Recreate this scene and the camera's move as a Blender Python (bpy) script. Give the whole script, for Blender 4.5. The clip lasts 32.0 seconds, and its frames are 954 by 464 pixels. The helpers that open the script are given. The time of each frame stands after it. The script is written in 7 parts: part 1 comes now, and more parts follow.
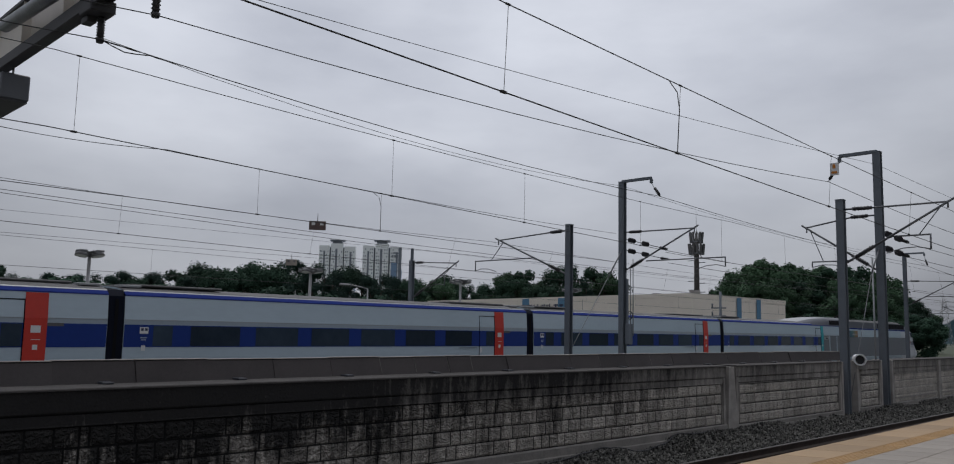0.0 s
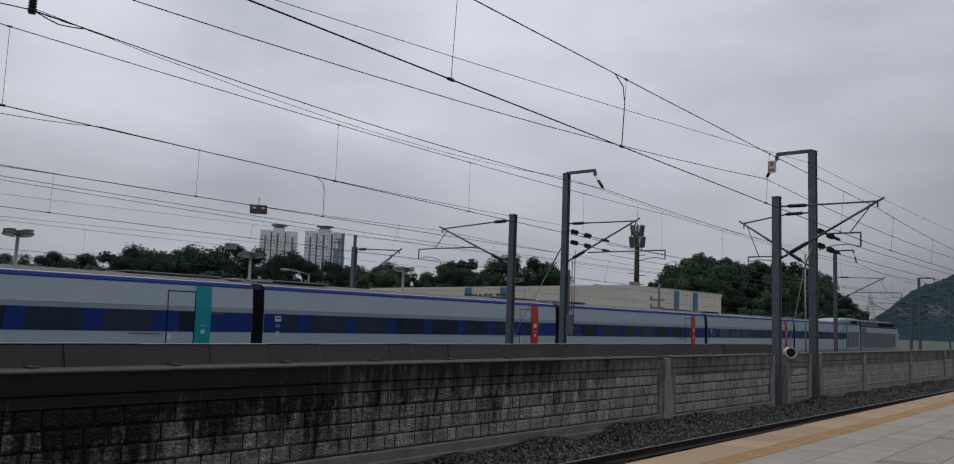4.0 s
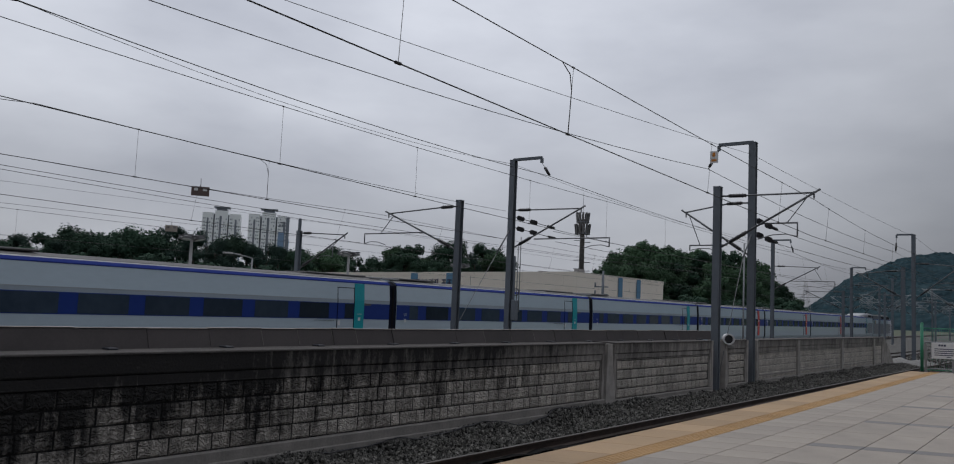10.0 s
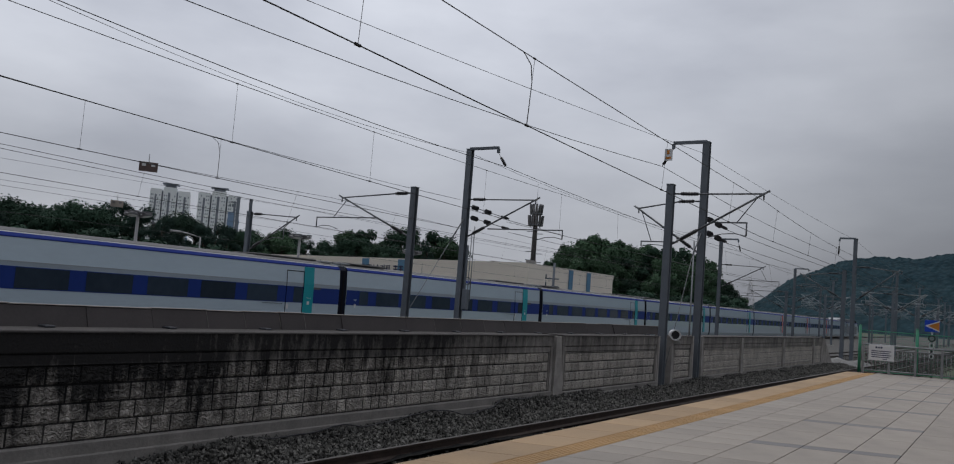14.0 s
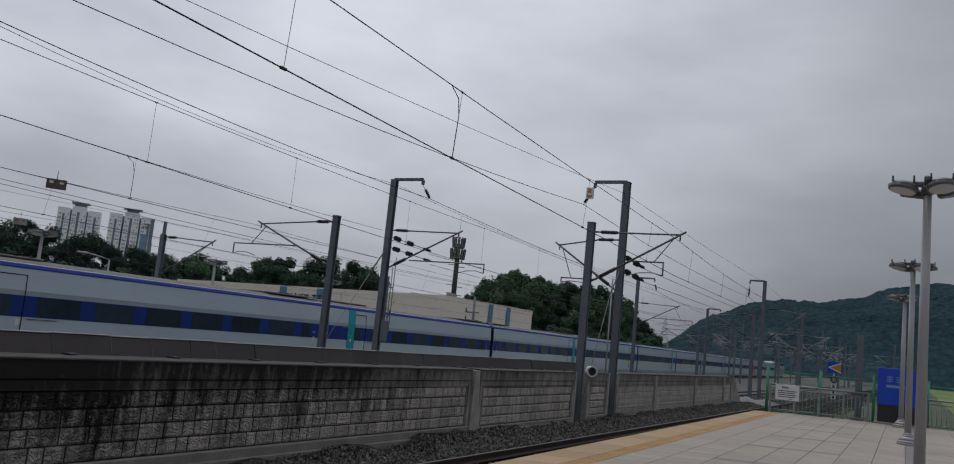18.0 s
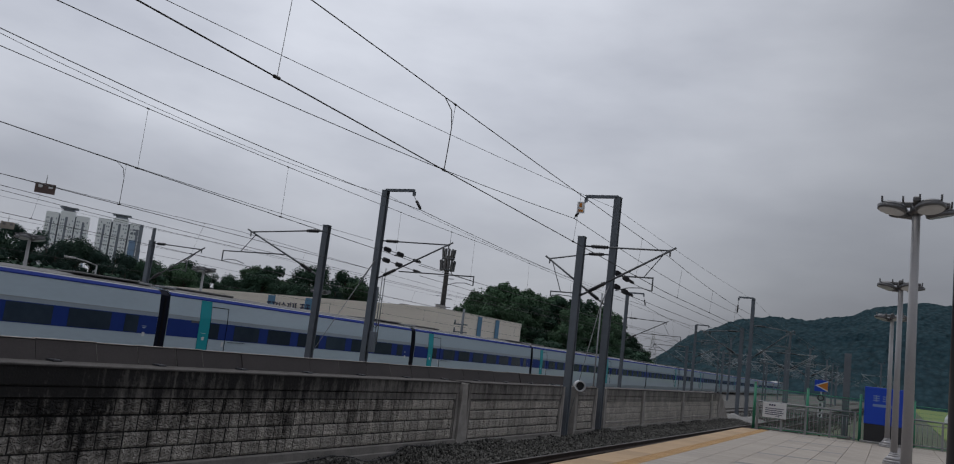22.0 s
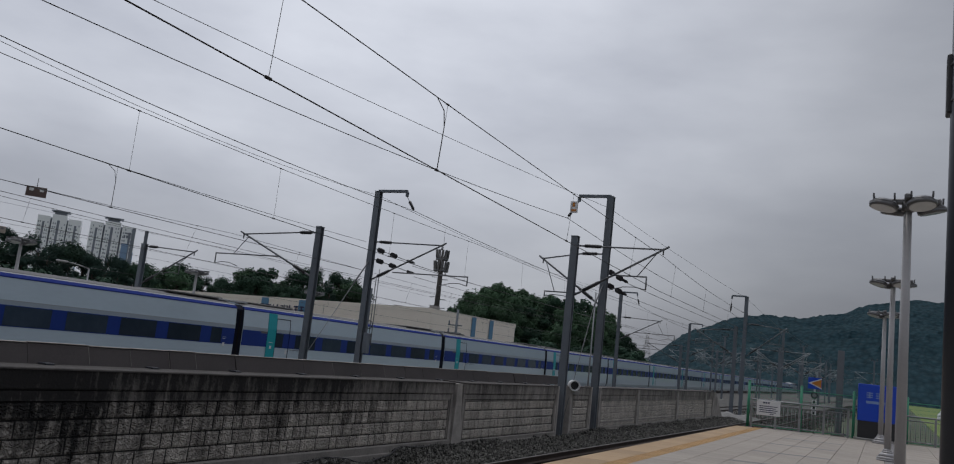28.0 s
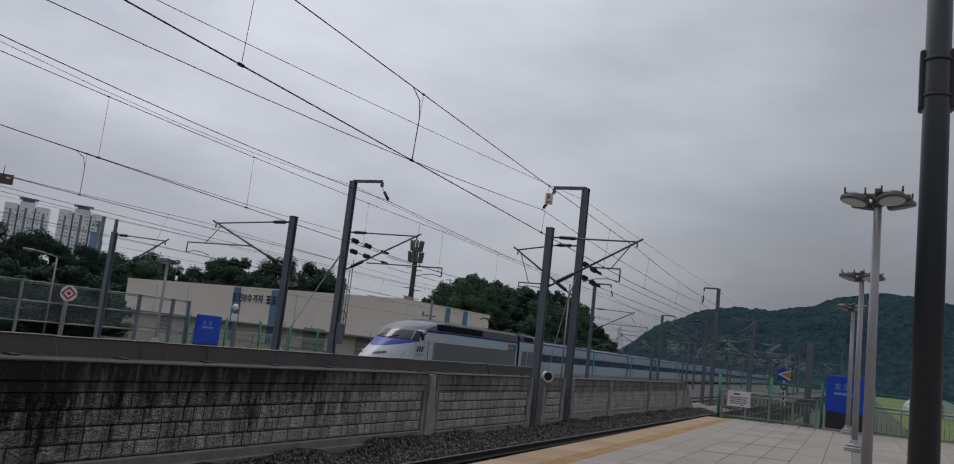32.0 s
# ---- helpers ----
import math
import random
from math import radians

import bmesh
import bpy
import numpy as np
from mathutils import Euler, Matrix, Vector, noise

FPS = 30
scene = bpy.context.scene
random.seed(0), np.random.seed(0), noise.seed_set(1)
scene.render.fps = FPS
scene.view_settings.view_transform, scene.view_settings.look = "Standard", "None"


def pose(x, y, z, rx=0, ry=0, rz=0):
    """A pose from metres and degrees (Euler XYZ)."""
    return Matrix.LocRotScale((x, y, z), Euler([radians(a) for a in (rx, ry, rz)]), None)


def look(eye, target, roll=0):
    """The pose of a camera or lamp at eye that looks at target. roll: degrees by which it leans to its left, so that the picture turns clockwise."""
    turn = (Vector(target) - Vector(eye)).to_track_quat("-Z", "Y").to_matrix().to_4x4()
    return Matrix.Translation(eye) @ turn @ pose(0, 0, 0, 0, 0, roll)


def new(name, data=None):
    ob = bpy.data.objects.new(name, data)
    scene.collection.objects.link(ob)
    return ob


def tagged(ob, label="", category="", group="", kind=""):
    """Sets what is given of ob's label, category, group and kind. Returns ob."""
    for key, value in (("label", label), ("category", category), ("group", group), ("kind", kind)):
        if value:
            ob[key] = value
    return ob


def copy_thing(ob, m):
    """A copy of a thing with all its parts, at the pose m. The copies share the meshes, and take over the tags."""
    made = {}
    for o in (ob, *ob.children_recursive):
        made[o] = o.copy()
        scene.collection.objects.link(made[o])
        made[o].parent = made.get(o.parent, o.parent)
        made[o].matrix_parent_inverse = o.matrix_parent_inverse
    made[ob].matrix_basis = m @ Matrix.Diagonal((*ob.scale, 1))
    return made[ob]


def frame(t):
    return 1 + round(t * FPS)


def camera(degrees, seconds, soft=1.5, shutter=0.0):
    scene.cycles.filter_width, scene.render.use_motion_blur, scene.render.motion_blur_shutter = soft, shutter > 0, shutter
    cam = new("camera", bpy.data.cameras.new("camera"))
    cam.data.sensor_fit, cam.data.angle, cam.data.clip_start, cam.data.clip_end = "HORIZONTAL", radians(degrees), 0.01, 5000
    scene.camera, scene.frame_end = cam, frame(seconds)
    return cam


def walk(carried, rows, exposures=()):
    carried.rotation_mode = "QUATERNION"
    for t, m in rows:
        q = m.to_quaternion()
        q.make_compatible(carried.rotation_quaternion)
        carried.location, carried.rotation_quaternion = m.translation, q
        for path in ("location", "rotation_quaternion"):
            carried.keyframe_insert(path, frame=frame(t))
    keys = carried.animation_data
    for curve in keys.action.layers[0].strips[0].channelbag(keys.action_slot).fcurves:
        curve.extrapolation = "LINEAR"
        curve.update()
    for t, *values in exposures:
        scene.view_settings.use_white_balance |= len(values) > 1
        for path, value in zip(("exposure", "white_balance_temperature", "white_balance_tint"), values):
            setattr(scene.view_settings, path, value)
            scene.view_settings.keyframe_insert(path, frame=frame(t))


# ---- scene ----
cam = camera(60.40, 32.0, 1.1)
EYE = 1.72
PATH = [
    (0.0, pose(0.087, -0.117, EYE-0.019, 96.68, -1.21, 44.97)),
    (0.5, pose(0.087, -0.129, EYE-0.022, 96.59, -1.40, 44.98)),
    (1.0, pose(0.083, -0.132, EYE-0.024, 96.48, -1.48, 44.94)),
    (1.5, pose(0.080, -0.129, EYE-0.024, 96.39, -1.52, 44.82)),
    (2.0, pose(0.077, -0.124, EYE-0.021, 96.34, -1.56, 44.81)),
    (2.5, pose(0.071, -0.113, EYE-0.018, 96.24, -2.06, 44.69)),
    (3.0, pose(0.063, -0.100, EYE-0.016, 96.21, -2.05, 42.76)),
    (3.5, pose(0.061, -0.090, EYE-0.015, 96.17, -2.04, 41.08)),
    (5.5, pose(0.063, -0.081, EYE-0.014, 95.73, -2.21, 40.96)),
    (6.0, pose(0.063, -0.073, EYE-0.013, 95.57, -2.54, 40.61)),
    (6.5, pose(0.064, -0.070, EYE-0.012, 95.50, -2.55, 37.62)),
    (7.0, pose(0.068, -0.073, EYE-0.011, 95.42, -2.64, 37.42)),
    (7.5, pose(0.077, -0.080, EYE-0.011, 95.38, -2.53, 37.41)),
    (8.0, pose(0.086, -0.086, EYE-0.012, 95.36, -2.24, 37.33)),
    (8.5, pose(0.089, -0.088, EYE-0.015, 95.29, -2.19, 37.26)),
    (9.0, pose(0.084, -0.083, EYE-0.016, 95.23, -2.30, 37.26)),
    (9.5, pose(0.077, -0.076, EYE-0.016, 95.15, -2.48, 37.21)),
    (10.0, pose(0.070, -0.072, EYE-0.014, 95.14, -2.48, 37.17)),
    (10.5, pose(0.062, -0.067, EYE-0.013, 95.08, -2.80, 37.14)),
    (11.0, pose(0.052, -0.058, EYE-0.013, 94.98, -3.16, 37.12)),
    (11.5, pose(0.043, -0.048, EYE-0.012, 94.83, -3.54, 36.87)),
    (12.0, pose(0.038, -0.044, EYE-0.011, 94.79, -3.64, 35.98)),
    (12.5, pose(0.034, -0.042, EYE-0.009, 94.83, -3.72, 34.82)),
    (13.0, pose(0.027, -0.036, EYE-0.007, 94.80, -3.85, 34.32)),
    (13.5, pose(0.015, -0.024, EYE-0.004, 94.66, -4.07, 34.29)),
    (14.0, pose(-0.001, -0.005, EYE+0.003, 94.53, -4.41, 33.72)),
    (14.5, pose(-0.021, 0.020, EYE+0.013, 94.58, -4.44, 32.14)),
    (15.0, pose(-0.036, 0.044, EYE+0.019, 94.49, -4.55, 31.83)),
    (15.5, pose(-0.043, 0.058, EYE+0.017, 94.54, -4.55, 29.16)),
    (17.5, pose(-0.045, 0.061, EYE+0.012, 97.04, -5.48, 28.11)),
    (18.0, pose(-0.044, 0.057, EYE+0.007, 97.30, -5.77, 28.09)),
    (18.5, pose(-0.042, 0.051, EYE+0.004, 97.31, -5.90, 28.12)),
    (19.0, pose(-0.040, 0.045, EYE+0.004, 97.69, -5.92, 28.11)),
    (19.5, pose(-0.040, 0.044, EYE+0.006, 98.00, -5.90, 28.17)),
    (20.0, pose(-0.044, 0.048, EYE+0.009, 98.07, -6.01, 28.19)),
    (20.5, pose(-0.050, 0.053, EYE+0.012, 98.01, -6.29, 28.17)),
    (21.0, pose(-0.055, 0.058, EYE+0.013, 97.98, -6.71, 28.06)),
    (21.5, pose(-0.057, 0.063, EYE+0.014, 98.13, -6.75, 27.52)),
    (22.0, pose(-0.059, 0.067, EYE+0.016, 98.23, -6.70, 27.27)),
    (22.5, pose(-0.058, 0.070, EYE+0.016, 98.26, -6.63, 27.18)),
    (23.0, pose(-0.056, 0.070, EYE+0.014, 98.34, -6.56, 27.22)),
    (23.5, pose(-0.055, 0.068, EYE+0.012, 98.50, -6.47, 27.15)),
    (24.0, pose(-0.055, 0.066, EYE+0.012, 98.53, -6.35, 27.08)),
    (24.5, pose(-0.055, 0.063, EYE+0.014, 98.64, -6.31, 26.92)),
    (25.0, pose(-0.054, 0.062, EYE+0.014, 98.57, -6.19, 26.93)),
    (25.5, pose(-0.054, 0.066, EYE+0.011, 98.59, -6.04, 26.91)),
    (27.5, pose(-0.056, 0.073, EYE+0.007, 98.40, -6.23, 26.77)),
    (28.0, pose(-0.059, 0.078, EYE+0.006, 98.32, -6.22, 26.88)),
    (28.5, pose(-0.062, 0.083, EYE+0.009, 98.24, -6.25, 26.77)),
    (29.0, pose(-0.063, 0.087, EYE+0.012, 98.17, -6.33, 26.64)),
    (29.5, pose(-0.061, 0.086, EYE+0.012, 98.12, -6.33, 26.57)),
    (30.0, pose(-0.061, 0.083, EYE+0.011, 98.12, -6.25, 26.43)),
    (30.5, pose(-0.065, 0.088, EYE+0.013, 98.04, -6.18, 26.44)),
    (31.0, pose(-0.072, 0.102, EYE+0.018, 97.98, -6.08, 26.25)),
    (31.5, pose(-0.078, 0.113, EYE+0.018, 97.91, -6.08, 25.28)),
    (32.0, pose(-0.082, 0.115, EYE+0.012, 97.89, -6.39, 25.06)),
]
walk(cam, PATH)

# ---- sky, sun ----
world = bpy.data.worlds.new("sky")
scene.world = world
world.use_nodes = True
nt = world.node_tree
nt.nodes.clear()
n_out = nt.nodes.new("ShaderNodeOutputWorld")
n_bg = nt.nodes.new("ShaderNodeBackground")
n_sky = nt.nodes.new("ShaderNodeTexSky")
n_sky.sky_type, n_sky.sun_disc = "NISHITA", False
n_sky.sun_elevation, n_sky.sun_rotation = radians(69), radians(-47)
n_sky.air_density, n_sky.dust_density = 1.0, 4.0
n_tc = nt.nodes.new("ShaderNodeTexCoord")
n_map = nt.nodes.new("ShaderNodeMapping")
n_map.inputs["Scale"].default_value = (1.0, 1.0, 2.6)
n_cl = nt.nodes.new("ShaderNodeTexNoise")
n_cl.inputs["Scale"].default_value, n_cl.inputs["Detail"].default_value = 2.3, 6.0
n_cl.inputs["Roughness"].default_value = 0.5
n_ramp = nt.nodes.new("ShaderNodeValToRGB")
n_ramp.color_ramp.elements[0].position, n_ramp.color_ramp.elements[1].position = 0.3, 0.72
n_ramp.color_ramp.elements[0].color = (2.9, 3.06, 3.52, 1)
n_ramp.color_ramp.elements[1].color = (4.9, 5.1, 5.6, 1)
n_mix = nt.nodes.new("ShaderNodeMixRGB")
n_mix.inputs["Fac"].default_value = 0.93
nt.links.new(n_tc.outputs["Generated"], n_map.inputs["Vector"])
nt.links.new(n_map.outputs["Vector"], n_cl.inputs["Vector"])
nt.links.new(n_cl.outputs["Fac"], n_ramp.inputs["Fac"])
nt.links.new(n_sky.outputs["Color"], n_mix.inputs["Color1"])
# the cloud is brightest towards the veiled sun
n_dot = nt.nodes.new("ShaderNodeVectorMath")
n_dot.operation = "DOT_PRODUCT"
glow = Vector((-math.sin(radians(47)) * math.cos(radians(27)), math.cos(radians(47)) * math.cos(radians(27)), math.sin(radians(27))))
n_dot.inputs[1].default_value = glow
n_gl = nt.nodes.new("ShaderNodeMapRange")
n_gl.interpolation_type = "SMOOTHSTEP"
n_gl.inputs["From Min"].default_value, n_gl.inputs["From Max"].default_value = 0.66, 1.0
n_gl.inputs["To Min"].default_value, n_gl.inputs["To Max"].default_value = 0.76, 1.56
n_mul = nt.nodes.new("ShaderNodeVectorMath")
n_mul.operation = "SCALE"
nt.links.new(n_tc.outputs["Generated"], n_dot.inputs[0])
nt.links.new(n_dot.outputs["Value"], n_gl.inputs["Value"])
nt.links.new(n_ramp.outputs["Color"], n_mul.inputs[0])
nt.links.new(n_gl.outputs["Result"], n_mul.inputs["Scale"])
# an overcast sky brightens towards the zenith
n_sep = nt.nodes.new("ShaderNodeSeparateXYZ")
n_zen = nt.nodes.new("ShaderNodeMapRange")
n_zen.interpolation_type = "SMOOTHSTEP"
n_zen.inputs["From Min"].default_value, n_zen.inputs["From Max"].default_value = 0.38, 0.95
n_zen.inputs["To Min"].default_value, n_zen.inputs["To Max"].default_value = 1.0, 2.1
n_mul2 = nt.nodes.new("ShaderNodeVectorMath")
n_mul2.operation = "SCALE"
nt.links.new(n_tc.outputs["Generated"], n_sep.inputs["Vector"])
nt.links.new(n_sep.outputs["Z"], n_zen.inputs["Value"])
# and is duller in the haze near the horizon
n_low = nt.nodes.new("ShaderNodeMapRange")
n_low.interpolation_type = "SMOOTHSTEP"
n_low.inputs["From Min"].default_value, n_low.inputs["From Max"].default_value = 0.0, 0.34
n_low.inputs["To Min"].default_value, n_low.inputs["To Max"].default_value = 0.74, 1.06
n_both = nt.nodes.new("ShaderNodeMath")
n_both.operation = "MULTIPLY"
nt.links.new(n_sep.outputs["Z"], n_low.inputs["Value"])
nt.links.new(n_zen.outputs["Result"], n_both.inputs[0])
nt.links.new(n_low.outputs["Result"], n_both.inputs[1])
nt.links.new(n_mul.outputs["Vector"], n_mul2.inputs[0])
nt.links.new(n_both.outputs[0], n_mul2.inputs["Scale"])
nt.links.new(n_mul2.outputs["Vector"], n_mix.inputs["Color2"])
nt.links.new(n_mix.outputs["Color"], n_bg.inputs["Color"])
n_bg.inputs["Strength"].default_value = 0.1
nt.links.new(n_bg.outputs["Background"], n_out.inputs["Surface"])

sun_data = bpy.data.lights.new("sun", "SUN")
sun_data.energy, sun_data.angle, sun_data.color = 0.6, radians(25), (1.0, 0.97, 0.93)
sun = new("sun", sun_data)
sun.matrix_world = look((-30, 28, 110), (0, 0, 0))


# ---- materials ----
def mat(name, c1, c2=None, rough=0.7, metal=0.0, scale=3.0, fine=40.0, bump=0.0, bump_scale=None, stretch=(1, 1, 1), vary=0.0, spec=0.5, coat=0.0, island=0.0):
    """A surface with two scales of colour noise, optional relief and a tint per object."""
    c2 = c2 or tuple(v * 0.8 for v in c1)
    m = bpy.data.materials.new(name)
    m.use_nodes = True
    t = m.node_tree
    b = t.nodes["Principled BSDF"]
    geo = t.nodes.new("ShaderNodeNewGeometry")
    tex = t.nodes.new("ShaderNodeTexCoord")
    mp = t.nodes.new("ShaderNodeMapping")
    mp.inputs["Scale"].default_value = stretch
    t.links.new(tex.outputs["Object"], mp.inputs["Vector"])
    a = t.nodes.new("ShaderNodeTexNoise")
    a.inputs["Scale"].default_value, a.inputs["Detail"].default_value = scale, 5
    f = t.nodes.new("ShaderNodeTexNoise")
    f.inputs["Scale"].default_value, f.inputs["Detail"].default_value = fine, 4
    t.links.new(mp.outputs["Vector"], a.inputs["Vector"])
    t.links.new(mp.outputs["Vector"], f.inputs["Vector"])
    ma = t.nodes.new("ShaderNodeMath")
    ma.operation = "MULTIPLY_ADD"
    ma.inputs[1].default_value, ma.inputs[2].default_value = 0.45, 0.0
    t.links.new(f.outputs["Fac"], ma.inputs[0])
    mb = t.nodes.new("ShaderNodeMath")
    mb.operation = "MULTIPLY_ADD"
    mb.inputs[1].default_value = 0.9
    t.links.new(a.outputs["Fac"], mb.inputs[0])
    t.links.new(ma.outputs[0], mb.inputs[2])
    rp = t.nodes.new("ShaderNodeMapRange")
    rp.inputs["From Min"].default_value, rp.inputs["From Max"].default_value = 0.42, 0.95
    t.links.new(mb.outputs[0], rp.inputs["Value"])
    mx = t.nodes.new("ShaderNodeMixRGB")
    mx.inputs["Color1"].default_value, mx.inputs["Color2"].default_value = (*c1, 1), (*c2, 1)
    t.links.new(rp.outputs["Result"], mx.inputs["Fac"])
    last = mx.outputs["Color"]
    if island:
        hs = t.nodes.new("ShaderNodeHueSaturation")
        mr = t.nodes.new("ShaderNodeMapRange")
        mr.inputs["To Min"].default_value, mr.inputs["To Max"].default_value = 1 - island, 1 + island
        t.links.new(geo.outputs["Random Per Island"], mr.inputs["Value"])
        t.links.new(mr.outputs["Result"], hs.inputs["Value"])
        t.links.new(last, hs.inputs["Color"])
        last = hs.outputs["Color"]
    if vary:
        info = t.nodes.new("ShaderNodeObjectInfo")
        hs = t.nodes.new("ShaderNodeHueSaturation")
        mr = t.nodes.new("ShaderNodeMapRange")
        mr.inputs["To Min"].default_value, mr.inputs["To Max"].default_value = 1 - vary, 1 + vary
        t.links.new(info.outputs["Random"], mr.inputs["Value"])
        t.links.new(mr.outputs["Result"], hs.inputs["Value"])
        t.links.new(last, hs.inputs["Color"])
        last = hs.outputs["Color"]
    t.links.new(last, b.inputs["Base Color"])
    b.inputs["Roughness"].default_value, b.inputs["Metallic"].default_value = rough, metal
    b.inputs["Specular IOR Level"].default_value, b.inputs["Coat Weight"].default_value = spec, coat
    if bump:
        bp = t.nodes.new("ShaderNodeBump")
        bp.inputs["Strength"].default_value, bp.inputs["Distance"].default_value = bump, 0.02
        src = f
        if bump_scale:
            src = t.nodes.new("ShaderNodeTexNoise")
            src.inputs["Scale"].default_value, src.inputs["Detail"].default_value = bump_scale, 5
            t.links.new(mp.outputs["Vector"], src.inputs["Vector"])
        t.links.new(src.outputs["Fac"], bp.inputs["Height"])
        t.links.new(bp.outputs["Normal"], b.inputs["Normal"])
    return m


def stained_concrete(name, light, dark, reach, swirl=0.0, span=0.36):
    """Concrete with black water streaks that run down from the top of the wall; reach: how heavy."""
    m = mat(name, light, tuple(v * 0.55 for v in light), 0.9, 0, 2.2, 26, 0.8, 30, spec=0.2, vary=0.2 if swirl else 0.0)
    t = m.node_tree
    b = t.nodes["Principled BSDF"]
    base = b.inputs["Base Color"].links[0].from_socket
    geo = t.nodes.new("ShaderNodeNewGeometry")
    sep = t.nodes.new("ShaderNodeSeparateXYZ")
    t.links.new(geo.outputs["Position"], sep.inputs["Vector"])

    def streak(sy, sz, off):
        mp = t.nodes.new("ShaderNodeMapping")
        mp.inputs["Scale"].default_value = (1.0, sy, sz)
        mp.inputs["Location"].default_value = (off, off, 0)
        n = t.nodes.new("ShaderNodeTexNoise")
        n.inputs["Scale"].default_value, n.inputs["Detail"].default_value = 1.0, 6
        n.inputs["Roughness"].default_value = 0.62
        t.links.new(geo.outputs["Position"], mp.inputs["Vector"])
        t.links.new(mp.outputs["Vector"], n.inputs["Vector"])
        return n.outputs["Fac"]

    def math_node(op, a, c):
        n = t.nodes.new("ShaderNodeMath")
        n.operation = op
        for k, v in ((0, a), (1, c)):
            if isinstance(v, (int, float)):
                n.inputs[k].default_value = v
            else:
                t.links.new(v, n.inputs[k])
        return n.outputs[0]

    s = math_node("ADD", math_node("MULTIPLY", streak(1.9, 0.6, 3.0), 1.25), math_node("MULTIPLY", streak(8.0, 1.3, 9.0), 1.15))
    broad = streak(0.16, 0.2, 21.0)
    s = math_node("ADD", s, math_node("SUBTRACT", math_node("MULTIPLY", broad, 1.0), 0.725))
    high = math_node("MULTIPLY", math_node("SUBTRACT", sep.outputs["Z"], 0.25), 0.58)
    s = math_node("ADD", s, high)
    # the wettest length of the wall is the one near the girder
    for y0, y1, v0, v1 in ((2.0, 10.0, 0.26, 0.0), (10.5, 18.5, 0.0, -0.6)):
        wet = t.nodes.new("ShaderNodeMapRange")
        wet.inputs["From Min"].default_value, wet.inputs["From Max"].default_value = y0, y1
        wet.inputs["To Min"].default_value, wet.inputs["To Max"].default_value = v0, v1
        t.links.new(sep.outputs["Y"], wet.inputs["Value"])
        s = math_node("ADD", s, wet.outputs["Result"])
    mr = t.nodes.new("ShaderNodeMapRange")
    mr.inputs["From Min"].default_value, mr.inputs["From Max"].default_value = 0.82 - reach, 0.82 - reach + span
    mr.inputs["To Max"].default_value = 0.975
    # pale lime runs that wash through the black
    lime = t.nodes.new("ShaderNodeMapRange")
    lime.inputs["From Min"].default_value, lime.inputs["From Max"].default_value = 0.60, 0.70
    lime.inputs["To Min"].default_value, lime.inputs["To Max"].default_value = 0.0, 0.24
    t.links.new(streak(6.5, 0.55, 41.0), lime.inputs["Value"])
    s = math_node("SUBTRACT", s, lime.outputs["Result"])
    # and soot gathered in fine blotches
    s = math_node("ADD", s, math_node("MULTIPLY", math_node("SUBTRACT", streak(16.0, 14.0, 57.0), 0.5), 0.55))
    t.links.new(s, mr.inputs["Value"])
    mx = t.nodes.new("ShaderNodeMixRGB")
    mx.inputs["Color2"].default_value = (*dark, 1)
    t.links.new(mr.outputs["Result"], mx.inputs["Fac"])
    t.links.new(base, mx.inputs["Color1"])
    t.links.new(mx.outputs["Color"], b.inputs["Base Color"])
    # shallow scrolls cast in the moulded face, coloured darker in their hollows
    if swirl:
        info = t.nodes.new("ShaderNodeObjectInfo")
        far = t.nodes.new("ShaderNodeVectorMath")
        far.operation = "MULTIPLY_ADD"
        far.inputs[1].default_value = (0.0, 7.0, 5.0)
        t.links.new(info.outputs["Random"], far.inputs[0])
        t.links.new(geo.outputs["Position"], far.inputs[2])
        nz = t.nodes.new("ShaderNodeTexWave")
        nz.bands_direction = "Z"
        nz.inputs["Scale"].default_value, nz.inputs["Distortion"].default_value = 4.0, 16.0
        nz.inputs["Detail"].default_value, nz.inputs["Detail Scale"].default_value = 3.5, 2.2
        t.links.new(far.outputs["Vector"], nz.inputs["Vector"])
        ridge = nz.outputs["Fac"]
        hollow = t.nodes.new("ShaderNodeMapRange")
        hollow.inputs["From Min"].default_value, hollow.inputs["From Max"].default_value = 0.0, 0.4
        hollow.inputs["To Min"].default_value, hollow.inputs["To Max"].default_value = 0.86, 1.0
        t.links.new(ridge, hollow.inputs["Value"])
        hs = t.nodes.new("ShaderNodeHueSaturation")
        t.links.new(hollow.outputs["Result"], hs.inputs["Value"])
        t.links.new(mx.outputs["Color"], hs.inputs["Color"])
        t.links.new(hs.outputs["Color"], b.inputs["Base Color"])
        bp2 = t.nodes.new("ShaderNodeBump")
        bp2.inputs["Strength"].default_value, bp2.inputs["Distance"].default_value = swirl, 0.024
        t.links.new(nz.outputs["Fac"], bp2.inputs["Height"])
        t.links.new(b.inputs["Normal"].links[0].from_socket, bp2.inputs["Normal"])
        t.links.new(bp2.outputs["Normal"], b.inputs["Normal"])
    return m


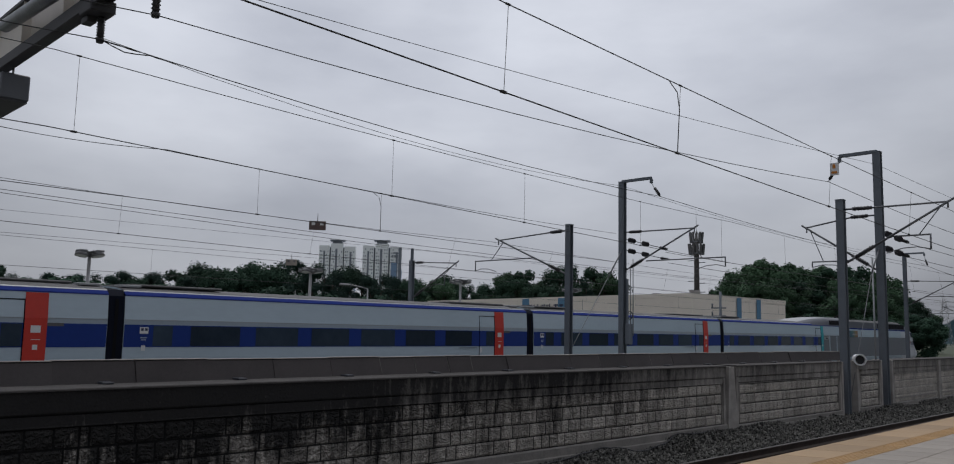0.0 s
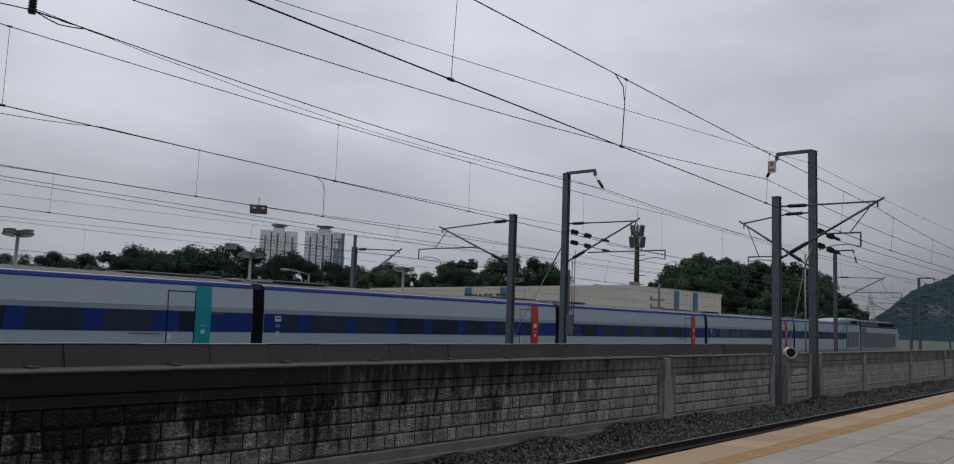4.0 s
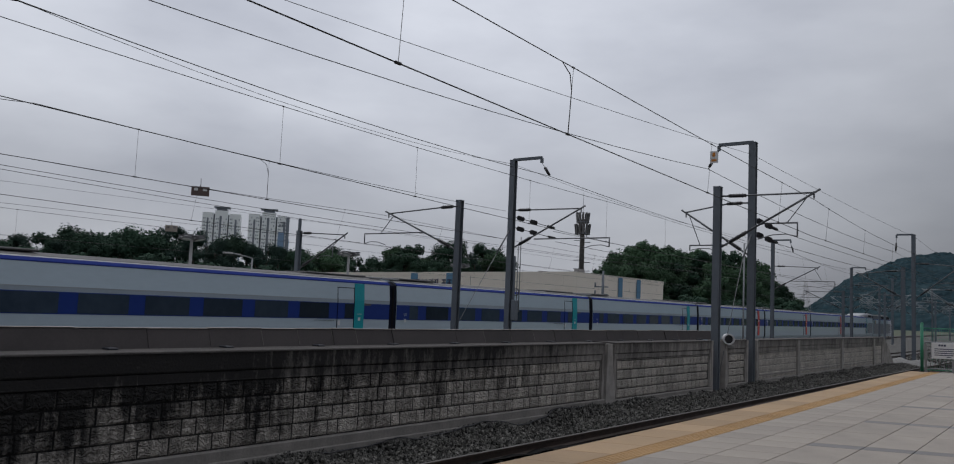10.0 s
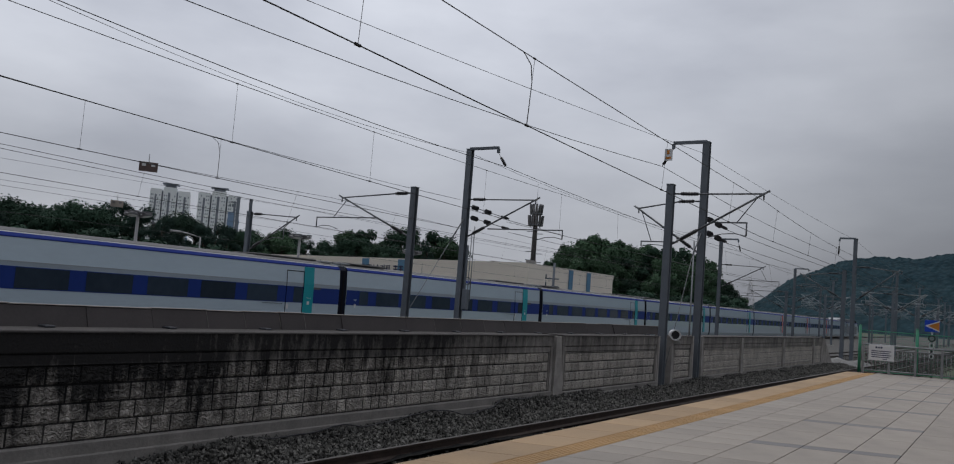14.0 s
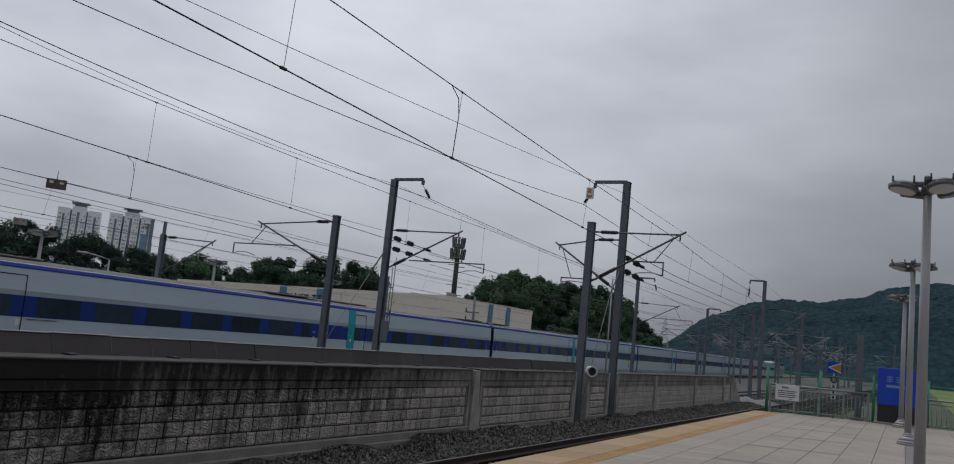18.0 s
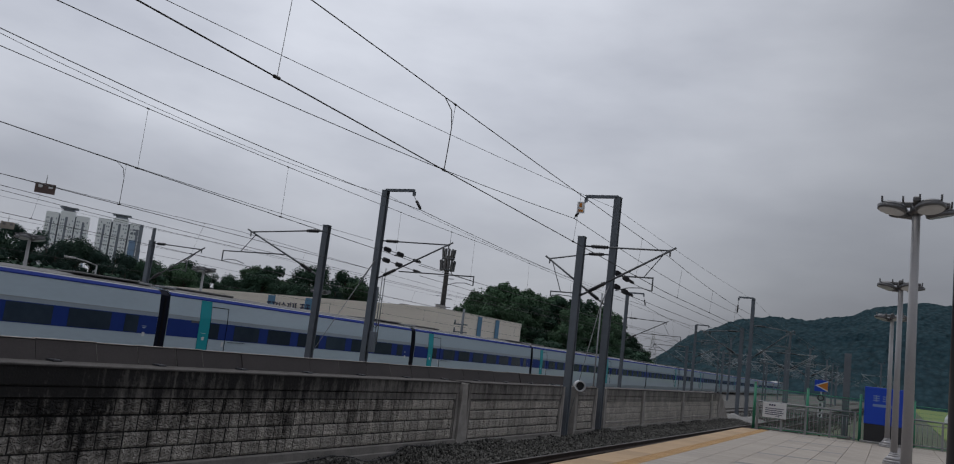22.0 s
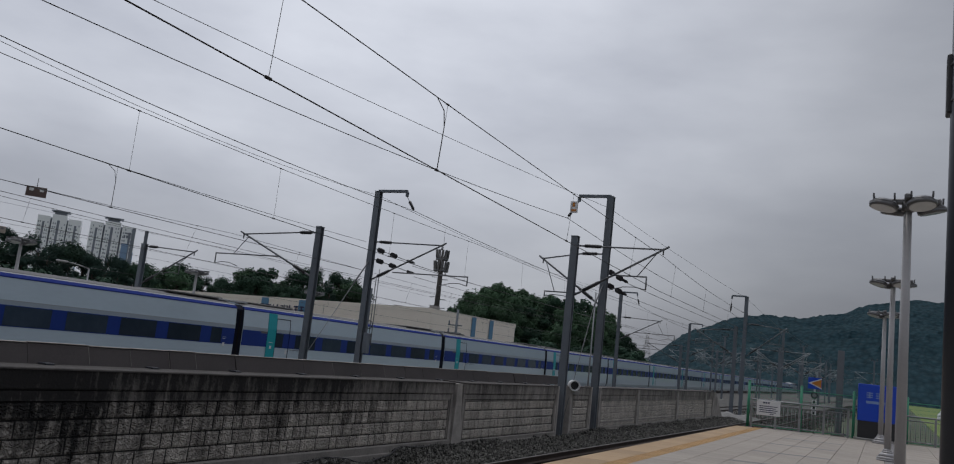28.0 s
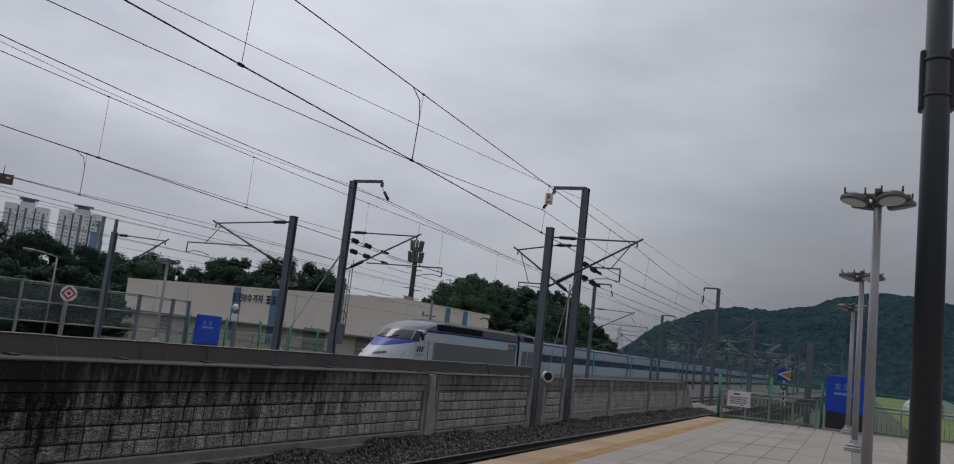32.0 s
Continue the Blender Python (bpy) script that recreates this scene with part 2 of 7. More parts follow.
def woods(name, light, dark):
    """Treetops seen from afar: lit crowns and shaded gaps put into the colour, in patches."""
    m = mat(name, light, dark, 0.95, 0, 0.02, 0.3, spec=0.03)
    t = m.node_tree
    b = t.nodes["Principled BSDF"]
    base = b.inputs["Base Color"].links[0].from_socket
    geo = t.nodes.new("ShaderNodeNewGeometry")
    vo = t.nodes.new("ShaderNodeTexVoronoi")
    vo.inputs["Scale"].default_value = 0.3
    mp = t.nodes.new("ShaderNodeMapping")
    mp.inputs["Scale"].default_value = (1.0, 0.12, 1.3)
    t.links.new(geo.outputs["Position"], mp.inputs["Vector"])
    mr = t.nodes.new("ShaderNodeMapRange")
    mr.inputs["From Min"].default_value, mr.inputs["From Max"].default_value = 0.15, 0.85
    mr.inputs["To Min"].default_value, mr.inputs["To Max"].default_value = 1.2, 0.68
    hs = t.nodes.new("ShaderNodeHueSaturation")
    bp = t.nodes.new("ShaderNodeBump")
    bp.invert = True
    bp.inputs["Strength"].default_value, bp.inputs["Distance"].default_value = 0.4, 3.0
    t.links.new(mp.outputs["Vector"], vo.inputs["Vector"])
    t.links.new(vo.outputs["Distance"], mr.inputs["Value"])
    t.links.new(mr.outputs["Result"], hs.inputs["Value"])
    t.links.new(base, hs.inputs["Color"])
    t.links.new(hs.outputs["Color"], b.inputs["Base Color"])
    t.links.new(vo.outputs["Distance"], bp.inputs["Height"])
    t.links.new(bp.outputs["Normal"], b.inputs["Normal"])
    return m


M = {
    "wall": stained_concrete("wall_concrete", (0.40, 0.37, 0.34), (0.017, 0.0165, 0.017), 0.60, 0.0, 1.0),
    "block": stained_concrete("wall_block", (0.60, 0.55, 0.49), (0.019, 0.0187, 0.019), 0.225, 1.0, 0.58),
    "coping": mat("coping_concrete", (0.08, 0.072, 0.068), (0.038, 0.035, 0.034), 0.95, 0, 3, 30, 0.4),
    "plinth": mat("plinth_concrete", (0.27, 0.25, 0.228), (0.15, 0.14, 0.128), 0.92, 0, 2.5, 22, 0.4),
    "ledge": mat("ledge_concrete", (0.40, 0.372, 0.34), (0.22, 0.205, 0.19), 0.9, 0, 4, 40, 0.3),
    "parapet": mat("parapet_board", (0.056, 0.047, 0.046), (0.036, 0.03, 0.03), 0.75, 0, 1.5, 30, 0.15, vary=0.12),
    "concrete": mat("concrete", (0.38, 0.37, 0.35), (0.25, 0.24, 0.23), 0.9, 0, 1.5, 25, 0.3),
    "ballast": mat("ballast_stone", (0.15, 0.145, 0.132), (0.02, 0.0195, 0.018), 0.85, 0, 9, 40, 0.6, spec=0.3, island=0.8),
    # near-black: shade in the gaps between stones is put into this colour
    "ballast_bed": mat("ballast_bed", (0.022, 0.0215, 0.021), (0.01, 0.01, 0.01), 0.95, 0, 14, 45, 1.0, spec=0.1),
    "ballast_far": mat("ballast_grey", (0.145, 0.142, 0.134), (0.06, 0.059, 0.056), 0.95, 0, 5, 20, 0.8, spec=0.1),
    "rail": mat("rail_steel", (0.085, 0.06, 0.048), (0.045, 0.034, 0.03), 0.6, 0.5, 6, 40, 0.2),
    "railtop": mat("rail_head", (0.12, 0.11, 0.105), (0.07, 0.065, 0.06), 0.5, 0.5, 6, 40),
    "sleeper": mat("sleeper_concrete", (0.17, 0.16, 0.148), (0.1, 0.093, 0.086), 0.9, 0, 3, 30, 0.3),
    "edge": mat("edge_stone", (0.39, 0.265, 0.15), (0.285, 0.2, 0.12), 0.85, 0, 1.2, 25, 0.2, vary=0.12),
    "tactile": mat("tactile_tile", (0.42, 0.255, 0.105), (0.33, 0.2, 0.09), 0.8, 0, 1.2, 25, 0.2, vary=0.1),
    "paver": mat("granite_paver", (0.345, 0.303, 0.258), (0.215, 0.19, 0.163), 0.75, 0, 1.3, 60, 0.12, vary=0.08),
    "paver_dark": mat("granite_paver_dark", (0.19, 0.18, 0.178), (0.14, 0.135, 0.13), 0.75, 0, 0.9, 60, 0.12, vary=0.08),
    "joint": mat("paving_joint", (0.14, 0.13, 0.12), (0.09, 0.085, 0.08), 0.95, 0, 3, 30),
    "steel": mat("mast_steel", (0.155, 0.175, 0.2), (0.11, 0.125, 0.145), 0.55, 0.1, 2, 20, 0.1, vary=0.12),
    "galv": mat("galvanised_steel", (0.33, 0.34, 0.35), (0.22, 0.225, 0.23), 0.45, 0.6, 3, 25, 0.1),
    "tube": mat("cantilever_tube", (0.15, 0.155, 0.165), (0.1, 0.104, 0.11), 0.5, 0.2, 3, 25),
    "wire": mat("wire_copper_dark", (0.05, 0.048, 0.047), (0.03, 0.03, 0.03), 0.5, 0.5, 3, 25),
    "insul": mat("insulator_polymer", (0.035, 0.033, 0.036), (0.025, 0.024, 0.026), 0.4, 0, 3, 25),
    "girder": mat("girder_paint", (0.74, 0.68, 0.61), (0.62, 0.57, 0.51), 0.6, 0, 1, 20),
    "girder_dark": mat("girder_flange", (0.06, 0.058, 0.062), (0.045, 0.044, 0.047), 0.6, 0.1, 1, 20),
    "boxgrey": mat("cabinet_grey", (0.12, 0.125, 0.14), (0.095, 0.1, 0.11), 0.5, 0.2, 1, 20),
    "lamp": mat("lamp_paint", (0.36, 0.35, 0.355), (0.30, 0.295, 0.30), 0.4, 0.1, 1.5, 25, vary=0.05),
    "lamphead": mat("lamp_head", (0.16, 0.16, 0.165), (0.11, 0.11, 0.115), 0.4, 0.4, 2, 25),
    "lens": mat("lamp_lens", (0.55, 0.56, 0.57), (0.45, 0.46, 0.47), 0.15, 0, 5, 50),
    "darkpole": mat("dark_column_paint", (0.03, 0.034, 0.044), (0.022, 0.025, 0.033), 0.4, 0.1, 1, 20),
    "green": mat("fence_green", (0.045, 0.28, 0.16), (0.035, 0.2, 0.12), 0.5, 0, 2, 20, vary=0.08),
    "signblue": mat("sign_blue", (0.004, 0.06, 0.52), (0.003, 0.05, 0.45), 0.35, 0, 1, 15),
    "signwhite": mat("sign_white", (0.72, 0.72, 0.72), (0.62, 0.62, 0.62), 0.5, 0, 2, 20),
    "signblack": mat("sign_black", (0.025, 0.025, 0.028), (0.018, 0.018, 0.02), 0.5, 0, 2, 20),
    "orange": mat("sign_orange", (0.6, 0.21, 0.02), (0.5, 0.17, 0.02), 0.5, 0, 2, 20),
    "red": mat("sign_red", (0.5, 0.045, 0.03), (0.4, 0.04, 0.03), 0.5, 0, 2, 20),
    "ink": mat("sign_ink", (0.03, 0.035, 0.09), (0.03, 0.03, 0.07), 0.6, 0, 2, 20),
    "signdim": mat("sign_lettering", (0.22, 0.32, 0.55), (0.18, 0.28, 0.5), 0.5, 0, 2, 20),
    "car": mat("coach_grey", (0.49, 0.59, 0.66), (0.425, 0.51, 0.575), 0.3, 0.05, 0.35, 6, stretch=(1, 0.5, 2.0), vary=0.04, spec=0.4, coat=0.5),
    "carpaint": mat("coach_waist_grey", (0.37, 0.43, 0.48), (0.32, 0.37, 0.41), 0.4, 0.05, 0.35, 6),
    "carlow": mat("coach_lower_grey", (0.36, 0.37, 0.385), (0.29, 0.30, 0.31), 0.4, 0.1, 0.5, 8, vary=0.04),
    "carroof": mat("coach_roof", (0.125, 0.125, 0.127), (0.075, 0.074, 0.073), 0.75, 0, 0.8, 9, 0.2),
    "carblue": mat("coach_blue", (0.011, 0.039, 0.225), (0.009, 0.032, 0.185), 0.45, 0, 0.4, 6, spec=0.25),
    "caredge": mat("coach_stripe_blue", (0.024, 0.042, 0.21), (0.02, 0.036, 0.175), 0.8, 0, 0.4, 6, spec=0.05),
    "carred": mat("coach_door_red", (0.6, 0.04, 0.025), (0.5, 0.035, 0.022), 0.35, 0, 0.6, 6),
    "carteal": mat("coach_door_teal", (0.006, 0.34, 0.39), (0.005, 0.29, 0.335), 0.35, 0, 0.6, 6),
    "carglass": mat("coach_window_glass", (0.038, 0.055, 0.078), (0.022, 0.034, 0.052), 0.14, 0, 0.8, 4, vary=0.35, spec=0.14),
    "windscreen": mat("cab_windscreen", (0.045, 0.05, 0.055), (0.028, 0.03, 0.034), 0.14, 0, 0.5, 3, spec=0.75),
    "windscreen_side": mat("cab_side_glass", (0.035, 0.038, 0.045), (0.02, 0.022, 0.027), 0.12, 0, 0.5, 3, spec=0.5),
    "headlamp": mat("headlamp_glass", (0.22, 0.225, 0.235), (0.14, 0.145, 0.15), 0.15, 0, 2, 9, spec=0.6),
    # the cantilever tube again, paled to stand in for distance haze
    "tube_far": mat("cantilever_tube_hazed", (0.34, 0.36, 0.37), (0.26, 0.275, 0.285), 0.5, 0.2, 3, 25),
    "gravel": mat("gravel_grey", (0.25, 0.245, 0.235), (0.12, 0.118, 0.115), 0.95, 0, 3, 14, 1.0),
    "gangway": mat("gangway_rubber", (0.008, 0.01, 0.02), (0.006, 0.007, 0.013), 0.8, 0, 1, 10, spec=0.1),
    "carpanel": mat("loco_side_panel", (0.175, 0.19, 0.212), (0.148, 0.16, 0.18), 0.4, 0.2, 0.4, 8),
    "fairing": mat("loco_roof_fairing", (0.09, 0.096, 0.115), (0.075, 0.08, 0.095), 0.4, 0.2, 0.4, 8),
    "louvre": mat("loco_louvre", (0.008, 0.008, 0.010), (0.006, 0.006, 0.007), 0.75, 0, 2, 10, spec=0.12),
    "bogie": mat("bogie_dirty_steel", (0.06, 0.055, 0.05), (0.03, 0.028, 0.026), 0.7, 0.3, 3, 20, 0.2),
    "taillight": mat("tail_lamp", (0.6, 0.02, 0.02), (0.5, 0.02, 0.02), 0.2),
    "bld": mat("cladding_cream", (0.9, 0.81, 0.72), (0.82, 0.73, 0.65), 0.7, 0, 0.25, 4, vary=0.04),
    "bldlow": mat("wall_cream", (0.66, 0.59, 0.51), (0.57, 0.51, 0.45), 0.8, 0, 0.3, 5),
    "bldblue": mat("cladding_blue", (0.11, 0.25, 0.40), (0.09, 0.21, 0.35), 0.6, 0, 0.3, 5),
    "bldgrey": mat("eaves_grey", (0.2, 0.2, 0.2), (0.14, 0.14, 0.14), 0.7, 0, 0.5, 5),
    # tower paint and glass are lightened to stand in for distance haze
    "apt": mat("apartment_paint", (0.92, 0.93, 0.94), (0.87, 0.885, 0.9), 0.8, 0, 0.05, 1),
    "aptgrey": mat("apartment_grey", (0.24, 0.26, 0.3), (0.2, 0.22, 0.26), 0.8, 0, 0.05, 1),
    "aptglass": mat("apartment_glass", (0.36, 0.39, 0.44), (0.3, 0.33, 0.38), 0.25, 0, 0.1, 1),
    "aptblue": mat("apartment_blue", (0.22, 0.33, 0.5), (0.2, 0.3, 0.45), 0.6, 0, 0.05, 1),
    "bark": mat("tree_bark", (0.07, 0.055, 0.042), (0.04, 0.032, 0.026), 0.95, 0, 4, 30, 0.5),
    "leaf": mat("leaf_green", (0.036, 0.074, 0.047), (0.022, 0.046, 0.031), 0.85, 0, 0.5, 3, vary=0.25, spec=0.15),
    "leaf2": mat("leaf_green_light", (0.066, 0.12, 0.066), (0.04, 0.076, 0.044), 0.85, 0, 0.5, 3, vary=0.2, spec=0.15),
    "needle": mat("needle_green", (0.031, 0.06, 0.046), (0.019, 0.038, 0.031), 0.85, 0, 0.5, 3, vary=0.25, spec=0.15),
    # distance haze is put into the hill's colour as extra blue
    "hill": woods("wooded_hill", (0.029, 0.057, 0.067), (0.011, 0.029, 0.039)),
    "plate": mat("marker_plate_brown", (0.13, 0.085, 0.075), (0.09, 0.06, 0.055), 0.6, 0, 3, 30),
    "joint_dark": stained_concrete("wall_joint", (0.085, 0.08, 0.074), (0.007, 0.007, 0.0075), 0.36, 0.0, 0.6),
    "soil": mat("ground_soil", (0.075, 0.088, 0.05), (0.045, 0.06, 0.034), 0.95, 0, 0.05, 1.5, 0.3),
    "grass": mat("grass_field", (0.15, 0.2, 0.04), (0.09, 0.14, 0.035), 0.95, 0, 0.05, 3, 0.4),
    "film": mat("greenhouse_film", (0.55, 0.57, 0.58), (0.45, 0.47, 0.48), 0.4, 0, 0.3, 3),
}


def picture_panel():
    """A printed panel that fades from orange through yellow to teal along the car."""
    m = mat("picture_panel", (0.1, 0.2, 0.25), (0.07, 0.16, 0.2), 0.45, 0, 1.5, 6)
    t = m.node_tree
    tex = t.nodes.new("ShaderNodeTexCoord")
    sep = t.nodes.new("ShaderNodeSeparateXYZ")
    nz = t.nodes.new("ShaderNodeTexNoise")
    nz.inputs["Scale"].default_value = 2.2
    add = t.nodes.new("ShaderNodeMath")
    add.operation = "ADD"
    ramp = t.nodes.new("ShaderNodeValToRGB")
    ramp.color_ramp.elements[0].color, ramp.color_ramp.elements[1].color = (0.26, 0.085, 0.035, 1), (0.015, 0.06, 0.11, 1)
    for pos, col in ((0.3, (0.24, 0.19, 0.09, 1)), (0.55, (0.07, 0.17, 0.155, 1)), (0.8, (0.03, 0.11, 0.16, 1))):
        ramp.color_ramp.elements.new(pos).color = col
    mr = t.nodes.new("ShaderNodeMapRange")
    mr.inputs["From Min"].default_value, mr.inputs["From Max"].default_value = 9.2, 11.2
    t.links.new(tex.outputs["Object"], sep.inputs["Vector"])
    t.links.new(tex.outputs["Object"], nz.inputs["Vector"])
    t.links.new(sep.outputs["Y"], add.inputs[0])
    t.links.new(nz.outputs["Fac"], add.inputs[1])
    t.links.new(add.outputs[0], mr.inputs["Value"])
    t.links.new(mr.outputs["Result"], ramp.inputs["Fac"])
    t.links.new(ramp.outputs["Color"], t.nodes["Principled BSDF"].inputs["Base Color"])
    return m


M["poster"] = picture_panel()
M["pane"] = mat("railing_glass", (0.55, 0.62, 0.66), (0.5, 0.57, 0.61), 0.08, 0, 1, 8)
M["pane"].node_tree.nodes["Principled BSDF"].inputs["Alpha"].default_value = 0.05

# ---- mesh helpers ----
def part(name, bm, material, parent=None, label=""):
    """Links a bmesh as one mesh object, under a thing or a part if given."""
    me = bpy.data.meshes.new(name)
    bm.to_mesh(me)
    bm.free()
    for m in material if isinstance(material, (list, tuple)) else [material]:
        me.materials.append(m)
    ob = new(name, me)
    if parent:
        ob.parent = parent
    if label:
        ob["label"] = label
    return ob


def thing(name, label, category, at=(0, 0, 0), rz=0, group="", kind=""):
    e = new(name)
    e.matrix_basis = pose(*at, 0, 0, rz)
    return tagged(e, label, category, group, kind)


def box(bm, x0, x1, y0, y1, z0, z1, bevel=0.0, mi=0):
    r = bmesh.ops.create_cube(bm, size=1.0)
    for v in r["verts"]:
        v.co = Vector((x0 + (v.co.x + 0.5) * (x1 - x0), y0 + (v.co.y + 0.5) * (y1 - y0), z0 + (v.co.z + 0.5) * (z1 - z0)))
    faces = {f for v in r["verts"] for f in v.link_faces}
    for f in faces:
        f.material_index = mi
    if bevel:
        bmesh.ops.bevel(bm, geom=list({e for v in r["verts"] for e in v.link_edges}), offset=bevel, segments=1, affect="EDGES")
    return bm


def nb():
    return bmesh.new()


def rod(bm, a, b, r, r2=None, n=8, mi=0):
    """A closed tapered tube from a to b."""
    a, b = Vector(a), Vector(b)
    r2 = r if r2 is None else r2
    w = b - a
    q = w.to_track_quat("Z", "Y")
    rings = []
    for p, rad in ((a, r), (b, r2)):
        rings.append([bm.verts.new(p + q @ Vector((rad * math.cos(k * math.tau / n), rad * math.sin(k * math.tau / n), 0))) for k in range(n)])
    for k in range(n):
        f = bm.faces.new((rings[0][k], rings[0][(k + 1) % n], rings[1][(k + 1) % n], rings[1][k]))
        f.smooth, f.material_index = True, mi
    bm.faces.new(rings[0][::-1]).material_index = mi
    bm.faces.new(rings[1]).material_index = mi
    return bm


def string(bm, pts, r, n=5):
    """A thin tube along a row of points."""
    rings = []
    pts = [Vector(p) for p in pts]
    for i, p in enumerate(pts):
        w = pts[min(i + 1, len(pts) - 1)] - pts[max(i - 1, 0)]
        q = w.to_track_quat("Z", "Y")
        rings.append([bm.verts.new(p + q @ Vector((r * math.cos(k * math.tau / n), r * math.sin(k * math.tau / n), 0))) for k in range(n)])
    for i in range(len(pts) - 1):
        for k in range(n):
            bm.faces.new((rings[i][k], rings[i][(k + 1) % n], rings[i + 1][(k + 1) % n], rings[i + 1][k])).smooth = True
    bm.faces.new(rings[0][::-1])
    bm.faces.new(rings[-1])
    return bm


def sag(a, b, drop, n=10):
    a, b = Vector(a), Vector(b)
    return [a.lerp(b, k / n) - Vector((0, 0, drop * 4 * (k / n) * (1 - k / n))) for k in range(n + 1)]


def insulator(bm, a, b, r=0.06, sheds=6):
    """A ribbed insulator between two points."""
    a, b = Vector(a), Vector(b)
    rod(bm, a, b, r * 0.72, n=10)
    w = (b - a) / (sheds + 1)
    for k in range(sheds):
        p = a + w * (k + 0.75)
        rod(bm, p, p + w * 0.45, r, r * 0.5, n=10)
    return bm


def prism(bm, poly, axis, lo, hi, mi=0):
    """A polygon (two coordinates a point) pushed along an axis."""
    def at(p, v):
        return {"x": (v, p[0], p[1]), "y": (p[0], v, p[1]), "z": (p[0], p[1], v)}[axis]
    a = [bm.verts.new(at(p, lo)) for p in poly]
    b = [bm.verts.new(at(p, hi)) for p in poly]
    k = len(poly)
    fs = [bm.faces.new((a[i], a[(i + 1) % k], b[(i + 1) % k], b[i])) for i in range(k)]
    fs += [bm.faces.new(a[::-1]), bm.faces.new(b)]
    for f in fs:
        f.material_index = mi
    bmesh.ops.recalc_face_normals(bm, faces=fs)
    return bm

# ---- ground, tracks ----
GROUND = -1.05
RAIL = -0.6          # rail top of the near track
RAIL2 = -0.78        # rail top of the tracks behind the wall
TRACKS = ((-7.04, RAIL), (-13.6, RAIL2))
TURN = 2.1            # the far track bears away from the wall by this angle
TRACK_AT = (-24.93, -0.914)
WALL_X = -9.67


def sheet(name, x0, x1, y0, y1, z0, z1, material, label, category):
    bm = nb()
    box(bm, x0, x1, y0, y1, z0, z1)
    return tagged(part(name, bm, material), label, category, kind="structure")


sheet("ground", -4000, 4000, -4000, 4000, GROUND - 1, GROUND, M["soil"], "brown-green open ground round the station", "ground")
bm = nb()
prism(bm, [(-5.35, -40), (-5.35, 600), (-52, 600), (-31.2, 66), (-31.2, -40)], "z", GROUND, -0.9)
tagged(part("ballast_bed", bm, M["ballast_far"]), "grey ballast bed under the rail tracks", "ballast bed", kind="structure")
sheet("grass_field", 3.0, 160, 52, 420, GROUND, GROUND + 0.06, M["grass"], "yellow-green grass field beyond the station fence", "field")


def build_track(x, top, y0, y1):
    t = thing("rail_track", "worn steel rails on concrete sleepers in ballast", "railway track", kind="structure")
    for s in (-1, 1):
        bm = nb()
        c = x + s * 0.755
        prism(bm, [(c - 0.07, top - 0.16), (c + 0.07, top - 0.16), (c + 0.07, top - 0.145), (c + 0.01, top - 0.12), (c + 0.01, top - 0.04), (c + 0.035, top - 0.03),
                   (c + 0.035, top - 0.004), (c - 0.035, top - 0.004), (c - 0.035, top - 0.03), (c - 0.01, top - 0.04), (c - 0.01, top - 0.12), (c - 0.07, top - 0.145)], "y", y0, y1)
        part("rail", bm, M["rail"], t)
        bm = nb()
        box(bm, c - 0.03, c + 0.03, y0, y1, top - 0.004, top)
        part("rail_head", bm, M["railtop"], t, "polished running surface")
    vs, fs = [], []
    y = y0
    while y < min(y1, 160):
        k = len(vs)
        for dz, w, l in ((top - 0.4, 0.15, 1.25), (top - (0.205 if top > -0.7 else 0.165), 0.11, 1.22)):
            vs += [(x - l, y - w, dz), (x + l, y - w, dz), (x + l, y + w, dz), (x - l, y + w, dz)]
        fs += [(k + 4, k + 5, k + 6, k + 7)] + [(k + i, k + (i + 1) % 4, k + 4 + (i + 1) % 4, k + 4 + i) for i in range(4)]
        y += 0.62
    me = bpy.data.meshes.new("sleepers")
    me.from_pydata(vs, [], fs)
    me.materials.append(M["sleeper"])
    ob = new("sleepers", me)
    ob.parent = t
    ob["kind"] = "stuff"
    return t


for tx, tz in TRACKS:
    build_track(tx, tz, -40, 420)
far_track = build_track(0, RAIL2, -40, 420)
far_track.matrix_basis = pose(*TRACK_AT, 0, 0, 0, TURN)


def heap(x, y):
    """Height of the loose ballast between the far rail and the wall."""
    u = min(max((-8.0 - x) / 1.65, 0), 1)
    low = 0.15 * u * min(max((13.5 - y) / 6, 0), 1) + 0.04 * u + 0.11 * u * math.exp(-((y - 14.3) / 0.9) ** 2)
    return RAIL - 0.17 + 0.21 * u - low + 0.15 * noise.noise(Vector((x * 1.1, y * 0.55, 3))) + 0.05 * noise.noise(Vector((x * 3, y * 2, 7)))


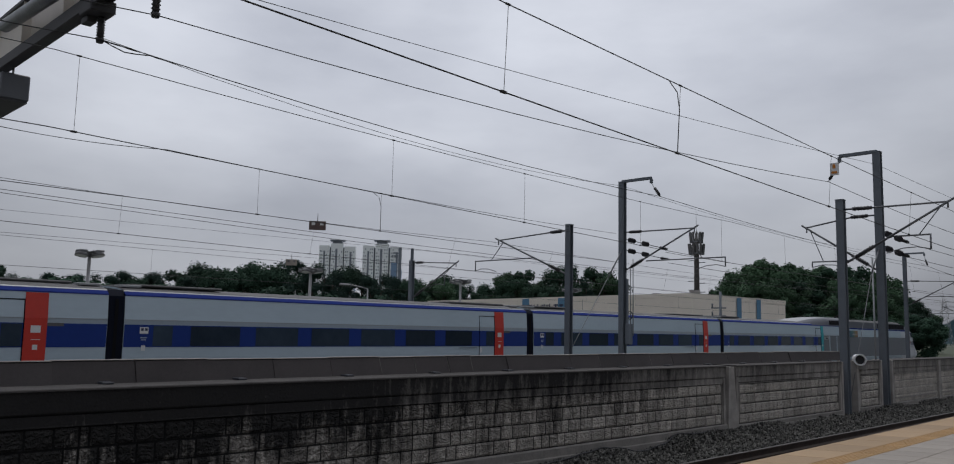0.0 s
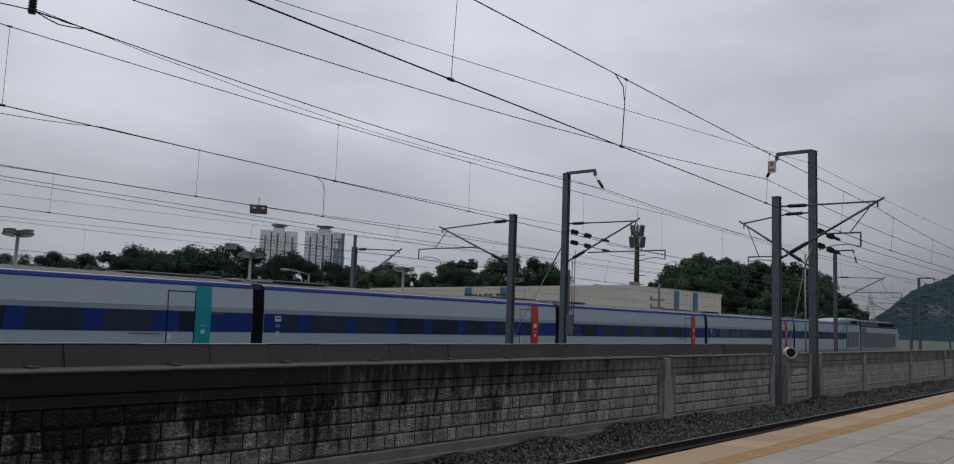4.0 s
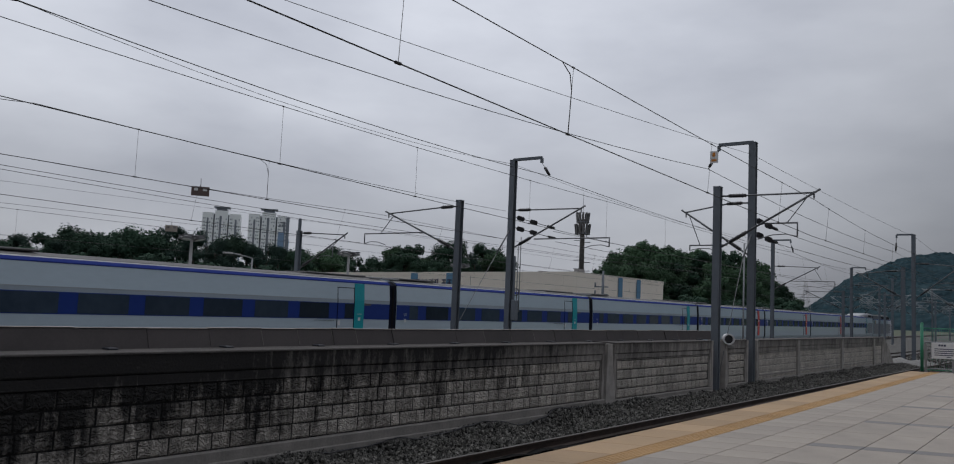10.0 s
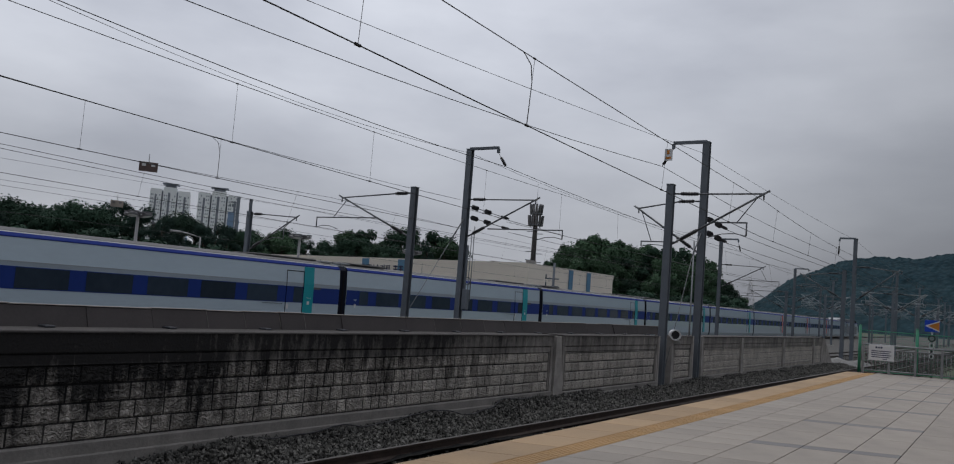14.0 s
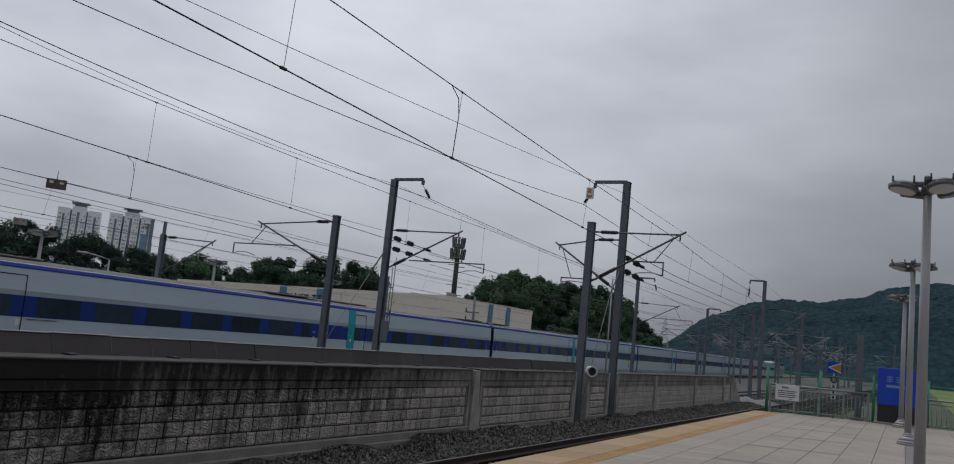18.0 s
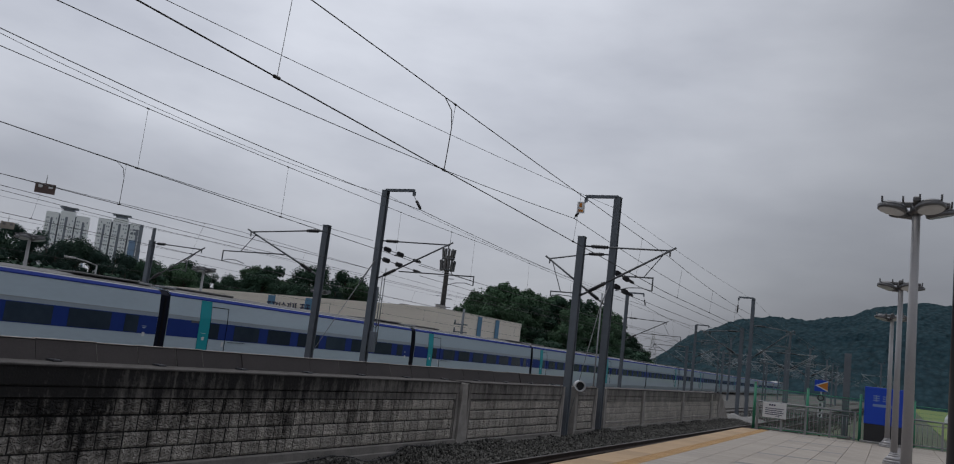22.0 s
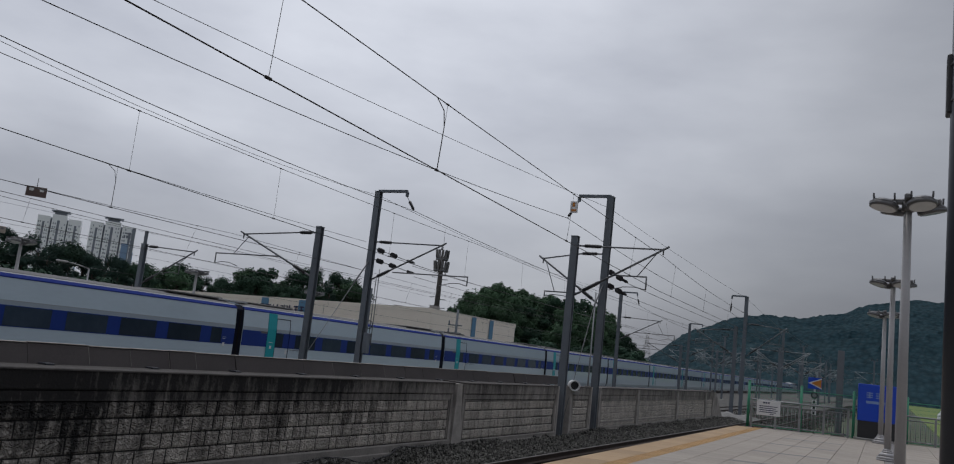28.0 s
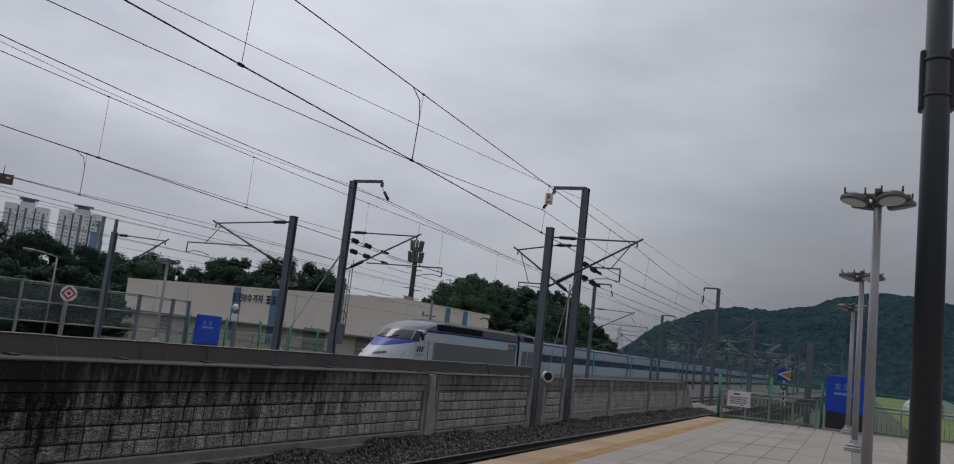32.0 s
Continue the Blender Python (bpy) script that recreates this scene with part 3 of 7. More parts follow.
def build_ballast():
    bm = nb()
    xs = [-9.9 + 0.12 * i for i in range(20)]
    ys = [-12 + 0.3 * j for j in range(240)]
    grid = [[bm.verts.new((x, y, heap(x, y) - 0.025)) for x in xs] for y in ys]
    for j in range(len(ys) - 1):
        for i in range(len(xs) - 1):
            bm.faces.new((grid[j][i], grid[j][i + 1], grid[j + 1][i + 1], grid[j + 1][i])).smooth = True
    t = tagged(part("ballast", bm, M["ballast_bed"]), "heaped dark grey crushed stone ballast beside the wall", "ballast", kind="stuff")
    rnd = random.Random(4)
    vs, fs = [], []
    octa = ((1, 0, 0), (-1, 0, 0), (0, 1, 0), (0, -1, 0), (0, 0, 1), (0, 0, -1))
    tri = ((0, 2, 4), (2, 1, 4), (1, 3, 4), (3, 0, 4), (2, 0, 5), (1, 2, 5), (3, 1, 5), (0, 3, 5))

    def stone(x, y, z, r):
        q = Euler((rnd.uniform(0, 6), rnd.uniform(0, 6), rnd.uniform(0, 6))).to_matrix()
        k = len(vs)
        for o in octa:
            v = q @ Vector((o[0] * r * rnd.uniform(0.8, 1.35), o[1] * r * rnd.uniform(0.6, 1.0), o[2] * r * rnd.uniform(0.5, 0.95)))
            vs.append((x + v.x, y + v.y, z + v.z))
        fs.extend((k + a, k + b, k + c) for a, b, c in tri)

    for _ in range(44000):
        y = 2.5 + 52 * rnd.random() ** 1.35
        x = rnd.uniform(-9.68, -7.84)
        stone(x, y, heap(x, y) + rnd.uniform(-0.02, 0.03), rnd.uniform(0.018, 0.046) * (1 + y / 90))
    for _ in range(9000):
        y = 4 + 60 * rnd.random() ** 1.2
        x = rnd.uniform(-7.7, -5.6)
        stone(x, y, RAIL - 0.2 + rnd.uniform(-0.02, 0.03), rnd.uniform(0.026, 0.045))
    for _ in range(5000):
        y = rnd.uniform(34, 110)
        x = rnd.uniform(-12.5, -4.2)
        stone(x, y, RAIL - 0.2 + rnd.uniform(-0.02, 0.03) if x > -9.6 else -0.84, rnd.uniform(0.04, 0.07))
    me = bpy.data.meshes.new("ballast_stones")
    me.from_pydata(vs, [], fs)
    me.materials.append(M["ballast"])
    ob = new("ballast_stones", me)
    ob.parent = t
    ob["kind"] = "stuff"
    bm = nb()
    # the shade of the track pit comes from this fill's dark colour
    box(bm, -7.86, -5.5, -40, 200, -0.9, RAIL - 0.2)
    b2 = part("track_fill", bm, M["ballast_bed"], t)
    b2["kind"] = "stuff"


build_ballast()


def loose_cable():
    rnd = random.Random(77)
    pts = []
    for k in range(64):
        y = 8.6 + 0.13 * k
        x = -9.50 + 0.07 * math.sin(y * 2.3) + 0.03 * math.sin(y * 5.1)
        pts.append(Vector((x, y, heap(x, y) + 0.055 + rnd.uniform(0, 0.012))))
    bm = nb()
    string(bm, pts, 0.013, 6)
    tagged(part("loose_cable", bm, M["insul"]), "loose black cable lying along the ballast by the wall", "cable")


loose_cable()


def gravel_mound(x, y, r, h):
    bm = nb()
    bmesh.ops.create_grid(bm, x_segments=16, y_segments=16, size=r)
    for v in bm.verts:
        d = v.co.length / r
        v.co.z = h * max(0, 1 - d) ** 0.8 + 0.05 * noise.noise(v.co * 3)
    for f in bm.faces:
        f.smooth = True
    ob = part("stone_mound", bm, M["gravel"])
    ob.matrix_basis = pose(x, y, -0.8)
    tagged(ob, "small pale heap of gravel at the wall's end", "gravel heap")


gravel_mound(-9.6, 54.5, 1.6, 0.55)
gravel_mound(-8.9, 57.5, 1.3, 0.4)

# ---- retaining wall ----
COPING = 0.935
ROWS = ((-0.42, -0.19), (-0.19, 0.04), (0.04, 0.275), (0.275, 0.51))
ROWS_SMALL = ((-0.47, -0.235), (-0.235, 0.0), (0.0, 0.24), (0.24, 0.475))


def build_wall():
    w = thing("wall_trackside", "stained concrete retaining wall with moulded stone-block panels", "wall", kind="structure")
    spans = ((-14, 18.05), (18.55, 25.0), (26.35, 28.2), (29.35, 50.2))
    for a, b in spans:
        bm = nb()
        box(bm, -10.28, WALL_X - 0.035, a, b, -0.95, 0.66)
        part("panel_back", bm, M["joint_dark"] if b < 29 else M["wall"], w)
        bm = nb()
        prism(bm, [(WALL_X - 0.012, 0.655), (WALL_X, 0.672), (WALL_X, 0.908), (-10.28, 0.908), (-10.28, 0.655)], "y", a, b)
        part("frieze", bm, M["wall"], w, "smooth band black with water stains")
        bm = nb()
        prism(bm, [(WALL_X - 0.03, 0.517), (WALL_X - 0.012, 0.527), (WALL_X - 0.012, 0.632), (WALL_X - 0.03, 0.642)], "y", a + 0.13, b - 0.13)
        part("lower_frieze", bm, M["wall"], w, "narrow smooth band between two grooves")
        bm = nb()
        prism(bm, [(WALL_X + 0.02, 0.908), (WALL_X + 0.02, COPING - 0.01), (WALL_X + 0.01, COPING), (-10.30, COPING), (-10.30, 0.908)], "y", a, b)
        part("coping", bm, [M["coping"]], w, "weathered brown-grey coping")
        bm = nb()
        low = -0.43 if b < 18.1 else -0.48
        prism(bm, [(WALL_X + 0.07, -0.95), (WALL_X + 0.07, -0.60), (WALL_X + 0.055, -0.585), (WALL_X + 0.03, -0.585), (WALL_X + 0.03, low - 0.02), (WALL_X + 0.005, low), (-9.9, low), (-9.9, -0.95)], "y", a, b)
        part("plinth", bm, M["plinth"], w, "pale stepped concrete foot of the wall")
        # raised frame round the block field
        for y0, y1 in ((a, a + 0.12), (b - 0.12, b)):
            bm = nb()
            box(bm, WALL_X - 0.034, WALL_X + 0.004, y0, y1, low, 0.652, 0.006)
            part("panel_frame", bm, M["wall"], w)
        # a thin raised bead inside the frame
        if b < 29:
            for y0, y1, z0, z1 in ((a + 0.17, b - 0.17, 0.512, 0.53), (a + 0.165, a + 0.19, low + 0.02, 0.512), (b - 0.19, b - 0.165, low + 0.02, 0.512)):
                bm = nb()
                box(bm, WALL_X - 0.034, WALL_X - 0.004, y0, y1, z0 - (0.03 if z0 > 0 and b > 18.1 else 0), z1 - (0.03 if z1 > 0.5 and b > 18.1 else 0), 0.005)
                part("bead", bm, M["wall"], w)
    bm = nb()
    prism(bm, [(18.06, -0.95), (18.6, -0.95), (18.37, 0.904), (18.14, 0.904)], "x", -10.2, WALL_X + 0.045)
    part("pilaster", bm, M["ledge"], w, "pale tapering concrete pilaster")
    for y in (34.2, 41.2, 48.0):
        bm = nb()
        prism(bm, [(y - 0.17, -0.95), (y + 0.17, -0.95), (y + 0.12, 0.88), (y - 0.12, 0.88)], "x", -10.2, WALL_X + 0.06)
        part("pilaster", bm, M["ledge"], w, "pale narrow concrete pilaster")
    for y0, y1 in ((25.0, 25.12), (26.2, 26.36), (28.2, 28.34), (29.22, 29.36)):
        bm = nb()
        box(bm, -10.28, WALL_X + 0.02, y0, y1, -0.95, 0.93, 0.01)
        part("slot_edge", bm, M["ledge"], w)
    bm = nb()
    box(bm, -10.35, -10.2, 24.9, 29.4, -0.95, 0.6)
    part("slot_back", bm, M["wall"], w)
    bm = nb()
    prism(bm, [(50.2, -0.95), (53.4, -0.95), (53.2, -0.5), (50.9, COPING - 0.03), (50.2, COPING - 0.003)], "x", -10.28, WALL_X)
    part("sloping_end", bm, M["wall"], w, "end of the wall sloping down to the ballast")
    # plain framed fields on the far length
    for y0, y1 in ((29.6, 33.9), (34.5, 40.9), (41.5, 47.7)):
        for z0, z1, e in ((-0.35, -0.30, 0), (0.45, 0.50, 0)):
            bm = nb()
            box(bm, WALL_X - 0.035, WALL_X - 0.003, y0, y1, z0, z1)
            part("panel_frame", bm, M["wall"], w)
    return w


wall = build_wall()


def build_parapet():
    p = thing("parapet", "low row of dark brown boards along the wall's coping", "parapet", kind="structure")
    rnd = random.Random(8)
    joints = [-12 + 0.98 * k for k in range(16)] + [3.25, 4.23, 5.2, 6.2, 7.18, 8.13, 8.86, 9.6, 10.15, 11.07, 11.96, 12.95, 13.9, 14.88, 15.8, 16.7, 17.5, 18.4, 19.3, 20.2, 21.1, 22.0, 22.9, 23.8, 24.7, 25.6, 26.5, 27.2]
    for y0, y1 in zip(joints[:-1], joints[1:]):
        bm = nb()
        dx, dz = rnd.uniform(-0.012, 0.012), rnd.uniform(-0.006, 0.006)
        prism(bm, [(-10.24 + dx, COPING), (-10.33 + dx, 1.195 + dz), (-10.40 + dx, 1.205 + dz), (-10.40 + dx, COPING)], "y", y0 + 0.003, y1 - 0.003)
        b = part("board", bm, M["parapet"], p)
        bm = nb()
        box(bm, -10.41 + dx, -10.322 + dx, y0 + 0.004, y1 - 0.004, 1.206 + dz, 1.217 + dz, 0.003)
        part("cap", bm, M["ledge"], b, "thin pale top edge")
        if rnd.random() < 0.45:
            bm = nb()
            prism(bm, [(-10.238 + dx, COPING + 0.02), (-10.328 + dx, 1.196 + dz), (-10.34 + dx, 1.196 + dz), (-10.25 + dx, COPING + 0.02)], "y", y1 - 0.014, y1 - 0.004)
            part("seam", bm, M["sleeper"], b, "pale line of sealant at the joint")
    for k in range(-6, 13):
        y = 3.75 + 1.82 * k - (0.04 * k if k > 0 else 0)
        bm = nb()
        box(bm, -10.235, -10.06, y, y + 0.14, COPING, COPING + 0.028, 0.008)
        part("foot", bm, M["darkpole"], p, "dark metal foot")


build_parapet()

# ---- platform ----
END0, END1 = (-5.28, 34.5), (9.0, 40.6)


def end_y(x):
    return END0[1] + (x - END0[0]) * (END1[1] - END0[1]) / (END1[0] - END0[0])


def build_platform():
    bm = nb()
    prism(bm, [(-4.72, -30), (12, -30), (12, end_y(12)), (-5.50, end_y(-5.5)), (-5.2, 12)], "z", GROUND, -0.035)
    pf = tagged(part("platform", bm, M["joint"]), "station platform paved with pale granite slabs", "platform", kind="structure")
    bm = nb()
    prism(bm, [(-4.68, -30), (-4.76, -30), (-5.54, 34.3), (-5.46, 34.3)], "z", GROUND, -0.12)
    part("platform_face", bm, M["concrete"], pf)
    return pf


platform = build_platform()

# ---- overhead girder across the tracks ----
GY = 6.0


def build_girder():
    g = thing("overhead_girder", "beige and dark painted steel girder spanning the tracks overhead", "girder", (0, GY, 0), kind="structure")
    for name, x0, x1, y0, y1, z0, z1, m in (("bottom_flange", -36, 6, -0.32, 0.06, 8.30, 8.40, "girder_dark"), ("web", -36, 6, -0.10, 0.02, 8.40, 9.58, "girder"),
                                            ("top_flange", -36, 6, -0.32, 0.32, 9.58, 9.68, "girder_dark"), ("lower_edge", -36, 6, -0.36, -0.33, 8.15, 8.43, "girder_dark")):
        bm = nb()
        box(bm, x0, x1, y0, y1, z0, z1, 0.01)
        part(name, bm, M[m], g)
    for x in range(-34, 6, 3):
        bm = nb()
        box(bm, x, x + 0.03, -0.3, -0.10, 8.40, 9.58)
        part("stiffener", bm, M["girder"], g)
    for x in (-35.2, 5.2):
        bm = nb()
        box(bm, x - 0.3, x + 0.3, -0.3, 0.3, GROUND, 8.30, 0.03)
        part("column", bm, M["girder"], g)
    bm = nb()
    rod(bm, (-22.5, -0.55, 9.0), (-17.6, -0.55, 8.75), 0.16, n=14)
    part("pipe", bm, M["galv"], g, "grey drain pipe")
    # bracket feet that carry the line insulators
    for x, z in ((-17.33, 8.17), (-14.6, 8.17)):
        bm = nb()
        box(bm, x - 0.33, x + 0.33, -0.40, 0.12, z - 0.14, z + 0.13, 0.02)
        box(bm, x - 0.45, x - 0.1, -0.3, -0.1, z - 0.26, z - 0.13, 0.01)
        b = part("bracket", bm, M["girder_dark"], g)
        bm = nb()
        insulator(bm, (x, -0.05, z - 0.14), (x, -0.05, z - (0.62 if x < -16 else 0.8)), 0.09, 7)
        rod(bm, (x, -0.05, z - (0.60 if x < -16 else 0.78)), (x, -0.05, z - (0.70 if x < -16 else 0.86)), 0.09, 0.07, 10)
        part("insulator", bm, M["insul"], b, "ribbed dark insulator")
    c = thing("equipment_box", "dark grey steel equipment box hung under the girder", "equipment box", (-24.66, GY, 0.3))
    bm = nb()
    box(bm, -1.4, 1.4, -0.35, 0.35, 7.07, 7.76, 0.03)
    part("casing", bm, M["boxgrey"], c)
    bm = nb()
    box(bm, -1.36, 1.36, -0.32, 0.32, 7.02, 7.068)
    part("underside", bm, M["girder_dark"], c)
    for x in (-1.1, 1.1):
        bm = nb()
        rod(bm, (x, 0, 7.7), (x, 0, 8.02), 0.03)
        part("hanger", bm, M["galv"], c)


build_girder()

# ---- masts ----


def column(bm, x, y, z0, z1, w=0.28, d=0.28, f=0.03):
    """An H-section upright."""
    a, b, c = w / 2, d / 2, f * 0.4
    prism(bm, [(x - a, y - b), (x + a, y - b), (x + a, y - b + f), (x + c, y - b + f), (x + c, y + b - f), (x + a, y + b - f),
               (x + a, y + b), (x - a, y + b), (x - a, y + b - f), (x - c, y + b - f), (x - c, y - b + f), (x - a, y - b + f)], "z", z0, z1)


def mast(name, x, y, top, label, base=-0.9, w=0.225):
    t = thing(name, label, "catenary mast", (x, y, 0), group="catenary masts")
    bm = nb()
    column(bm, 0, 0, base, top, w, w)
    part("column", bm, M["steel"], t)
    bm = nb()
    box(bm, -0.3, 0.3, -0.3, 0.3, base - 0.1, base + 0.05, 0.02)
    part("footing", bm, M["concrete"], t)
    bm = nb()
    box(bm, -w / 2 - 0.01, w / 2 + 0.01, -w / 2 - 0.01, w / 2 + 0.01, top, top + 0.03)
    part("cap_plate", bm, M["steel"], t)
    return t


def cantilever(t, s, tie_z, tip, reg, root_z, drop_z, w=0.14, tube="tube"):
    """A bracket arm on side s (+1 towards the platform): tie with insulator, strut with insulator, registration tube and steady arm.
    tip: (reach, z) of the strut's top; reg: (reach, z) of the registration tube's outer end."""
    x0 = s * w
    tx, tz = s * tip[0], tip[1]
    bm = nb()
    rod(bm, (x0, 0, tie_z), (x0 + s * 0.25, 0, tie_z), 0.03)
    rod(bm, (x0 + s * 0.75, 0, tie_z - 0.01), (tx - s * 0.15, 0, tz - 0.1), 0.028)
    rod(bm, (tx - s * 0.18, 0, tz - 0.06), (tx - s * 0.18, 0, tz - 0.28), 0.025)
    part("tie_tube", bm, M[tube], t)
    bm = nb()
    insulator(bm, (x0 + s * 0.22, 0, tie_z), (x0 + s * 0.78, 0, tie_z - 0.01), 0.075, 5)
    part("tie_insulator", bm, M["insul"], t, "dark ribbed insulator")
    a, b = Vector((x0, 0, root_z)), Vector((tx, 0, tz))
    u = (b - a).normalized()
    bm = nb()
    rod(bm, a, a + u * 0.35, 0.035)
    rod(bm, a + u * 0.9, b, 0.035)
    part("strut", bm, M[tube], t)
    bm = nb()
    insulator(bm, a + u * 0.32, a + u * 0.93, 0.08, 6)
    part("strut_insulator", bm, M["insul"], t, "dark ribbed insulator")
    rx, rz = s * reg[0], reg[1]
    k = (rz - a.z) / max(b.z - a.z, 0.1)
    p = a.lerp(b, min(max(k, 0.3), 0.85))
    bm = nb()
    rod(bm, (p.x, 0, rz), (rx, 0, rz), 0.025)
    rod(bm, (rx, 0, rz + 0.02), (rx, 0, drop_z), 0.025)
    rod(bm, a.lerp(b, 0.88), (p.x + (rx - p.x) * 0.72, 0, rz), 0.016)
    part("registration_tube", bm, M[tube], t)
    bm = nb()
    string(bm, [(rx, 0, drop_z), (rx - s * 0.35, 0, drop_z + 0.08), (rx - s * 0.75, 0, drop_z + 0.06), (rx - s * 1.2, 0, drop_z - 0.06)], 0.016)
    part("steady_arm", bm, M[tube], t)


def feeder_bracket(t, s, top, reach, hang):
    """A flat arm at the mast's head with a slanting insulator under its end."""
    bm = nb()
    box(bm, min(0, s * reach), max(0, s * reach), -0.06, 0.06, top - 0.02, top + 0.09)
    box(bm, s * reach - 0.05, s * reach + 0.05, -0.05, 0.05, top - 0.18, top)
    part("head_arm", bm, M["steel"], t)
    bm = nb()
    a, b = Vector((s * reach, 0, top - 0.18)), Vector(hang)
    rod(bm, a, a.lerp(b, 0.4), 0.012)
    insulator(bm, a.lerp(b, 0.35), a.lerp(b, 0.9), 0.07, 5)
    rod(bm, a.lerp(b, 0.88), b, 0.014)
    part("feeder_insulator", bm, M["insul"], t, "dark slanting insulator")


def anchor_string(t, z, y1, x0=0.1):
    """Two pairs of disc insulators along the line, ending a wire at the mast."""
    bm = nb()
    for y in (0.35, 0.5, 0.65, 1.35, 1.5, 1.65):
        rod(bm, (x0, y, z - 0.05 * y), (x0, y + 0.07, z - 0.05 * y), 0.105, 0.05, 12)
    rod(bm, (x0, 0.1, z), (x0, y1, z - 0.05 * y1), 0.015)
    insulator(bm, (x0, y1, z - 0.05 * y1), (x0, y1 + 0.6, z - 0.05 * y1 - 0.02), 0.06, 5)
    part("anchor_insulator", bm, M["insul"], t, "string of dark disc insulators")


Z0 = EYE
m_a = mast("catenary_mast", -19.5, 24.38, 3.97 + Z0, "grey steel mast with a bracket arm over the far track")
cantilever(m_a, -1, 3.76 + Z0, (3.9, 3.70 + Z0), (5.05, 2.79 + Z0), 2.1 + Z0, 2.38 + Z0)
m_b = mast("catenary_mast", -19.5, 27.88, 6.12 + Z0, "tall grey steel mast with bracket arm, head arm and stay wire", w=0.24)
cantilever(m_b, 1, 4.02 + Z0, (3.5, 4.08 + Z0), (4.6, 2.80 + Z0), 2.45 + Z0, 2.45 + Z0)
feeder_bracket(m_b, 1, 6.12 + Z0, 1.4, (1.83, 0, 5.35 + Z0))
anchor_string(m_b, 3.75 + Z0, 2.6, 0.12)
anchor_string(m_b, 3.3 + Z0, 2.7, 0.12)
bm = nb()
box(bm, 0.2, 0.42, -0.12, 0.12, -0.55 + Z0, 0.28 + Z0, 0.02)
box(bm, 0.22, 0.27, -0.04, 0.04, 0.28 + Z0, 2.1 + Z0)
box(bm, 0.12, 0.22, -0.05, 0.05, -0.3 + Z0, -0.2 + Z0)
part("switch_box", bm, M["steel"], m_b, "narrow grey switch box with conduit")
bm = nb()
string(bm, [(0.36 + 0.13 * math.cos(k * math.tau / 14), 0, 0.62 + Z0 + 0.16 * math.sin(k * math.tau / 14)) for k in range(15)], 0.016)
part("cable_loop", bm, M["insul"], m_b, "loop of spare black cable")
bm = nb()
rod(bm, (0.45, 0.1, -0.2 + Z0), (0.45, 0.1, 2.9 + Z0), 0.02)
rod(bm, (0.3, 0.14, -0.2 + Z0), (0.3, 0.14, 2.6 + Z0), 0.02)
part("conduit", bm, M["galv"], m_b)
bm = nb()
rod(bm, (0, -0.1, 3.2 + Z0), (0, -1.0, 2.1 + Z0), 0.03)
string(bm, [(0, -1.0, 2.1 + Z0), (0, -4.9, -0.95)], 0.013)
part("stay_wire", bm, M["tube"], m_b, "slanting steel stay wire")
m_c = mast("catenary_mast", -9.74, 25.5, 4.13 + Z0, "grey steel mast in a slot of the concrete wall")
cantilever(m_c, 1, 3.84 + Z0, (3.16, 3.92 + Z0), (2.5, 2.92 + Z0), 2.2 + Z0, 2.5 + Z0)
m_d = mast("catenary_mast", -9.72, 28.75, 6.19 + Z0, "tall grey steel mast in the wall carrying head arm and bracket", w=0.24)
cantilever(m_d, -1, 4.05 + Z0, (2.65, 3.88 + Z0), (2.3, 2.55 + Z0), 2.2 + Z0, 2.36 + Z0)
feeder_bracket(m_d, -1, 6.19 + Z0, 1.25, (-1.66, 0, 5.37 + Z0))
anchor_string(m_d, 3.45 + Z0, 1.9, 0.1)
anchor_string(m_d, 2.95 + Z0, 1.9, 0.1)
bm = nb()
box(bm, -1.55, -1.25, -0.09, -0.07, 5.56 + Z0, 6.0 + Z0)
part("marker_plate", bm, M["signwhite"], m_d, "weathered white marker plate")
bm = nb()
box(bm, -1.46, -1.36, -0.096, -0.091, 5.80 + Z0, 5.95 + Z0)
box(bm, -1.5, -1.3, -0.096, -0.091, 5.62 + Z0, 5.70 + Z0)
part("marker_symbol", bm, M["orange"], m_d)
bm = nb()
rod(bm, (0, -0.1, 2.9 + Z0), (0, -0.9, 2.0 + Z0), 0.025)
string(bm, [(0, -0.9, 2.0 + Z0), (0, -3.3, -0.85)], 0.012)
part("stay_wire", bm, M["tube"], m_d, "slanting steel stay wire")
bm = nb()
rod(bm, (-0.2, -0.2, -0.8), (-0.2, -0.2, 2.6 + Z0), 0.03)
part("conduit", bm, M["galv"], m_d)

m_e = mast("catenary_mast", -9.65, 59.7, 5.83 + Z0, "tall grey steel mast with twin bracket arms")
cantilever(m_e, 1, 3.95 + Z0, (2.75, 3.85 + Z0), (2.6, 2.7 + Z0), 1.7 + Z0, 2.4 + Z0)
feeder_bracket(m_e, -1, 5.83 + Z0, 1.0, (-1.05, 0, 4.7 + Z0))
m_e2 = mast("catenary_mast", -9.8, 57.0, 3.5 + Z0, "grey steel mast beside a taller one")
cantilever(m_e2, -1, 3.3 + Z0, (2.7, 3.2 + Z0), (2.6, 2.5 + Z0), 1.7 + Z0, 2.2 + Z0)
m_f = mast("catenary_mast", -19.5, 62.2, 5.81 + Z0, "tall grey steel mast with a head arm")
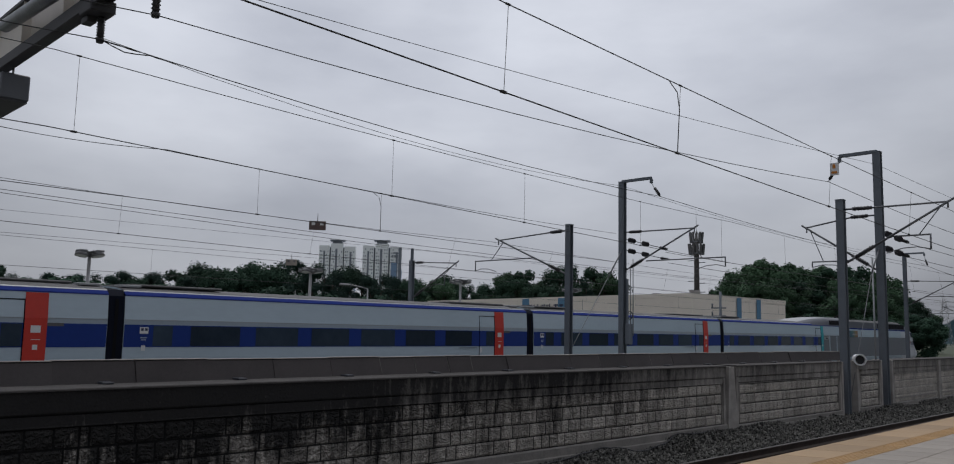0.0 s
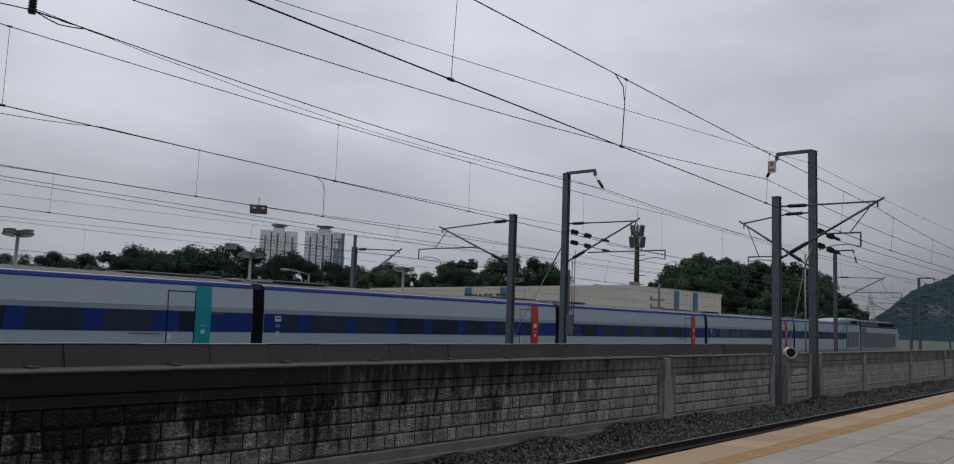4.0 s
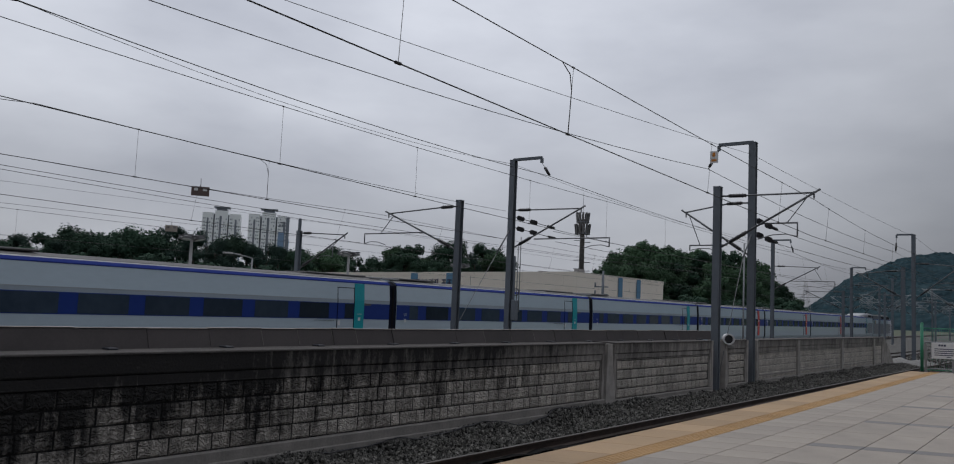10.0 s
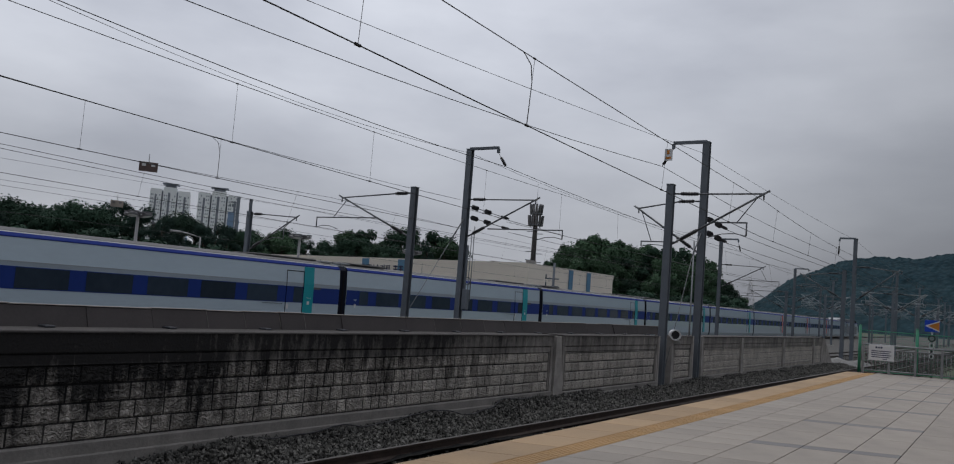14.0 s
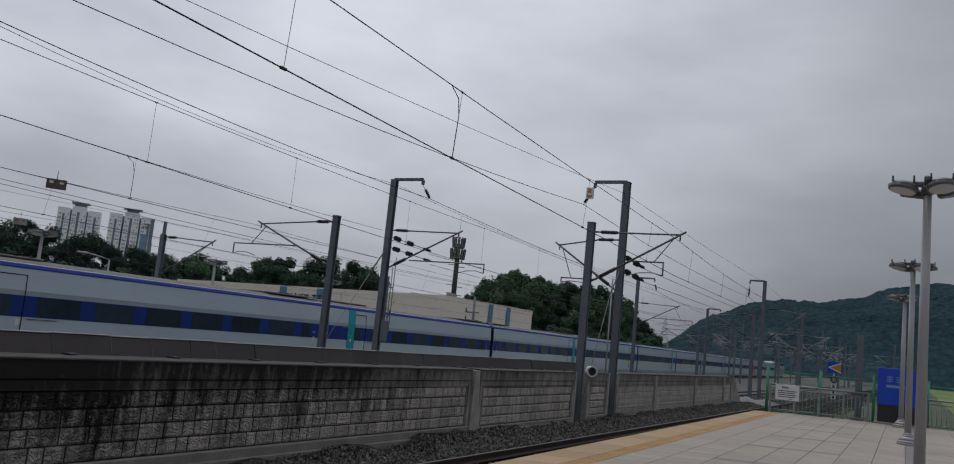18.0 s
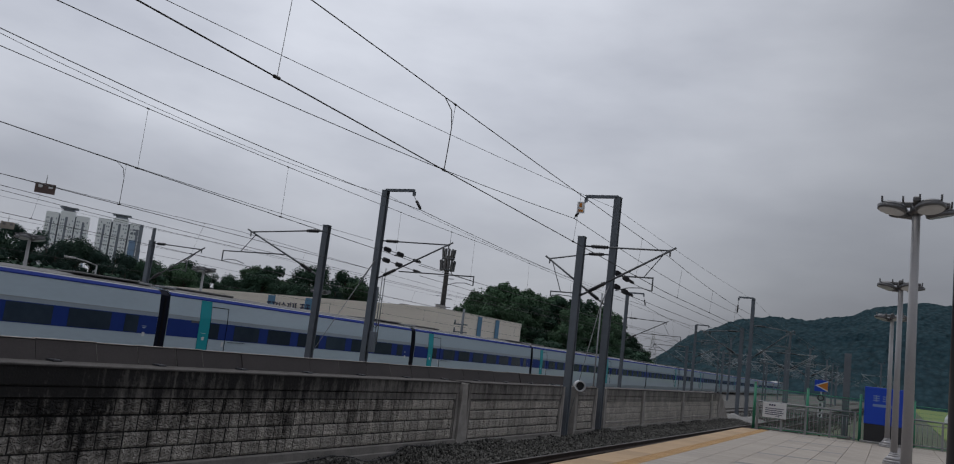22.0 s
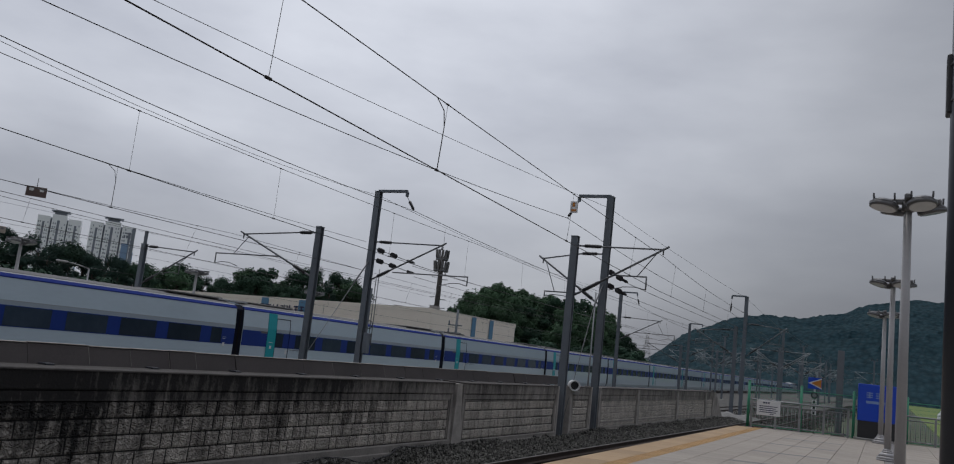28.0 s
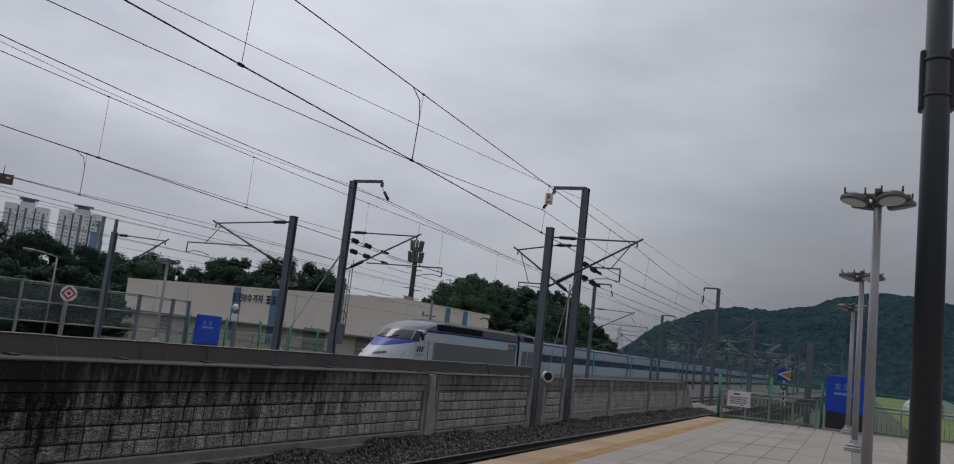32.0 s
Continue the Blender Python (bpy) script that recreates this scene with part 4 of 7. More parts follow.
cantilever(m_f, 1, 3.9 + Z0, (3.4, 3.9 + Z0), (4.4, 2.8 + Z0), 2.2 + Z0, 2.4 + Z0)
feeder_bracket(m_f, 1, 5.81 + Z0, 1.3, (1.5, 0, 4.9 + Z0))
m_g = mast("catenary_mast", -19.5, 86.6, 5.28 + Z0, "tall grey steel mast with a head arm")
cantilever(m_g, 1, 3.6 + Z0, (3.4, 3.7 + Z0), (4.4, 2.7 + Z0), 2.0 + Z0, 2.3 + Z0)
feeder_bracket(m_g, 1, 5.28 + Z0, 1.3, (1.5, 0, 4.4 + Z0))
m_g2 = mast("catenary_mast", -19.5, 83.4, 2.9 + Z0, "grey steel mast beside a taller one")
cantilever(m_g2, -1, 2.8 + Z0, (3.6, 2.9 + Z0), (4.6, 2.2 + Z0), 1.2 + Z0, 1.9 + Z0)
m_h = mast("catenary_mast", -33.2, 28.2, 3.45 + Z0, "grey steel mast on the far platform")
cantilever(m_h, 1, 3.35 + Z0, (3.6, 3.3 + Z0), (2.6, 2.6 + Z0), 1.5 + Z0, 2.1 + Z0)
bm = nb()
box(bm, -0.06, 0.06, -0.06, 0.06, 3.45 + Z0, 4.12 + Z0)
part("head_post", bm, M["steel"], m_h)
far = mast("catenary_mast", -10.9, 92, 5.5 + Z0, "distant grey steel mast with arms to both sides")
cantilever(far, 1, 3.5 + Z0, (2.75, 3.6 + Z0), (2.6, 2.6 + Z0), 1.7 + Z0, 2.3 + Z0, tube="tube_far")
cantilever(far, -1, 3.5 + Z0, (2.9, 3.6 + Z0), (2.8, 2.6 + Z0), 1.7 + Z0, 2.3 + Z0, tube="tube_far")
bm = nb()
box(bm, -0.5, 0.5, -0.03, 0.03, 5.52 + Z0, 5.6 + Z0)
part("head_bar", bm, M["steel"], far)
for hx in (-0.4, 0.4):
    bm = nb()
    insulator(bm, (hx, 0, 5.6 + Z0), (hx, 0, 5.9 + Z0), 0.06, 4)
    part("head_insulator", bm, M["insul"], far)
short = mast("catenary_mast", -10.8, 88.8, 3.7 + Z0, "distant short grey steel mast with bracket arms")
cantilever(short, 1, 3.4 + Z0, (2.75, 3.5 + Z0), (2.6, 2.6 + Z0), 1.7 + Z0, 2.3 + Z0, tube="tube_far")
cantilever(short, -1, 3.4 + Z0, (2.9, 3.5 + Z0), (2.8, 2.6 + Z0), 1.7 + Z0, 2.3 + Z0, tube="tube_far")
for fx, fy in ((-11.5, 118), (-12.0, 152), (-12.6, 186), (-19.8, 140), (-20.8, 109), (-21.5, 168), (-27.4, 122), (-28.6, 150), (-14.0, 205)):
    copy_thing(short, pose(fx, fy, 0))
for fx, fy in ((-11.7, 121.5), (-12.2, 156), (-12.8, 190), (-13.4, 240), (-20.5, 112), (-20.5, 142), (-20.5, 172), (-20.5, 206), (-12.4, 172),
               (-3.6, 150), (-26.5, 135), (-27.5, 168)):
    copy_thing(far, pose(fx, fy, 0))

# ---- wires ----


def catenary(pts_contact, pts_mess, drops, label, r=0.009, rm=0.0078, bend=()):
    """A contact wire, its carrying wire and their droppers. Points: (x, y, z) from mast to mast."""
    t = thing("overhead_line", label, "overhead line")
    line = {}
    for name, pts, rad in (("contact_wire", pts_contact, r), ("carrying_wire", pts_mess, rm)):
        bm = nb()
        all_pts = []
        for a, b in zip(pts[:-1], pts[1:]):
            all_pts += sag(a, b, 0.02 if name == "contact_wire" else 0.12, 8)[0 if not all_pts else 1:]
        string(bm, all_pts, rad)
        part(name, bm, M["wire"], t)
        line[name] = all_pts

    def on(pts, y):
        for a, b in zip(pts[:-1], pts[1:]):
            if a.y <= y <= b.y:
                return a.lerp(b, (y - a.y) / (b.y - a.y))
        return pts[-1]

    for y in drops:
        lo, hi = on(line["contact_wire"], y), on(line["carrying_wire"], y)
        bm = nb()
        if y in bend:
            hi2 = on(line["carrying_wire"], y - 0.35)
            string(bm, [hi2, hi.lerp(lo, 0.12) + Vector((0, -0.08, 0)), hi.lerp(lo, 0.35), lo], 0.008)
        string(bm, [hi, lo], 0.0038)
        rod(bm, lo - Vector((0, 0.05, 0)), lo + Vector((0, 0.04, 0)), 0.02, n=6)
        rod(bm, hi - Vector((0, 0.04, 0)), hi + Vector((0, 0.03, 0)), 0.015, n=6)
        part("dropper", bm, M["wire"], t)
    return t


def spots(a, b, step):
    return [a + step * k for k in range(int((b - a) / step) + 1)]


catenary([(-5.6, -12, 2.88 + Z0), (-6.85, 25.5, 2.52 + Z0), (-6.9, 59.7, 2.5 + Z0), (-6.8, 128, 2.4 + Z0), (-6.8, 240, 2.4 + Z0)],
         [(-5.6, -12, 4.07 + Z0), (-6.75, 25.5, 3.60 + Z0), (-6.85, 42, 3.3 + Z0), (-6.9, 59.7, 3.65 + Z0), (-6.8, 128, 3.6 + Z0), (-6.8, 240, 3.6 + Z0)],
         [-4.5, 1.0, 6.55, 10.5, 16.6] + spots(22.0, 120, 5.2), "dark contact and carrying wires over the near track", bend=(10.5,))
catenary([(-13.6, -14, 3.0 + Z0), (-13.7, 4, 3.0 + Z0), (-14.6, 27.88, 2.55 + Z0), (-14.9, 62, 2.45 + Z0), (-14.9, 240, 2.4 + Z0)],
         [(-13.6, -14, 4.36 + Z0), (-13.7, 4, 4.26 + Z0), (-14.6, 27.88, 4.08 + Z0), (-15.2, 62, 3.9 + Z0), (-15.2, 240, 3.7 + Z0)],
         [-2.0, 4.4, 11.2, 15.8, 21.5] + spots(27.0, 120, 5.4), "dark contact and carrying wires over the middle track")
catenary([(-25.6, -14, 2.72 + Z0), (-25.2, 6, 2.66 + Z0), (-24.3, 24.38, 2.36 + Z0), (-26.6, 60, 2.36 + Z0), (-33.5, 240, 2.4 + Z0)],
         [(-25.6, -14, 3.95 + Z0), (-25.2, 6, 3.86 + Z0), (-23.8, 24.38, 3.6 + Z0), (-26.6, 60, 3.6 + Z0), (-33.5, 240, 3.7 + Z0)],
         [2.0, 9.6, 16.2, 22.6] + spots(29, 110, 5.6), "dark contact and carrying wires over the far track")
catenary([(-17.8, -14, 2.80 + Z0), (-18.4, 8, 2.745 + Z0), (-19.2, 27.0, 2.73 + Z0)],
         [(-17.8, -14, 3.9 + Z0), (-18.2, 3.2, 3.9 + Z0), (-18.4, 8, 3.97 + Z0), (-19.2, 27.0, 3.88 + Z0)],
         [-1.0, 4.15, 10.5, 14.6], "dark wire pair running up to a mast", bend=(14.6,))
catenary([(-36, -14, 2.12 + Z0), (-36, 33, 2.04 + Z0), (-37, 100, 1.97 + Z0), (-41, 240, 1.97 + Z0)],
         [(-36, -14, 3.66 + Z0), (-36, 33, 3.05 + Z0), (-37, 100, 2.97 + Z0), (-41, 240, 2.97 + Z0)],
         [9.00, 15.38, 21.76] + spots(28.14, 100, 6.38), "thin dark wires over the outermost track")


def cable(name, pts, r, label, drop=0.15, category="cable"):
    bm = nb()
    all_pts = []
    for a, b in zip(pts[:-1], pts[1:]):
        all_pts += sag(a, b, drop, 8)[0 if not all_pts else 1:]
    string(bm, all_pts, r)
    return tagged(part(name, bm, M["wire"]), label, category)


cable("feeder_cable", [(-15.2, -6, 5.75 + Z0), (-14.5, 5.95, 5.6 + Z0), (-11.38, 28.75, 5.37 + Z0), (-10.7, 59.7, 4.7 + Z0), (-10.9, 92, 4.4 + Z0), (-10.9, 240, 4.3 + Z0)], 0.011, "dark feeder cable hung from head arms", 0.26)
cable("earth_wire", [(-11.7, 6.0, 5.25 + Z0), (-9.75, 28.75, 5.78 + Z0), (-9.65, 59.7, 5.75 + Z0), (-9.8, 92, 4.8 + Z0), (-9.8, 240, 4.7 + Z0)], 0.007, "thin earth wire between mast heads", 0.1)
cable("feeder_cable", [(-17.6, -6, 5.95 + Z0), (-17.25, 5.95, 5.80 + Z0), (-17.67, 27.88, 5.35 + Z0), (-18.0, 62.2, 4.9 + Z0), (-18.0, 86.6, 4.4 + Z0), (-19, 240, 4.5 + Z0)], 0.012, "dark feeder cable hung from head arms", 0.25)
cable("earth_wire", [(-17.25, 5.95, 5.84 + Z0), (-19.5, 27.88, 5.98 + Z0), (-19.5, 62.2, 5.75 + Z0), (-19.5, 86.6, 5.2 + Z0), (-20.5, 240, 5.0 + Z0)], 0.007, "thin earth wire between mast heads", 0.48)
cable("auxiliary_wire", [(-32.2, -14, 3.72 + Z0), (-30.0, 28.2, 3.68 + Z0), (-32, 100, 3.5 + Z0), (-37, 240, 3.5 + Z0)], 0.0055, "thin faint wire over the outer track", 0.04)
cable("auxiliary_wire", [(-33.0, -14, 3.02 + Z0), (-30.6, 28.2, 2.96 + Z0), (-32, 100, 2.6 + Z0), (-37, 240, 2.6 + Z0)], 0.0065, "thin dark wire over the outer track", 0.04)
cable("feeder_cable", [(-33, -14, 5.0 + Z0), (-33, 0, 4.8 + Z0), (-33.2, 28.2, 4.1 + Z0), (-32.4, 100, 4.4 + Z0), (-37.4, 240, 4.4 + Z0)], 0.011, "dark cable on the far masts", 0.1)
cable("feeder_cable", [(-26, -14, 3.75 + Z0), (-25.6, 6, 3.6 + Z0), (-24.5, 26, 3.15 + Z0), (-25, 60, 3.3 + Z0)], 0.009, "dark auxiliary wire over the far track", 0.05)
cable("anchored_wire", [(-19.4, 31.0, 3.45 + Z0), (-16.5, 62.2, 2.9 + Z0), (-15, 120, 2.6 + Z0)], 0.010, "dark wire ending at a mast", 0.1)
cable("anchored_wire", [(-19.4, 31.2, 3.0 + Z0), (-16.5, 62.2, 2.4 + Z0), (-15, 120, 2.4 + Z0)], 0.010, "dark wire ending at a mast", 0.1)
cable("anchored_wire", [(-9.62, 31.2, 3.3 + Z0), (-8.2, 59.7, 2.9 + Z0), (-7, 128, 2.5 + Z0)], 0.010, "dark wire ending at a mast", 0.1)
cable("anchored_wire", [(-9.62, 31.2, 2.8 + Z0), (-8.0, 59.7, 2.5 + Z0), (-7, 128, 2.4 + Z0)], 0.010, "dark wire ending at a mast", 0.1)
cable("jumper_cable", [(-17.25, 5.95, 5.80 + Z0), (-17.26, 6.45, 5.66 + Z0), (-17.27, 7.0, 5.73 + Z0), (-17.278, 7.4, 5.71 + Z0)], 0.013, "short looped jumper cable at an insulator", 0.01)
cable("jumper_cable", [(-17.25, 5.95, 5.80 + Z0), (-17.24, 6.4, 5.76 + Z0), (-17.26, 6.8, 5.745 + Z0), (-17.287, 7.9, 5.685 + Z0)], 0.011, "short clamped jumper cable at an insulator", 0.01)

for x, y, z, s, lab in ((-25.0, 16.67, 3.56 + Z0, 0.30, "small red and white marker plate on the overhead line"), (-35.95, 22.53, 3.09 + Z0, 0.28, "small pale marker plate on the overhead line")):
    t = thing("marker_plate", lab, "line marker", (x, y, z), -35)
    bm = nb()
    box(bm, -0.012, 0.012, -s, s, -s * 0.55, s * 0.55, 0.004)
    part("plate", bm, M["plate" if s > 0.29 else "paver"], t)
    for k in (-1, 1):
        bm = nb()
        box(bm, 0.013, 0.017, k * s * 0.5 - s * 0.2, k * s * 0.5 + s * 0.22, s * 0.05, s * 0.36)
        part("symbol", bm, M["signwhite" if s > 0.29 else "paver_dark"], t)
    bm = nb()
    rod(bm, (0, 0, s * 0.5), (0, 0, s * 0.5 + 0.3), 0.012)
    part("hanger", bm, M["galv"], t)

# ---- platform furniture ----


def lamp_post(x, y, top, label):
    t = thing("lamp_post", label, "lamp post", (x, y, 0), group="platform lamp posts")
    bm = nb()
    rod(bm, (0, 0, 0.2), (0, 0, top - 0.1), 0.09, 0.064, 18)
    part("post", bm, M["lamp"], t)
    bm = nb()
    for z0, z1, r0, r1 in ((0, 0.05, 0.27, 0.27), (0.05, 0.12, 0.27, 0.24), (0.12, 0.22, 0.24, 0.15), (0.22, 0.27, 0.15, 0.125), (0.27, 0.32, 0.125, 0.1)):
        rod(bm, (0, 0, z0), (0, 0, z1), r0, r1, 20)
    part("base", bm, M["lamp"], t, "bell-shaped painted foot")
    bm = nb()
    rod(bm, (0, 0, top - 0.15), (0, 0, top + 0.02), 0.1, 0.1, 12)
    box(bm, -0.5, 0.5, -0.06, 0.06, top - 0.02, top + 0.07, 0.02)
    box(bm, -0.06, 0.06, -0.5, 0.5, top - 0.02, top + 0.07, 0.02)
    part("crossarm", bm, M["lamphead"], t)
    for k in range(4):
        a = k * math.pi / 2 + 0.5
        px, py = 0.42 * math.cos(a), 0.42 * math.sin(a)
        bm = nb()
        rod(bm, (px, py, top - 0.07), (px * 0.97, py * 0.97, top + 0.0), 0.24, 0.17, 18)
        rod(bm, (px * 1.03, py * 1.03, top - 0.13), (px, py, top - 0.07), 0.225, 0.24, 18)
        for s in (-1, 1):
            box(bm, px + s * 0.16 - 0.015, px + s * 0.16 + 0.015, py - 0.16, py + 0.16, top + 0.03, top + 0.10)
        h = part("lamp_head", bm, M["lamphead"], t, "flat round floodlight head")
        bm = nb()
        rod(bm, (px * 1.04, py * 1.04, top - 0.142), (px * 1.03, py * 1.03, top - 0.125), 0.2, 0.2, 18)
        part("lens", bm, M["lens"], h)
    return t


lamp_post(0.0, 15.7, 5.05, "pale painted lamp post with four round floodlights")
lamp_post(-0.27, 25.9, 4.95, "pale painted lamp post with four round floodlights")
lamp_post(-0.585, 34.7, 4.82, "pale painted lamp post with four round floodlights")
for ly in (-9.0, 1.5, 11.86, 22.15, 32.2, 42.3):
    lamp_post(-33.6, ly, 4.32, "pale lamp post with four floodlights on the far platform")


def dark_column():
    t = thing("column", "dark painted round platform column with a black loudspeaker", "column", (0.312, 6.8, 0))
    bm = nb()
    rod(bm, (0, 0, 0.12), (0, 0, 6.5), 0.108, 0.078, 28)
    part("shaft", bm, M["darkpole"], t)
    bm = nb()
    rod(bm, (0, 0, 0), (0, 0, 0.12), 0.2, 0.14, 20)
    part("collar", bm, M["darkpole"], t)
    bm = nb()
    box(bm, -0.118, -0.045, -0.02, 0.13, 3.84, 4.3, 0.012)
    part("loudspeaker", bm, M["signblack"], t, "narrow black loudspeaker")
    bm = nb()
    box(bm, 0.05, 0.12, -0.02, 0.13, 3.84, 4.3, 0.012)
    part("loudspeaker", bm, M["signblack"], t, "narrow black loudspeaker")
    for z in (3.92, 4.2):
        bm = nb()
        rod(bm, (0, 0, z), (0, 0, z + 0.02), 0.096, 0.096, 24)
        part("clamp", bm, M["girder_dark"], t)


dark_column()


def station_sign(x, y, z, w, h, foot, label, rz=0):
    t = thing("station_sign", label, "station sign", (x, y, z), rz)
    bm = nb()
    box(bm, -w / 2, w / 2, -0.1, 0.1, foot, h, 0.015)
    part("panel", bm, M["signblue"], t)
    bm = nb()
    box(bm, -w / 2 + 0.02, w / 2 - 0.02, -0.09, 0.09, 0.06, foot)
    part("lower_panel", bm, M["signblack"], t, "black lower panel")
    bm = nb()
    box(bm, -w / 2 - 0.12, w / 2 + 0.12, -0.25, 0.25, 0, 0.07, 0.01)
    part("plinth", bm, M["concrete"], t)
    for dx, wz, bw, bh in ((-0.22 * w, h - 0.42, 0.11, 0.2), (0.02 * w, h - 0.42, 0.13, 0.2)):
        bm = nb()
        for k in range(3):
            box(bm, dx - bw, dx + bw, -0.107, -0.101, wz - bh / 2 + k * bh * 0.42, wz - bh / 2 + k * bh * 0.42 + 0.035)
        box(bm, dx - 0.02, dx + 0.02, -0.107, -0.101, wz - bh / 2 - 0.02, wz + bh * 0.6)
        part("lettering", bm, M["signdim"], t)
    bm = nb()
    box(bm, -0.3 * w, 0.16 * w, -0.107, -0.101, h - 0.74, h - 0.64)
    part("lettering", bm, M["signdim"], t)
    return t


station_sign(-0.72, 36.2, 0.0, 1.46, 2.14, 0.72, "blue station name sign with a black lower panel", 5)
station_sign(-34.0, 36.3, -0.2, 1.85, 1.93, 0.3, "blue station name sign on the far platform", 90)


def fence_run(x0, y0, x1, y1, n):
    """A green mesh fence with a lower guard rail, along a line."""
    t = thing("fence", "green steel mesh fence with silver guard rail at the platform's end", "fence")
    a, b = Vector((x0, y0, 0)), Vector((x1, y1, 0))
    u = (b - a).normalized()
    step = (b - a).length / n
    for k in range(n + 1):
        p = a + u * step * k
        bm = nb()
        rod(bm, p, p + Vector((0, 0, 1.78)), 0.055, n=10)
        rod(bm, p + Vector((0, 0, 1.78)), p + Vector((0, 0, 1.81)), 0.065, 0.02, 10)
        part("post", bm, M["green"], t)
    for k in range(n):
        p, q = a + u * (step * k + 0.05), a + u * (step * (k + 1) - 0.05)
        for z in (0.06, 1.05, 1.6):
            bm = nb()
            rod(bm, p + Vector((0, 0, z)), q + Vector((0, 0, z)), 0.018, n=6)
            part("rail", bm, M["green"], t)
        bm = nb()
        m = int((q - p).length / 0.075)
        for i in range(1, m):
            c = p.lerp(q, i / m)
            rod(bm, c + Vector((0, 0, 0.06)), c + Vector((0, 0, 1.6)), 0.0035, n=3)
        for i in range(1, 11):
            rod(bm, p + Vector((0, 0, i * 0.15)), q + Vector((0, 0, i * 0.15)), 0.0035, n=3)
        part("mesh", bm, M["green"], t)
    return t


fence_run(-5.3, 34.6, 9.6, 41.0, 8)


def guard_rail(x0, y0, x1, y1, n, label):
    t = thing("guard_rail", label, "railing")
    a, b = Vector((x0, y0, 0)), Vector((x1, y1, 0))
    for z, r in ((1.08, 0.03), (0.92, 0.02), (0.12, 0.02)):
        bm = nb()
        rod(bm, a + Vector((0, 0, z)), b + Vector((0, 0, z)), r, n=8)
        part("rail", bm, M["galv"], t)
    for k in range(n + 1):
        p = a.lerp(b, k / n)
        bm = nb()
        if k % 6 == 0:
            box(bm, p.x - 0.04, p.x + 0.04, p.y - 0.03, p.y + 0.03, -0.05, 1.08)
        else:
            rod(bm, p + Vector((0, 0, 0.12)), p + Vector((0, 0, 0.92)), 0.011, n=6)
        part("post" if k % 6 == 0 else "baluster", bm, M["galv"], t)
    return t


guard_rail(-5.15, 34.45, -1.75, 35.9, 24, "silver tubular railing before the mesh fence")
guard_rail(0.25, 36.75, 8.5, 40.3, 48, "silver tubular railing before the mesh fence")

t = thing("notice_board", "white notice board with unreadable lines fixed to the railing", "notice board", (-4.55, 34.62, 0), 23)
bm = nb()
box(bm, -0.45, 0.45, -0.02, 0.0, 0.50, 1.08, 0.004)
part("board", bm, M["signwhite"], t)
bm = nb()
for k in range(3):
    box(bm, -0.22 + k * 0.09, -0.15 + k * 0.09, -0.026, -0.021, 0.955, 1.02)
part("heading", bm, M["ink"], t)
bm = nb()
for k in range(4):
    box(bm, -0.36, 0.34 - 0.06 * (k % 2), -0.026, -0.021, 0.84 - k * 0.075, 0.87 - k * 0.075)
box(bm, 0.05, 0.2, -0.026, -0.021, 0.55, 0.575)
part("lettering", bm, M["ink"], t)

t = thing("trackside_signal", "blue square sign with an orange triangle above a small round signal", "railway sign", (-4.5, 54.0, -0.1))
bm = nb()
rod(bm, (0, 0.03, -0.9), (0, 0.03, 2.4), 0.05, n=10)
part("pole", bm, M["galv"], t)
bm = nb()
box(bm, -0.38, 0.38, -0.03, 0.0, 1.83, 2.5, 0.006)
part("plate", bm, M["signblue"], t)
bm = nb()
prism(bm, [(-0.34, 2.165), (0.36, 2.47), (0.36, 1.86)], "y", -0.04, -0.031)
tri = part("triangle", bm, M["orange"], t)
bm = nb()
for z1 in (2.49, 1.84):
    prism(bm, [(-0.37, 2.165), (0.38, z1), (0.38, z1 + (0.07 if z1 < 2 else -0.07)), (-0.22, 2.165)], "y", -0.047, -0.041)
part("border", bm, M["signwhite"], tri)
bm = nb()
rod(bm, (0, -0.06, 1.45), (0, 0.02, 1.45), 0.2, n=16)
part("lamp_disc", bm, M["signblack"], t)
bm = nb()
rod(bm, (0, -0.075, 1.45), (0, -0.061, 1.45), 0.12, n=14)
part("lamp_lens", bm, M["galv"], t)
for k, z in enumerate((1.05, 0.72, 0.42)):
    bm = nb()
    box(bm, -0.13, 0.13, -0.04, -0.02, z - 0.11, z + 0.11)
    p = part("number_plate", bm, M["signwhite"], t)
    bm = nb()
    box(bm, -0.06, 0.06, -0.046, -0.041, z - 0.08, z + 0.08)
    part("symbol", bm, M["signblack"], p)

t = thing("steel_post", "dark weathered steel post behind the railing", "post", (-2.12, 36.25, 0))
bm = nb()
column(bm, 0, 0, -0.1, 3.35, 0.24, 0.24, 0.02)
part("upright", bm, M["steel"], t)
bm = nb()
box(bm, -0.25, 0.25, -0.25, 0.25, -0.1, 0.1, 0.02)
part("footing", bm, M["concrete"], t)

